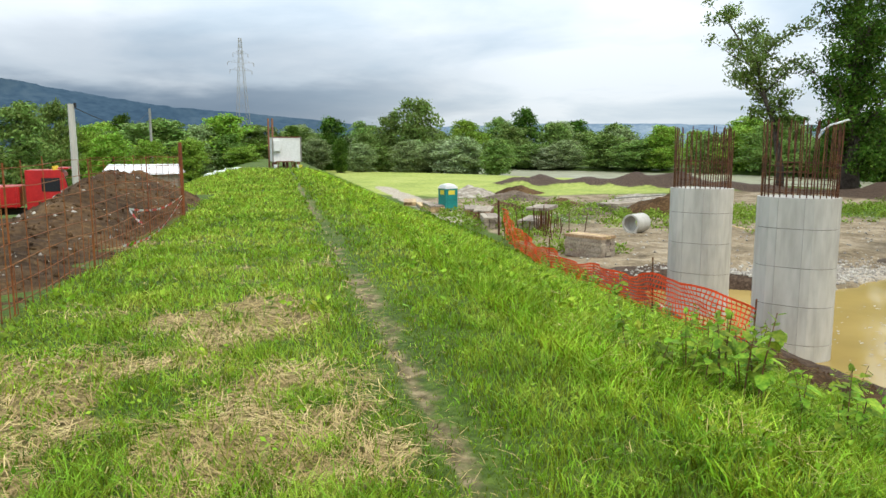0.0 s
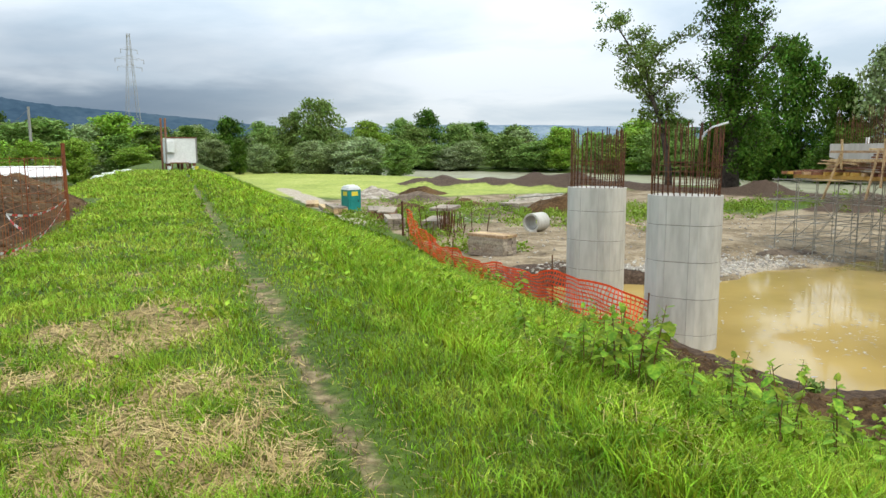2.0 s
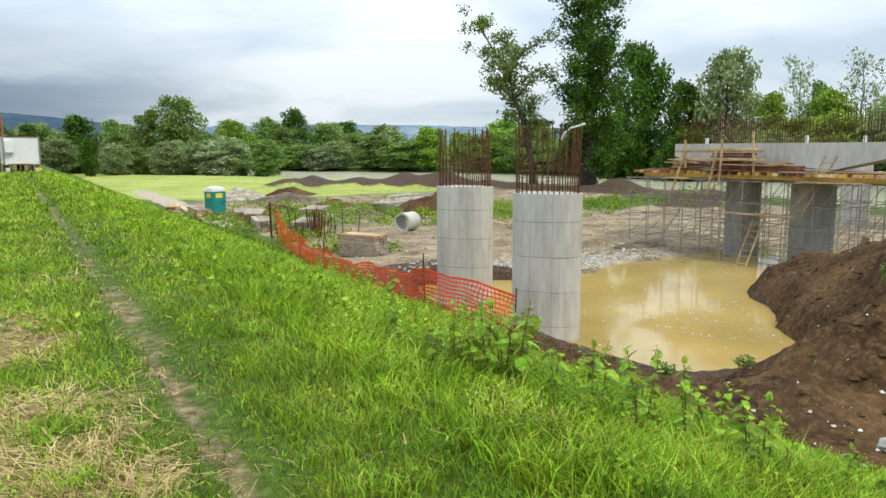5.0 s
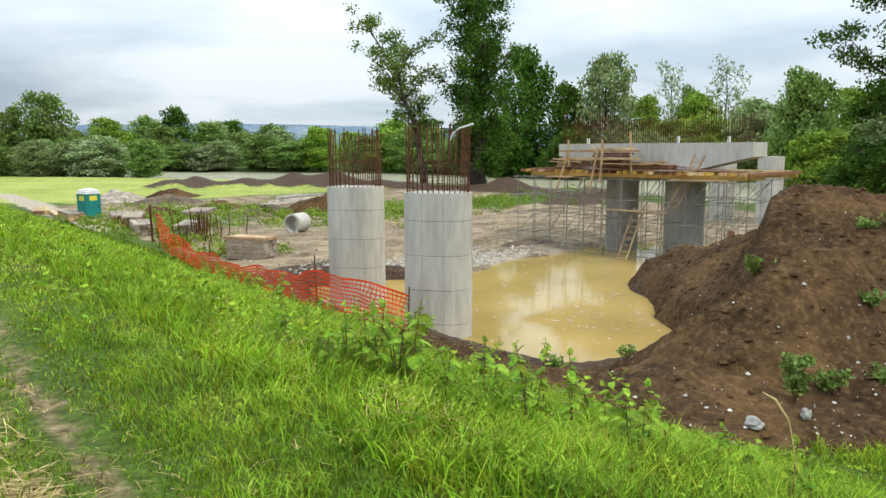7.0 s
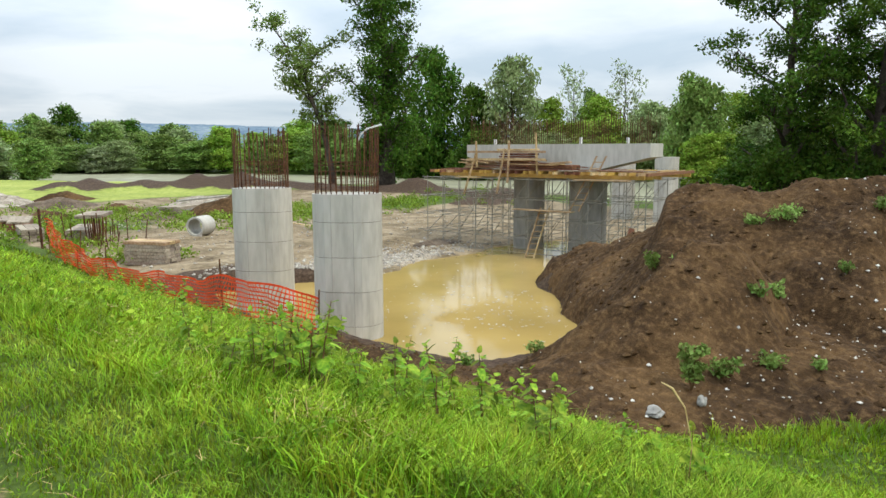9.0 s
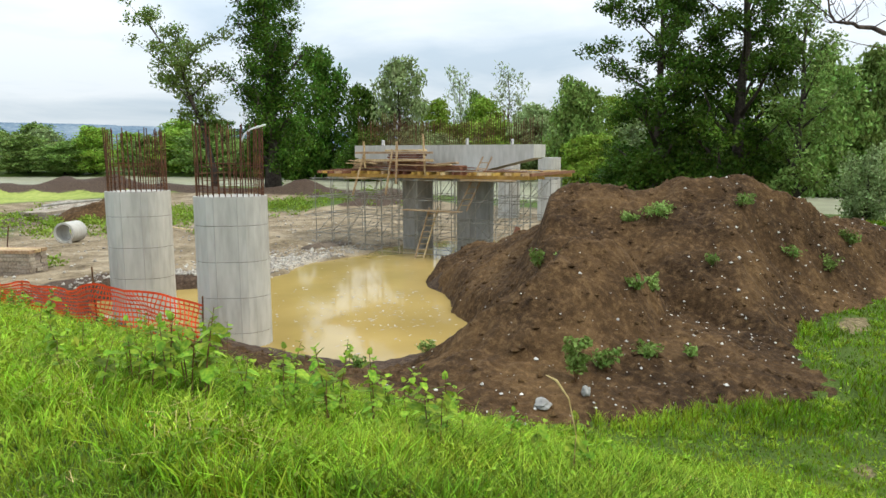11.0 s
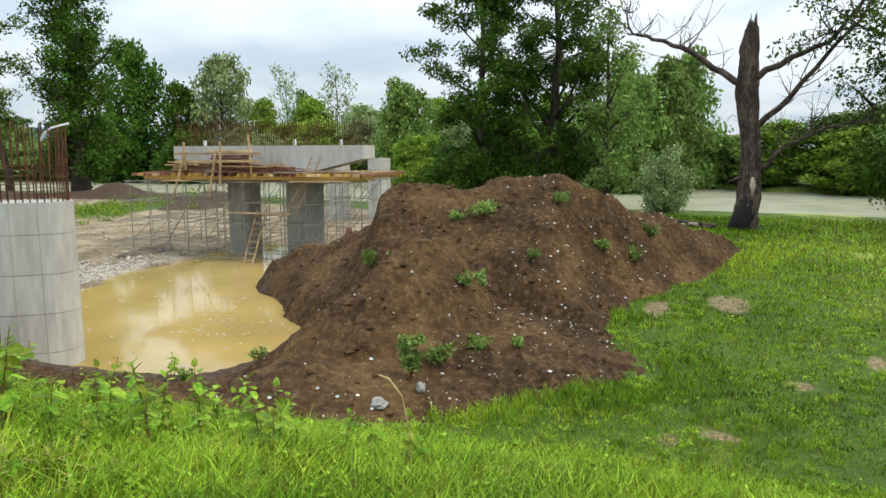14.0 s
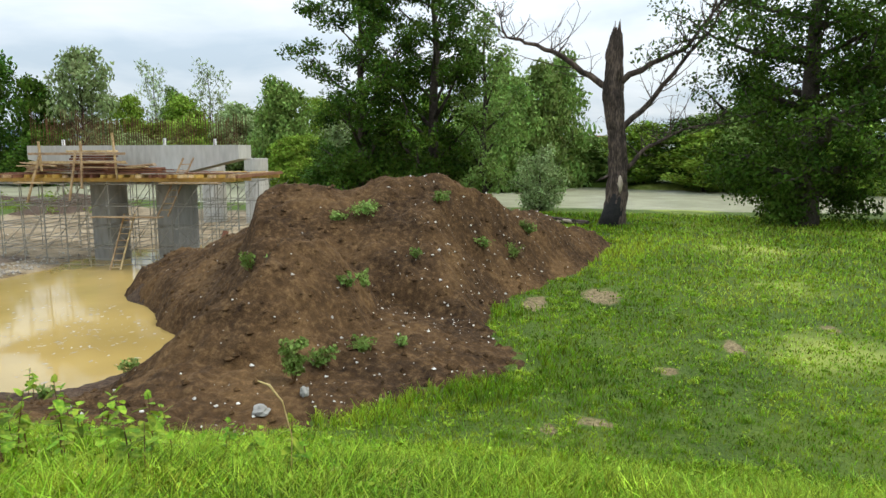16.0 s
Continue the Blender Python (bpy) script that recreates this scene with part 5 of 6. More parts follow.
# rusty starter bars and boards at the net's far end
solid("timber_post", Shape().tube([(13.3, 42.4, -4.0), (13.25, 42.4, -1.55)], 0.07, 7), M["rebar"], "rusty steel post behind the orange net", "post")
bundle = thing("rebar_bundle", "bundle of rusty reinforcing bars standing upright", "rebar bundle")
for k in range(18):
    a = k * 2.4
    q = 0.42 * math.sqrt((k + 0.5) / 18)
    part("bar", Shape().tube([(16.2 + q * math.cos(a), 42.2 + q * math.sin(a), -3.95), (16.2 + 1.3 * q * math.cos(a), 42.2 + 1.3 * q * math.sin(a), -2.25 + rnd.uniform(-0.2, 0.15))], 0.035, 5), M["rebar"], bundle)
for k in range(16):
    x, y = 14.2 + rnd.uniform(-0.8, 4.2), 41.0 + rnd.uniform(-2.5, 2.5)
    z = float(land(x, y))
    solid("stake", Shape().tube([(x, y, z - 0.2), (x + rnd.uniform(-0.25, 0.25), y + rnd.uniform(-0.2, 0.2), z + rnd.uniform(0.8, 1.9))], 0.03, 5), M["rebar"], "rusty steel bar stuck upright in the mud", "stake", "rusty stakes")


def board_stack(x, y, z, turn, length, width, layers, thick, material, label, top=None, gap=0.0):
    ob = thing("board_stack", label, "timber stack", "timber stacks", pose(x, y, z, 0, 0, turn))
    for k in range(layers):
        m = top if top and k == layers - 1 else material
        across = 3
        for j in range(across):
            w = width / across
            part("board", Shape().box(rnd.uniform(-0.06, 0.06) * length * 0.3, -width / 2 + w * (j + 0.5) + rnd.uniform(-0.01, 0.01), thick * (k + 0.5) + gap * k, length * rnd.uniform(0.95, 1.0), w * 0.95, thick * 0.92, pose(0, 0, 0, 0, 0, rnd.uniform(-0.8, 0.8)), 0.006), M[m], ob)
    return ob


board_stack(15.0, 32.8, -3.72, -62, 2.3, 1.15, 7, 0.16, "grey_timber", "stack of weathered grey formwork panels beside the muddy track", "timber")
for x, y, l, w, n, turn in ((12.6, 69.5, 5.0, 1.2, 3, 80), (13.1, 64.5, 5.0, 1.3, 3, 84), (13.0, 60.5, 4.2, 1.2, 5, 88), (15.5, 56.6, 4.4, 1.4, 5, 76), (15.2, 52.4, 4.6, 1.3, 6, 70), (14.4, 48.0, 4.0, 1.2, 6, 78), (16.6, 45.6, 4.0, 1.2, 5, 60)):
    board_stack(x, y, float(land(x, y)) - 0.03, turn, l, w, n, 0.13, rnd.choice(["grey_timber", "grey_timber", "timber", "red_timber"]), "low stack of used boards at the dyke's foot", "grey_timber" if n > 4 else "timber")
board_stack(16.6, 43.6, -2.25, 55, 3.0, 1.4, 2, 0.10, "grey_timber", "grey boards laid over rusty bars")
board_stack(29.5, 56.5, -3.75, 30, 7.0, 2.0, 5, 0.17, "grey_timber", "long stack of grey beams on the site")
for k in range(7):
    x, y = 27.5 + rnd.uniform(0, 5), 53.5 + rnd.uniform(-1, 3)
    solid("steel_pipe", Shape().tube([(x, y, -3.3 + 0.12 * k), (x + 6.0, y + 2.5 + rnd.uniform(-0.5, 0.5), -3.25 + 0.12 * k)], 0.09, 8), M["steel"], "grey steel pipe lying on a heap", "pipe", "steel pipes")

# concrete ring
pipe = thing("concrete_pipe", "short pale concrete drain pipe lying on its side", "pipe", at=pose(21.9, 41.0, -3.05, 0, 90, 30))
ring = Shape()
seg = 28
for r1, flip in ((0.60, 1), (0.49, -1)):
    ring.add([(r1 * math.cos(2 * math.pi * i / seg), r1 * math.sin(2 * math.pi * i / seg), z) for z in (-0.68, 0.68) for i in range(seg)], [((i, (i + 1) % seg, seg + (i + 1) % seg, seg + i) if flip > 0 else (seg + i, seg + (i + 1) % seg, (i + 1) % seg, i)) for i in range(seg)])
for z, k in ((-0.8, 0), (0.8, seg)):
    ring.f += [(k + i, 2 * seg + k + i, 2 * seg + k + (i + 1) % seg, k + (i + 1) % seg) for i in range(seg)]
part("ring", ring, M["concrete"], pipe, smooth=False)

# spoil, gravel and scrap heaps
def heap(name, x, y, rx, ry, h, material, label, seed, category="heap"):
    a, b = np.meshgrid(np.linspace(-1.15, 1.15, 40), np.linspace(-1.15, 1.15, 40))
    d = np.hypot(a, b) * (1 + 0.2 * fbm(a, b, 0.7, seed))
    wx, wy = x + a * rx, y + b * ry
    z = land(wx, wy) - 0.12 + h * np.clip(1.05 - np.sqrt(d * d + 0.02), -0.1, 1) * (1 + 0.35 * fbm(a, b, 0.35, seed + 1)) + 0.06 * fbm(wx, wy, 0.4, seed + 2)
    i = np.arange(1600).reshape(40, 40)
    f = np.stack([i[:-1, :-1], i[:-1, 1:], i[1:, 1:], i[1:, :-1]], -1).reshape(-1, 4)
    return tagged(new(name, np_mesh(name, np.stack([wx, wy, z], -1).reshape(-1, 3), f, M[material], True)), label, category, "heaps on the site")


heap("gravel_heap", 21.8, 80.0, 3.2, 3.0, 1.4, "gravel", "low heap of pale gravel by the track", 81)
heap("gravel_heap", 34.5, 63.5, 5.0, 3.0, 1.2, "gravel", "pale gravel heap on the site", 82)
heap("soil_heap", 28.0, 82.0, 3.6, 2.4, 1.2, "soil", "reddish brown soil heap at the meadow's edge", 83)
heap("soil_heap", 24.0, 72.0, 4.4, 2.6, 1.2, "grey_soil", "weedy grey soil heap", 84)
heap("soil_heap", 31.5, 53.0, 5.2, 2.8, 2.0, "soil", "dark soil heap with scrap behind the drain pipe", 85)
heap("soil_heap", 19.5, 60.5, 2.4, 1.8, 0.9, "soil", "dark soil heap with weeds near the timber", 88)
heap("soil_heap", 24.5, 54.0, 2.6, 1.6, 0.8, "grey_soil", "grey rubble heap beside the muddy track", 89)
heap("soil_heap", 26.0, 63.0, 2.6, 2.0, 0.9, "soil", "dark soil heap on the site", 86)
heap("soil_heap", 31.0, 29.5, 2.6, 1.0, 0.35, "grey_soil", "flat stony mud heap at the water's edge", 87)
r = np.random.RandomState(15)
gx_, gy_ = np.concatenate([r.normal(21, 3.2, 1600), r.normal(27.5, 3.0, 900), r.uniform(14, 45, 1500)]), np.concatenate([r.normal(27.2, 0.9, 1600), r.normal(28.0, 1.2, 900), r.uniform(27, 60, 1500)])
okk = polygon_distance(gx_, gy_, POND) < -0.6
pebbles("site_gravel", "pale stones strewn over the mud by the pond", gx_[okk], gy_[okk], 0.03 + 0.09 * r.rand(okk.sum()) ** 2.5, M["stone"], 16)
scrap = Shape()
for k in range(26):
    a = Vector((33.5 + rnd.uniform(-1.5, 1.5), 54.5 + rnd.uniform(-1, 1), -3.6))
    scrap.tube([a, a + Vector((rnd.uniform(-1.2, 1.2), rnd.uniform(-1, 1), rnd.uniform(0.5, 1.7)))], 0.05, 4)
solid("scrap_pile", scrap, M["rebar"], "tangled rusty steel scrap beside the drain pipe", "scrap")
for i in range(5):
    solid("plank", Shape().box(30.0 + rnd.uniform(-2, 4), 40 + rnd.uniform(-4, 3), -3.55, 2.6, 0.2, 0.05, pose(0, 0, 0, 0, rnd.uniform(-8, 8), rnd.uniform(0, 180))), M["timber"], "loose plank lying in the mud", "plank", "loose planks")

# rough weeds growing between the heaps
rr = np.random.RandomState(91)
cx_, cy_ = np.concatenate([rr.normal(24, 5, 150), rr.normal(31, 4, 120), rr.uniform(12.5, 17, 90), rr.normal(48, 7, 120)]), np.concatenate([rr.normal(58, 6, 150), rr.normal(49, 3, 120), rr.uniform(33, 62, 90), rr.normal(52, 4, 120)])
tagged(new("site_weeds", leaf_cloud("site_weeds", np.stack([cx_, cy_, land(cx_, cy_) + 0.15], 1), 0.75, 34000, 0.10, M["leaf_light"], 92)), "low green weeds between the heaps on the site", "weeds", kind="stuff")

# portable toilet
toilet = thing("portable_toilet", "teal portable toilet with a white domed roof", "portable toilet", at=pose(14.1, 59.6, -3.66, 0, 0, 18))
part("body", Shape().box(0, 0, 1.05, 1.15, 1.15, 1.95, chamfer=0.06), M["teal"], toilet)
part("skid", Shape().box(0, 0, 0.06, 1.2, 1.2, 0.12), M["black"], toilet)
door = part("door", Shape().box(0, -0.585, 1.02, 0.86, 0.03, 1.78, chamfer=0.01), M["teal"], toilet)
part("handle", Shape().box(0.34, -0.61, 1.0, 0.05, 0.03, 0.16), M["black"], door)
part("vent_panel", Shape().box(0, -0.605, 1.62, 0.62, 0.012, 0.36), M["yellow_sign"], door, "yellow sticker")
part("vent_panel", Shape().box(-0.585, 0, 1.62, 0.012, 0.62, 0.36), M["yellow_sign"], toilet, "yellow sticker")
for x in (-0.56, 0.56):
    for y in (-0.56, 0.56):
        part("corner_post", Shape().box(x, y, 1.05, 0.09, 0.09, 1.95, chamfer=0.02), M["teal"], toilet)
roof = Shape()
prof = [(0.0, 2.34), (0.3, 2.33), (0.48, 2.27), (0.58, 2.16), (0.64, 2.02)]
for k, (w, z) in enumerate(prof[1:]):
    roof.box(0, 0, z - 0.04, 2 * w, 2 * w, 0.12, chamfer=0.04)
part("roof", roof, M["white"], toilet, "white plastic roof")

# site container on the dyke
cabin = thing("site_container", "white site container raised on trestles across the dyke path", "container", at=pose(0.75, 66.5, 0.0, 0, 0, 3))
part("body", Shape().box(0, 1.5, 1.62, 2.5, 5.6, 2.15, chamfer=0.03), M["white"], cabin)
for x in (-1.22, 1.22):
    for y in (-1.3, 4.2):
        part("corner_post", Shape().box(x, y, 1.62, 0.12, 0.12, 2.2), M["steel"], cabin)
part("top_rail", Shape().box(0, -1.31, 2.70, 2.5, 0.06, 0.1), M["red_timber"], cabin)
for i in range(11):
    part("rib", Shape().box(-1.1 + 0.22 * i, -1.305, 1.62, 0.05, 0.02, 1.95), M["white"], cabin)
part("ac_box", Shape().box(-0.85, -1.5, 1.95, 0.55, 0.35, 0.95, chamfer=0.02), M["white"], cabin, "white electric cabinet")
for x in (-1.0, 0.0, 1.0):
    part("trestle", Shape().box(x, -1.0, 0.27, 0.22, 0.5, 0.54), M["red_timber"], cabin)
    part("trestle", Shape().box(x, 3.8, 0.27, 0.22, 0.5, 0.54), M["red_timber"], cabin)
part("bench", Shape().box(-0.2, -1.6, 0.58, 1.5, 0.5, 0.08), M["red_timber"], cabin)
for x in (-0.8, 0.4):
    part("bench_leg", Shape().box(x, -1.6, 0.28, 0.08, 0.4, 0.55, pose(0, 0, 0, 0, 12 if x < 0 else -12, 0)), M["red_timber"], cabin)
for x in (-1.5, -1.15):
    solid("timber_pole", Shape().tube([(x + 0.75, 67.2, -0.1), (x + 0.78, 67.3, 4.4)], 0.09, 7), M["red_timber"], "brown timber pole beside the site container", "pole", "timber poles")
for x, y, c in ((1.75, 63.8, "white"), (-0.2, 64.5, "white"), (1.9, 62.9, "yellow_sign")):
    solid("bucket", Shape().tube([(x, y, 0.0), (x, y, 0.32)], [0.13, 0.17], 10), M[c], "small plastic bucket by the container", "bucket", "buckets")
for i in range(9):
    x, y = -2.0 - rnd.uniform(0.3, 5), 52 + rnd.uniform(0, 14)
    solid("sack", Shape().box(x, y, float(land(x, y)) + 0.12, 0.8, 0.5, 0.28, pose(0, 0, 0, 0, 0, rnd.uniform(0, 180)), 0.12), M["white"], "pale bag of building material by the dyke", "sack", "sacks")

# steel mesh fence along the dyke's other edge
fence = thing("mesh_fence", "orange-rusty steel mesh fence along the dyke's edge", "fence")
FX0, FY0, FX1, FY1 = -2.66, 4.6, -2.17, 17.7
def fence_at(t):
    return FX0 + (FX1 - FX0) * t, FY0 + (FY1 - FY0) * t
for k in range(8):
    z = 0.14 + 0.19 * k
    pts = []
    for i in range(14):
        x, y = fence_at(i / 13)
        pts.append((x + rnd.uniform(-0.02, 0.02), y, float(land(x, y)) + z + 0.025 * math.sin(i * 1.3 + k)))
    part("horizontal_bar", Shape().tube(pts, 0.0055, 4), M["orange_bar"], fence)
for i in range(66):
    x, y = fence_at(i / 65)
    z = float(land(x, y))
    part("vertical_bar", Shape().tube([(x, y, z - 0.05), (x + rnd.uniform(-0.015, 0.015), y, z + rnd.uniform(1.46, 1.56) * (1 if i % 3 == 0 else 0.32))], 0.006, 4), M["orange_bar"], fence)
for i, t in enumerate((0.0, 0.24, 0.45, 0.72, 1.0)):
    x, y = fence_at(t)
    z = float(land(x, y))
    part("post", Shape().tube([(x, y, z - 0.3), (x, y, z + (1.75 if t == 1 else 1.5))], 0.042 if t == 1 else 0.010, 8), M["orange_bar"], fence)
x, y = fence_at(1.0)
for k in range(8):
    part("horizontal_bar", Shape().tube([(x, y, 0.1 + 0.19 * k), (x - 1.0, y + 0.3, 0.12 + 0.19 * k), (x - 2.2, y + 0.8, 0.1 + 0.19 * k)], 0.007, 4), M["orange_bar"], fence)
# warning tape
tape = thing("warning_tape", "red and white warning tape tied to the fence", "tape")
for (a, b, sag) in (((-2.17, 17.6, 0.55), (-2.75, 14.6, 0.50), 0.15), ((-2.17, 17.6, 0.50), (-2.38, 12.0, 0.12), 0.25), ((-2.75, 14.6, 0.50), (-2.35, 13.6, 0.32), 0.05)):
    a, b = Vector(a), Vector(b)
    n = max(4, int((b - a).length / 0.22))
    for i in range(n):
        p, q = (a.lerp(b, k / n) - Vector((0, 0, sag * math.sin(math.pi * k / n))) for k in (i, i + 1))
        w = Vector((0.004, 0.0, 0.02))
        part("stripe", Shape().add([p - w, q - w, q + w, p + w], [(0, 1, 2, 3)]), M["tape_red" if i % 2 else "white"], tape)

# dumped soil along the outer edge
def bank_height(x, y):
    x = x - 0.037 * (np.clip(y, 0, 19) - 7.7)
    ridge = 0.28 + 0.78 * smooth(y, 11, 20) + 0.2 * fbm(x, y, 2.5, 90)
    d = np.where(x > -4.6, (x + 4.6) / 1.9, (-4.6 - x) / 4.0)
    end = 1 - smooth(y, 24.0, 28.5)
    z = np.where(x > -4.6, -0.02 + ridge * (1 - d), -0.02 + ridge - d * 2.2)
    return z * end - 1.0 * (1 - end) + 0.08 * fbm(x, y, 0.6, 91) + 0.05 * fbm(x, y, 0.2, 92)


bx, by = np.meshgrid(np.arange(-11, -1.9, 0.12), np.arange(3.0, 31, 0.14))
bz = np.maximum(bank_height(bx, by), land(bx, by) - 0.25)
i = np.arange(bx.size).reshape(bx.shape)
bf = np.stack([i[:-1, :-1], i[:-1, 1:], i[1:, 1:], i[1:, :-1]], -1).reshape(-1, 4)
soil_bank = tagged(new("soil_bank", np_mesh("soil_bank", np.stack([bx, by, bz], -1).reshape(-1, 3), bf, M["soil"], True)), "bank of dumped brown soil behind the mesh fence", "soil heap")
r = np.random.RandomState(25)
px, py = r.uniform(-7, -2.4, 2600), r.uniform(5, 27, 2600)
pz = bank_height(px, py)
sz = 0.015 + 0.05 * r.rand(2600) ** 3
base = np.array([(1, 0, 0), (-1, 0, 0), (0, 1, 0), (0, -1, 0), (0, 0, 0.8), (0, 0, -0.8)], dtype=float)
faces = np.array([(0, 2, 4), (2, 1, 4), (1, 3, 4), (3, 0, 4), (2, 0, 5), (1, 2, 5), (3, 1, 5), (0, 3, 5)])
for nm, lb, sel, mt in (("bank_stones", "pale stones in the dumped soil", slice(0, 330), "stone"), ("bank_clods", "clods of earth on the dumped soil", slice(700, 2600), "soil")):
    n = len(px[sel])
    v = base[None] * (sz[sel] * (1 if mt == "stone" else 0.9))[:, None, None] * (0.6 + 0.8 * r.rand(n, 6, 1)) + np.stack([px[sel], py[sel], pz[sel] + 0.01], 1)[:, None]
    tagged(new(nm, np_mesh(nm, v.reshape(-1, 3), (faces[None] + (np.arange(n) * 6)[:, None, None]).reshape(-1, 3), M[mt])), lb, "stones", kind="stuff")

# lorries and the yard beyond the soil
def lorry(at, label):
    ob = thing("lorry", label, "lorry", "red lorries", at)
    cab_body = Shape().prism([(-1.0, 0.55), (1.0, 0.55), (1.0, 1.6), (0.75, 2.75), (0.55, 2.9), (-1.0, 2.9)], -1.2, 1.2, pose(2.6, 0, 0, 90, 0, 0))
    cab = part("cab", cab_body, M["red_paint"], ob, "red cab")
    part("side_window", Shape().box(2.75, -1.21, 2.15, 0.85, 0.02, 0.7), M["glass"], cab)
    part("windscreen", Shape().box(3.5, 0, 2.15, 0.03, 2.1, 0.85, pose(0, 0, 0, 0, -12, 0)), M["glass"], cab)
    part("sun_visor", Shape().box(3.35, 0, 2.98, 0.5, 2.2, 0.08), M["red_paint"], cab)
    for y in (-1.0, 1.0):
        part("beacon", Shape().tube([(2.9, y * 0.7, 2.9), (2.9, y * 0.7, 3.1)], 0.09, 8), M["yellow_sign"], cab)
    bed = part("bed", Shape().box(-1.2, 0, 1.55, 5.0, 2.4, 1.1, chamfer=0.05), M["red_paint"], ob, "red tipper body")
    for i in range(6):
        part("rib", Shape().box(-3.4 + 0.9 * i, -1.24, 1.55, 0.1, 0.06, 1.1), M["red_paint"], bed)
    part("chassis", Shape().box(-0.4, 0, 0.75, 7.0, 0.9, 0.3), M["black"], ob)
    for x in (2.5, -1.2, -2.6):
        for y in (-1.05, 1.05):
            wheel = part("wheel", Shape().tube([(x, y - 0.15, 0.5), (x, y + 0.15, 0.5)], 0.5, 16), M["black"], ob)
            part("rim", Shape().tube([(x, y - 0.16, 0.5), (x, y + 0.16, 0.5)], 0.26, 12), M["steel"], wheel)
    return ob


lorry(pose(-14.4, 41.5, -2.3, 0, 0, 10), "red tipper lorry parked behind the soil bank")
lorry(pose(-15.6, 33.0, -2.4, 0, 0, 0), "red lorry parked near the dyke")
shed = thing("site_shed", "low shed with a white sheeted roof beyond the soil", "shed", at=pose(-7.6, 44.8, -2.75, 0, 0, 2))
part("wall", Shape().box(0, 0, 1.5, 3.9, 3.0, 3.0), M["grey_timber"], shed)
part("roof", Shape().add([(-2.1, -1.7, 3.0), (2.1, -1.7, 3.0), (2.1, 1.7, 3.0), (-2.1, 1.7, 3.0), (-1.9, 0, 3.55), (2.05, 0, 3.55)], [(0, 1, 5, 4), (2, 3, 4, 5), (0, 4, 3), (1, 2, 5), (0, 3, 2, 1)]), M["white"], shed, "white sheet roof")
pole = thing("utility_pole", "pale concrete utility pole behind the soil bank", "utility pole", at=pose(-9.3, 37.0, -2.7))
part("shaft", Shape().tube([(0, 0, -0.4), (0, 0, 6.45)], [0.19, 0.14], 10), M["concrete"], pole)
part("insulator", Shape().tube([(0.18, 0, 6.3), (0.18, 0, 6.5)], 0.06, 8), M["black"], pole)
pole2 = thing("utility_pole", "pale concrete utility pole among the trees", "utility pole", at=pose(-16.4, 103, -2.7))
part("shaft", Shape().tube([(0, 0, -0.4), (0, 0, 9.8)], [0.2, 0.15], 8), M["old_concrete"], pole2)
wire = [Vector((-9.3, 37.0, 3.65)).lerp(Vector((-16.4, 103, 6.9)), i / 12) - Vector((0, 0, 1.4 * math.sin(math.pi * i / 12))) for i in range(13)]
part("cable", Shape().tube(wire, 0.02, 4), M["black"], None)
bpy.data.objects["cable"].parent = None
tagged(bpy.data.objects["cable"], "black overhead cable between two poles", "cable")

# lattice pylon
pylon = thing("power_pylon", "tall grey lattice power pylon beyond the trees", "pylon", at=pose(-13.0, 300, -2.7, 0, 0, 20))
H = 48.0
legw = lambda z: 2.6 * (1 - z / H) ** 1.1 + 0.45
levels = [0, 7, 13, 18.5, 23.5, 28, 32, 35.5, 38.5, 41, 43.5, 45.8, 48]
for sx in (-1, 1):
    for sy in (-1, 1):
        part("leg", Shape().tube([(sx * legw(z), sy * legw(z), z) for z in levels], 0.075, 4), M["steel"], pylon)
for z0, z1 in zip(levels, levels[1:]):
    a, b = legw(z0), legw(z1)
    for (p, q) in (((-a, -a), (b, -b)), ((a, -a), (-b, -b)), ((-a, a), (b, b)), ((a, a), (-b, b)), ((-a, -a), (-b, b)), ((-a, a), (-b, -b)), ((a, -a), (b, b)), ((a, a), (b, -b))):
        part("lattice_bar", Shape().tube([(*p, z0), (*q, z1)], 0.035, 4), M["steel"], pylon)
for z, w in ((35.5, 4.4), (38.5, 5.2), (42.0, 3.0)):
    arm = part("cross_arm", Shape().tube([(-w, 0, z), (w, 0, z)], 0.07, 4).tube([(-w, 0, z), (0, 0, z + 1.3), (w, 0, z)], 0.05, 4), M["steel"], pylon)
    for x in (-w, w):
        part("insulator", Shape().tube([(x, 0, z), (x, 0, z - 1.4)], 0.1, 5), M["steel"], arm)

# houses beyond the river
def house(at, w, d, h, label):
    ob = thing("house", label, "house", "houses beyond the river", at)
    part("wall", Shape().box(0, 0, h / 2, w, d, h), M["white"], ob)
    part("roof", Shape().add([(-w / 2 - 0.4, -d / 2 - 0.4, h), (w / 2 + 0.4, -d / 2 - 0.4, h), (w / 2 + 0.4, d / 2 + 0.4, h), (-w / 2 - 0.4, d / 2 + 0.4, h), (-w / 2 - 0.4, 0, h + d * 0.26), (w / 2 + 0.4, 0, h + d * 0.26)], [(0, 1, 5, 4), (2, 3, 4, 5), (0, 4, 3), (1, 2, 5), (0, 3, 2, 1)]), M["roof_tile"], ob, "red tiled roof")
    for x in (-w * 0.28, w * 0.28):
        for z in (h * 0.3, h * 0.72):
            win = part("window", Shape().box(x, -d / 2 - 0.03, z, 1.2, 0.08, 1.3), M["white"], ob)
            part("pane", Shape().box(x, -d / 2 - 0.08, z, 1.0, 0.02, 1.1), M["glass"], win)


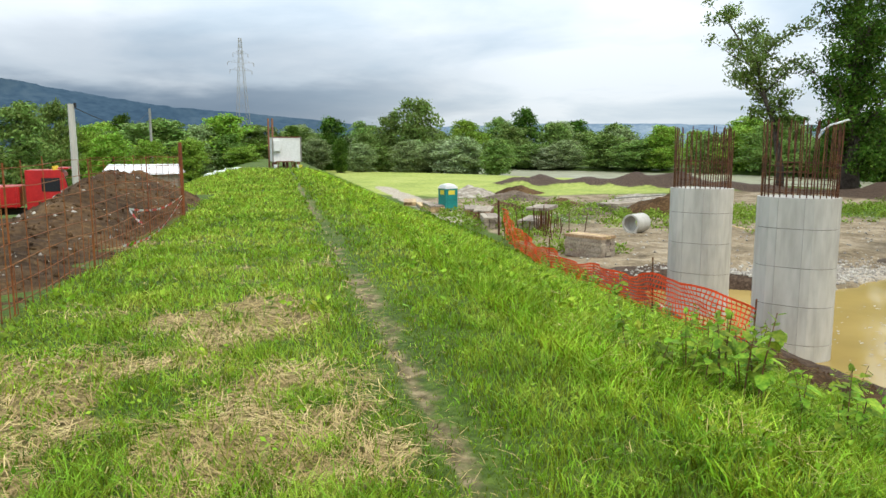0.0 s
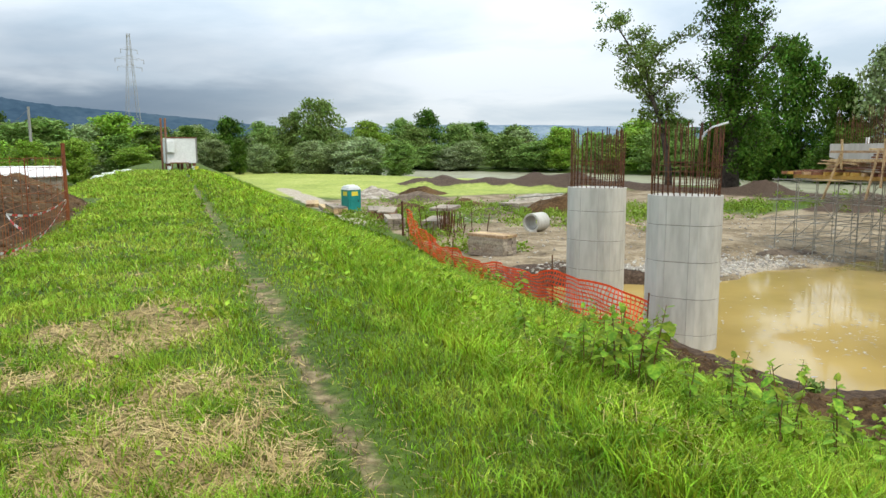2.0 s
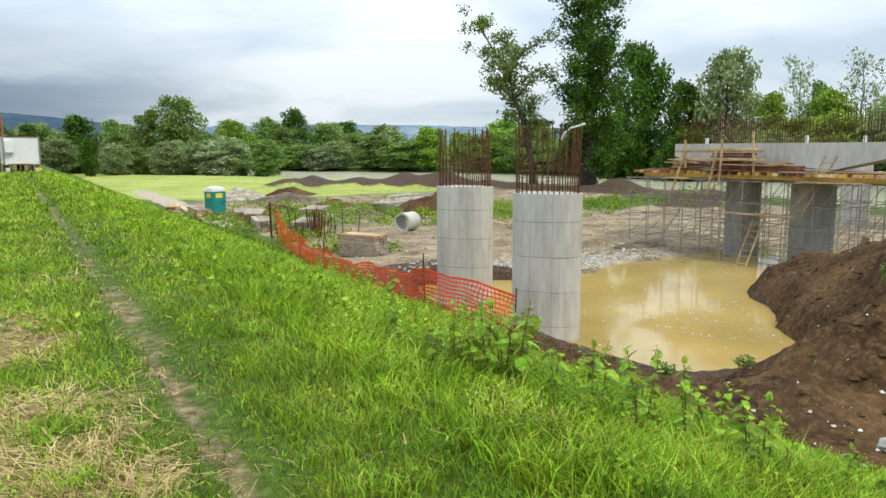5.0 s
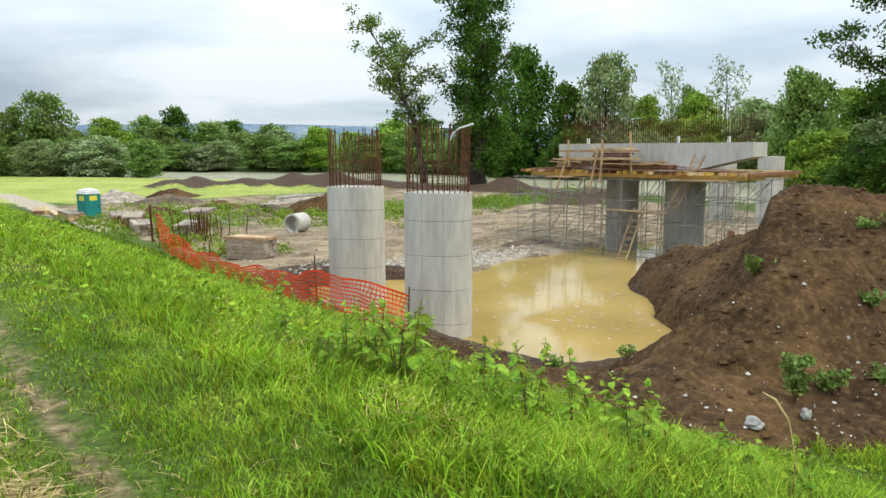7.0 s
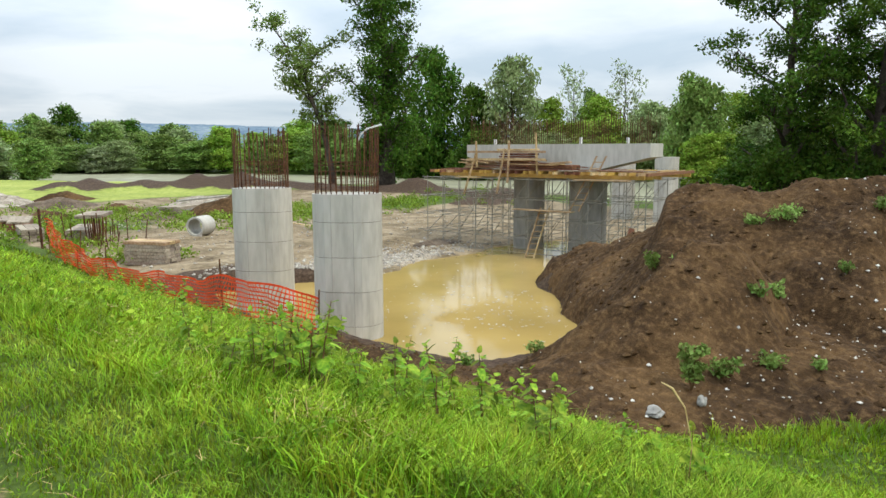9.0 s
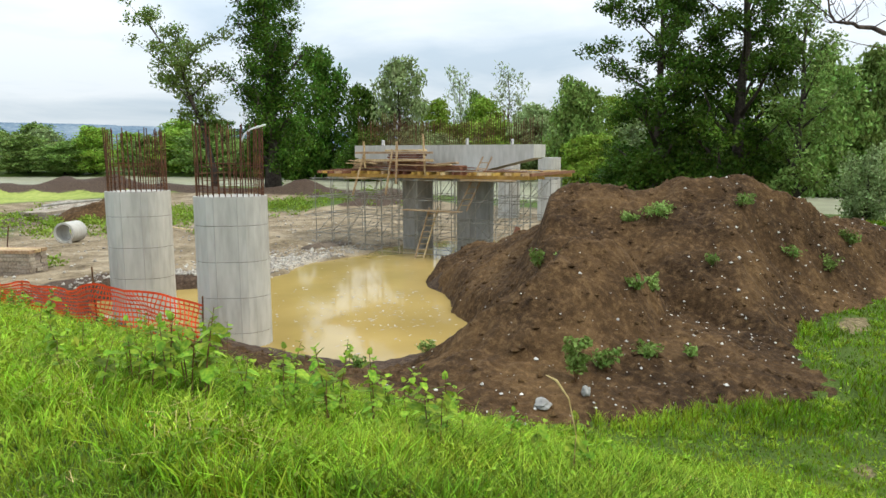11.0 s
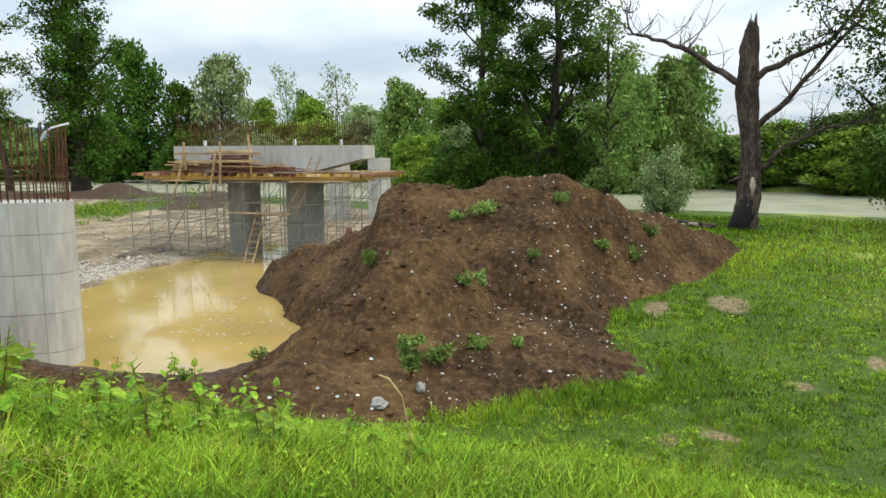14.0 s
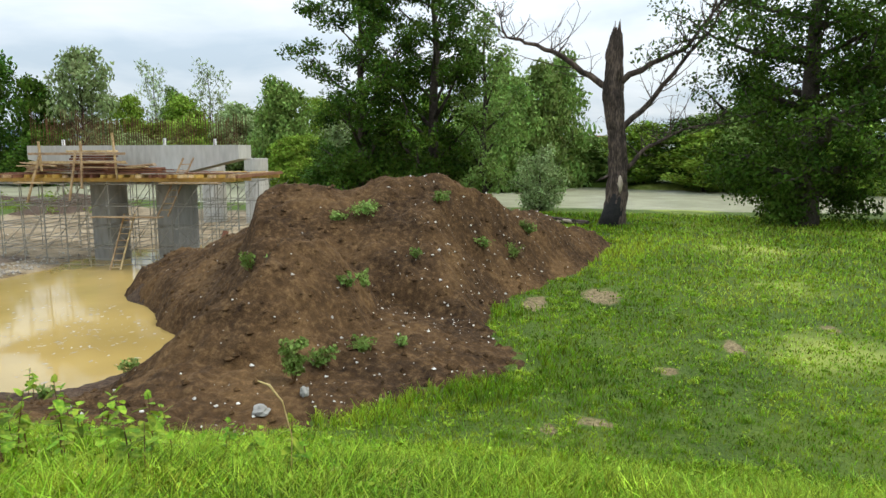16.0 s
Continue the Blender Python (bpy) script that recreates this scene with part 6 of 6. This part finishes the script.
house(pose(118.0, 235.0, -3.0, 0, 0, -20), 12, 9, 5.5, "red-roofed house among riverside trees")
house(pose(190.0, 2.0, -2.0, 0, 0, 80), 16, 7, 5.0, "white house with a red roof beyond the river")
house(pose(192.0, 30.0, -2.0, 0, 0, 80), 14, 7, 5.5, "white house with a red roof beyond the river")
house(pose(186.0, -24.0, -2.0, 0, 0, 85), 18, 7, 5.2, "long white house beyond the river")
house(pose(150.0, 42.0, -2.5, 0, 0, 70), 9, 8, 4.0, "small house with a red roof by the far bank")

# ---- grass and weeds ----
def blades(name, label, x, y, z, height, width, material, seed, bend=0.5):
    """Grass: one bent tapering blade of three triangles at every place."""
    r = np.random.RandomState(seed)
    n = len(x)
    a = r.rand(n) * 2 * np.pi
    face = np.stack([np.cos(a), np.sin(a), a * 0], 1) * (width / 2)[:, None]
    b = r.rand(n) * 2 * np.pi
    tip = np.stack([np.cos(b), np.sin(b), b * 0], 1) * (height * bend * (0.25 + 0.9 * r.rand(n)))[:, None]
    root = np.stack([x, y, z - 0.01], 1)
    up = np.zeros((n, 3))
    up[:, 2] = height
    mid = root + up * 0.55 + tip * 0.3
    top = root + up * (1.0 - 0.25 * bend * r.rand(n))[:, None] + tip
    v = np.stack([root - face, root + face, mid + face * 0.8, mid - face * 0.8, top], 1).reshape(-1, 3)
    k = (np.arange(n) * 5)[:, None]
    f = np.concatenate([k + np.array([0, 1, 2]), k + np.array([0, 2, 3]), k + np.array([3, 2, 4])])
    return tagged(new(name, np_mesh(name, v, f, material)), label, "grass", kind="stuff")


r = np.random.RandomState(31)


def polar(n, near, far, power, a0=27.0, a1=-116.0):
    """Places in a fan round the dyke's viewpoint, thinning out with distance."""
    u = r.rand(n)
    e = 2.0 - power
    d = (near ** e + u * (far ** e - near ** e)) ** (1 / e)
    a = np.radians(a1 + (a0 - a1) * r.rand(n))
    return -np.sin(a) * d, np.cos(a) * d, d


x, y, d = polar(520000, 1.9, 60.0, 1.65)
path_x = 0.95 + 0.15 * fbm(y * 0, y, 4, 7)
on_path = np.exp(-((x - path_x) / (0.13 + 0.10 * (fbm(x * 0, y, 1.1, 19) > 0.1))) ** 2)
on_path = on_path * np.where(d < 9, 0.85, 1.0)
keep = ((x > -3.0) | ((x > -13) & (y > 27))) & (r.rand(len(x)) > on_path * (0.95 + 0.5 * fbm(x, y, 0.7, 18))) & ~((x < -2.6 + 0.037 * (np.clip(y, 0, 19) - 7.7)) & (y > 4) & (y < 27))
keep &= ~((x > 12.2) & (y > 13.0 - 0.3 * (x - 12)) & (x < 70) & (y > 6)) 
keep &= polygon_distance(x, y, POND) < -1.3
keep &= (mound_height(x, y) < -0.02)
near_bank = np.interp(y, BANK_Y, NEAR_X)
keep &= x < near_bank - 2
keep &= r.rand(len(x)) < 1 - 0.65 * smooth(fbm(x, y, 0.9, 88), 0.12, 0.4) * (x > 1.4)
keep &= r.rand(len(x)) > 0.95 * smooth(bare_patch(x, y), 0.2, 0.6)
keep &= r.rand(len(x)) > 0.3 * worn(x, y)
x, y, d = x[keep], y[keep], d[keep]
clump = np.clip(0.5 + 0.85 * fbm(x, y, 0.55, 95), 0.05, 1.2)
broad = 0.5 + 0.5 * fbm(x, y, 3.2, 96)
straw_zone = straw_mats(x, y)
fringe = (1 - smooth(-polygon_distance(x, y, MOUND_FOOT), 0.2, 3.2)) * (x > 12) * smooth(fbm(x, y, 1.6, 37), -0.15, 0.3)
crest, slope = x < CREST_R - 0.3, (x >= CREST_R - 0.3) & (x < TOE)
height = np.where(crest, 0.05 + 0.09 * clump, np.where(slope, 0.10 + 0.22 * clump * broad + 0.06 * broad, (0.055 + 0.13 * clump * broad) * (1 - 0.55 * worn(x, y)) + 0.20 * fringe))
height = height * np.where(crest, 1 - 0.55 * np.exp(-((x - 1.0) / 0.45) ** 2), 1)
height = height * (0.55 + 0.75 * r.rand(len(x)))
width = np.maximum(np.where(crest, 0.0065, 0.0095), 0.00125 * d) * (0.8 + 0.6 * r.rand(len(x)))
height = np.maximum(height, 0.0045 * d * (0.5 + r.rand(len(x))))
z = land(x, y)
thin = r.rand(len(x)) < 1 - 0.88 * straw_zone
lower = slope & (r.rand(len(x)) < 0.75 * smooth(5.0 - y, 0, 4.5))
trampled = crest & thin & (r.rand(len(x)) < 0.85 * np.exp(-((x - 1.05) / 0.5) ** 2))
sel = slope & ~lower
blades("tall_grass", "lush tall grass on the dyke's slope", x[sel], y[sel], z[sel], height[sel], width[sel], M["grass"], 42, 1.0)
sel = crest & thin & ~trampled
blades("mown_grass", "short mown grass on the dyke's crest", x[sel], y[sel], z[sel], height[sel], width[sel], M["mown"], 41, 1.1)
pale = r.rand(len(x)) < worn(x, y) * 0.85
sel = ~crest & ~slope & pale
blades("worn_grass", "short pale trodden grass on the meadow", x[sel], y[sel], z[sel], height[sel], width[sel], M["mown"], 46, 1.0)
sel = (~crest & ~slope & ~pale) | lower | trampled
blades("meadow_grass", "short bright meadow grass below the dyke", x[sel], y[sel], z[sel], height[sel], width[sel], M["meadow"], 43, 0.7)

# taller tufts
tx, ty, td = polar(2600, 2.2, 34.0, 1.5)
ok = (tx > -2.4) & (polygon_distance(tx, ty, POND) < -1.5) & ~((tx > 12.2) & (ty > 13)) & (np.abs(tx - 0.95) > 0.4) & (mound_height(tx, ty) < -0.05)
tx, ty = tx[ok], ty[ok]
ex = np.repeat(tx, 34) + r.normal(0, 0.07, len(tx) * 34)
ey = np.repeat(ty, 34) + r.normal(0, 0.07, len(tx) * 34)
eh = np.repeat(np.where(tx < 2, 0.12, np.where(tx < 11, 0.25, 0.15)) * (0.6 + 0.7 * r.rand(len(tx))), 34) * (0.6 + 0.6 * r.rand(len(ex)))
blades("grass_tufts", "taller tufts of grass on the dyke", ex, ey, land(ex, ey), eh, np.maximum(0.008, 0.0012 * np.hypot(ex, ey)), M["turf_weed"], 44, 1.1)

# broad-leaved weeds in the turf
wx, wy, wd = polar(3600, 2.0, 30.0, 1.45)
ok = (wx > -2.3) & (polygon_distance(wx, wy, POND) < -1.5) & ~((wx > 12) & (wy > 13)) & (np.abs(wx - 0.95) > 0.3) & (mound_height(wx, wy) < -0.05)
ok &= r.rand(len(wx)) < 0.25 + 0.9 * smooth(fbm(wx, wy, 1.4, 38), -0.1, 0.3)
wx, wy, wd = wx[ok], wy[ok], wd[ok]
for nm, sel, high, leaf, many in (("broadleaf_weeds", wd < 7, 0.045, 0.019, 9000), ("meadow_weeds", wd >= 7, 0.06, 0.04, 12000)):
    lifted = np.where(wx[sel] < 1.9, 0.5, 1.0) * high + np.where((wx[sel] > 2.2) & (wx[sel] < 11), 0.06, 0.0)
    tagged(new(nm, leaf_cloud(nm, np.stack([wx[sel], wy[sel], land(wx[sel], wy[sel]) + lifted], 1), 0.13 if high < 0.06 else 0.22, many, leaf, M["turf_weed"], 45)), "low broad-leaved weeds in the grass", "weeds", kind="stuff")

# dry mown stalks
sx, sy, sd = polar(130000, 2.0, 22.0, 1.8)
zone = straw_mats(sx, sy) + 0.05 * (sx < 0.9) + 0.12 * np.exp(-((sx - 0.95) / 0.3) ** 2) + 0.05 * (fbm(sx, sy, 0.9, 98) > 0.3) + 0.40 * smooth(fbm(sx, sy, 1.1, 99), 0.3, 0.5) * (sx > 1.6)
ok = (r.rand(len(sx)) < zone * np.where(sx < 0.9, 0.95, 0.6)) & (sx > -2.4) & (sx < 8) & (sy > -3)
sx, sy, sd = sx[ok], sy[ok], sd[ok]
n = len(sx)
a = fbm(sx, sy, 0.6, 39) * 5 + r.normal(0, 0.55, n)
ln = 0.04 + np.where(straw_mats(sx, sy) > 0.2, 0.20, 0.10) * r.rand(n) ** 1.5
w = np.where(sx < 0.9, np.maximum(0.0016, 0.00052 * sd), np.maximum(0.0014, 0.00042 * sd))
dx, dy = np.cos(a), np.sin(a)
z0 = land(sx, sy) + 0.012 + (0.035 + 0.13 * (sx > 1.6)) * r.rand(n)
tilt = r.normal(0, 0.18, n)
p0 = np.stack([sx - dx * ln / 2, sy - dy * ln / 2, z0 - tilt * ln / 2], 1)
p1 = np.stack([sx + dx * ln / 2, sy + dy * ln / 2, z0 + tilt * ln / 2], 1)
off = np.stack([-dy * w, dx * w, w * 0], 1)
tagged(new("straw", np_mesh("straw", np.stack([p0 - off, p0 + off, p1 + off, p1 - off], 1).reshape(-1, 3), np.arange(n * 4).reshape(-1, 4), M["straw"])), "dry mown stalks lying on the dyke", "straw", kind="stuff")


# knotweed
def leaf_mesh():
    rows = [(0.0, 0.0), (0.12, 0.36), (0.4, 0.34), (0.7, 0.30), (1.0, 0.0)]
    v, f = [], []
    for t, w in rows:
        sag = -0.16 * t * t
        v += [(t, -w * 0.85, sag + 0.10 * w), (t, 0, sag), (t, w * 0.85, sag + 0.10 * w)]
    for i in range(4):
        k = i * 3
        f += [(k, k + 3, k + 4, k + 1), (k + 1, k + 4, k + 5, k + 2)]
    return Shape().add(v, f).mesh("leaf", M["weed_leaf"], True)


LEAF = leaf_mesh()


def knotweed(at, height, leaves, seed, label="young knotweed with broad green leaves in the grass"):
    rnd = random.Random(seed)
    ob = thing("knotweed_plant", label, "weed", "knotweed plants", at)
    for s in range(1 + leaves // 12):
        ox, oy = (0, 0) if s == 0 else (rnd.uniform(-0.12, 0.12), rnd.uniform(-0.12, 0.12))
        h = height * (1 if s == 0 else rnd.uniform(0.6, 0.9))
        bx, by = rnd.uniform(-0.1, 0.1), rnd.uniform(-0.1, 0.1)
        pts = [Vector((ox, oy, -0.03)), Vector((ox + bx * 0.4, oy + by * 0.4, h * 0.5)), Vector((ox + bx, oy + by, h))]
        part("stem", Shape().tube(pts, [0.0065, 0.005, 0.0025], 5), M["weed_stem"], ob)
        m = leaves if s == 0 else leaves // 2
        for i in range(m):
            t = 0.32 + 0.68 * (i + 0.5) / m
            p = pts[0].lerp(pts[1], t * 2) if t < 0.5 else pts[1].lerp(pts[2], t * 2 - 1)
            size = (0.118 if t < 0.85 else 0.075) * rnd.uniform(0.65, 1.2)
            lf = part("leaf", LEAF, None, ob)
            lf.matrix_basis = pose(p.x, p.y, p.z, rnd.uniform(-25, 25), rnd.uniform(-25, 35) - (30 if t > 0.92 else 0), i * 137 + rnd.uniform(-30, 30)) @ Matrix.Diagonal((size, size, size, 1))
    return ob


models = [knotweed(pose(3.45, 4.60, -0.3), 0.62, 14, 1), knotweed(pose(3.95, 4.25, -0.5), 0.50, 10, 2), knotweed(pose(4.00, 2.82, -0.52), 0.44, 9, 3), knotweed(pose(4.75, 5.10, -0.8), 0.58, 13, 4)]
for ob in models:
    p = ob.matrix_basis.translation
    ob.matrix_basis = pose(p.x, p.y, float(land(p.x, p.y)))
rnd = random.Random(51)
for x, y in ((2.60, 4.55), (3.40, 5.45), (2.75, 4.75), (5.60, 6.10), (5.10, 4.90), (3.75, 3.95), (5.50, 4.30), (3.70, 3.50), (4.35, 3.10), (3.20, 4.95), (5.20, 4.20), (3.80, 2.70), (4.55, 3.80), (4.45, 1.95), (4.9, 3.3), (5.3, 3.6), (5.9, 4.0), (4.2, 3.9), (4.6, 4.4), (6.0, 4.9), (4.4, 5.9), (5.0, 6.6), (3.9, 5.6), (5.6, 7.2), (6.4, 4.4), (6.8, 5.2), (5.8, 3.2), (6.6, 3.6), (5.2, 2.6), (3.3, 3.6), (4.3, 4.7), (6.2, 6.0), (2.9, 5.6), (3.6, 6.6), (4.8, 7.6), (5.4, 8.6), (6.4, 9.6), (4.2, 8.4)):
    z = float(land(x, y))
    ob = copy_thing(models[rnd.randrange(4)], pose(x, y, z, 0, 0, rnd.uniform(0, 360)) @ Matrix.Diagonal((1, 1, 1, 1)))
    s = rnd.uniform(0.5, 1.1)
    ob.scale = (s, s, s)
for x, y, s in ((3.3, 4.4, 1.25), (3.15, 4.6, 1.0), (3.45, 4.55, 1.1), (3.2, 4.85, 0.9), (3.5, 4.2, 0.9), (2.75, 4.7, 0.75), (2.6, 4.95, 0.6), (3.65, 3.9, 0.6), (3.75, 3.7, 0.65), (3.8, 3.45, 0.7), (3.95, 3.3, 0.7), (3.9, 2.95, 0.85), (4.05, 2.75, 0.6), (3.4, 4.95, 1.15), (3.6, 4.75, 1.0), (3.8, 4.5, 0.85), (4.0, 4.2, 0.75), (3.55, 5.2, 1.1), (3.3, 5.3, 0.9)):
    ob = copy_thing(models[rnd.randrange(4)], pose(x, y, float(land(x, y)), 0, 0, rnd.uniform(0, 360)))
    ob.scale = (s, s, s)
# a denser thicket of the same weed in front of the net
for k in range(44):
    t = rnd.random()
    y = 13.4 + 13.0 * t ** 1.4
    x = float(np.interp(y, [13, 15, 18, 22, 27], [9.9, 9.6, 9.2, 9.7, 10.4])) + rnd.uniform(-0.9, 0.35)
    ob = copy_thing(models[rnd.randrange(4)], pose(x, y, float(land(x, y)), 0, 0, rnd.uniform(0, 360)))
    s = rnd.uniform(0.7, 1.25)
    ob.scale = (s, s, s)
for x, y in ((12.9, 11.6), (13.2, 12.0), (9.4, 11.8), (8.9, 9.4), (10.9, 14.4), (11.5, 14.7)):
    ob = copy_thing(models[rnd.randrange(4)], pose(x, y, float(top_of(x, y)), 0, 0, rnd.uniform(0, 360)))
    ob.scale = (1.6, 1.6, 1.6)


# green weeds on the soil heap
def shrublet(x, y, radius, height, leaves, seed, label):
    rr = np.random.RandomState(seed)
    ob = thing("weed_clump", label, "weed", "weeds on the soil heap", pose(x, y, float(top_of(x, y)) - 0.03))
    ends = []
    for k in range(7):
        a, q = rr.rand() * 6.28, rr.rand() ** 0.5 * radius * 0.7
        e = Vector((q * math.cos(a), q * math.sin(a), height * (0.5 + 0.5 * rr.rand())))
        part("stem", Shape().tube([(0, 0, 0), e * 0.6 + Vector((0, 0, 0.05)), e], [0.012, 0.008, 0.004], 4), M["weed_stem"], ob)
        ends += [e, e * 0.6]
    part("foliage", leaf_cloud("foliage", ends, radius * 0.42, int(leaves * 1.6), 0.06, M["leaf_mid"], seed), None, ob)
    return ob


for i, (x, y, q, h, n) in enumerate(((13.6, 5.9, 0.36, 1.05, 420), (14.5, 5.6, 0.35, 0.5, 160), (16.6, 9.6, 0.6, 0.5, 300), (17.6, 10.3, 0.4, 0.4, 140), (19.8, 9.9, 0.4, 0.6, 150), (18.9, 6.0, 0.35, 0.5, 120), (17.4, 6.0, 0.3, 0.4, 90), (23.0, 7.3, 0.7, 0.35, 260), (22.6, 8.1, 0.4, 0.3, 110), (24.6, 5.0, 0.4, 0.45, 120), (20.6, 8.9, 0.3, 0.3, 80), (16.2, 4.2, 0.3, 0.25, 70), (15.6, 5.0, 0.5, 0.25, 130), (21.5, 5.2, 0.3, 0.3, 70), (18.3, 8.4, 0.25, 0.3, 60), (25.4, 3.6, 0.4, 0.4, 110), (26.8, 2.6, 0.5, 0.4, 130), (29.0, 2.2, 0.5, 0.5, 150), (13.2, 11.6, 0.3, 0.35, 90), (15.2, 10.9, 0.4, 0.3, 110))):
    shrublet(x, y, q, h, n, 300 + i, "green weeds growing on the soil heap")
# a single pale grass stalk in flower
z = float(land(4.3, 1.9))
solid("grass_stalk", Shape().tube([(4.3, 1.9, z), (4.32, 1.88, z + 0.35), (4.3, 1.93, z + 0.6), (4.26, 2.0, z + 0.72), (4.22, 2.06, z + 0.76)], [0.003, 0.003, 0.005, 0.009, 0.003], 5), M["straw"], "pale flowering grass stalk on the slope", "grass stalk")
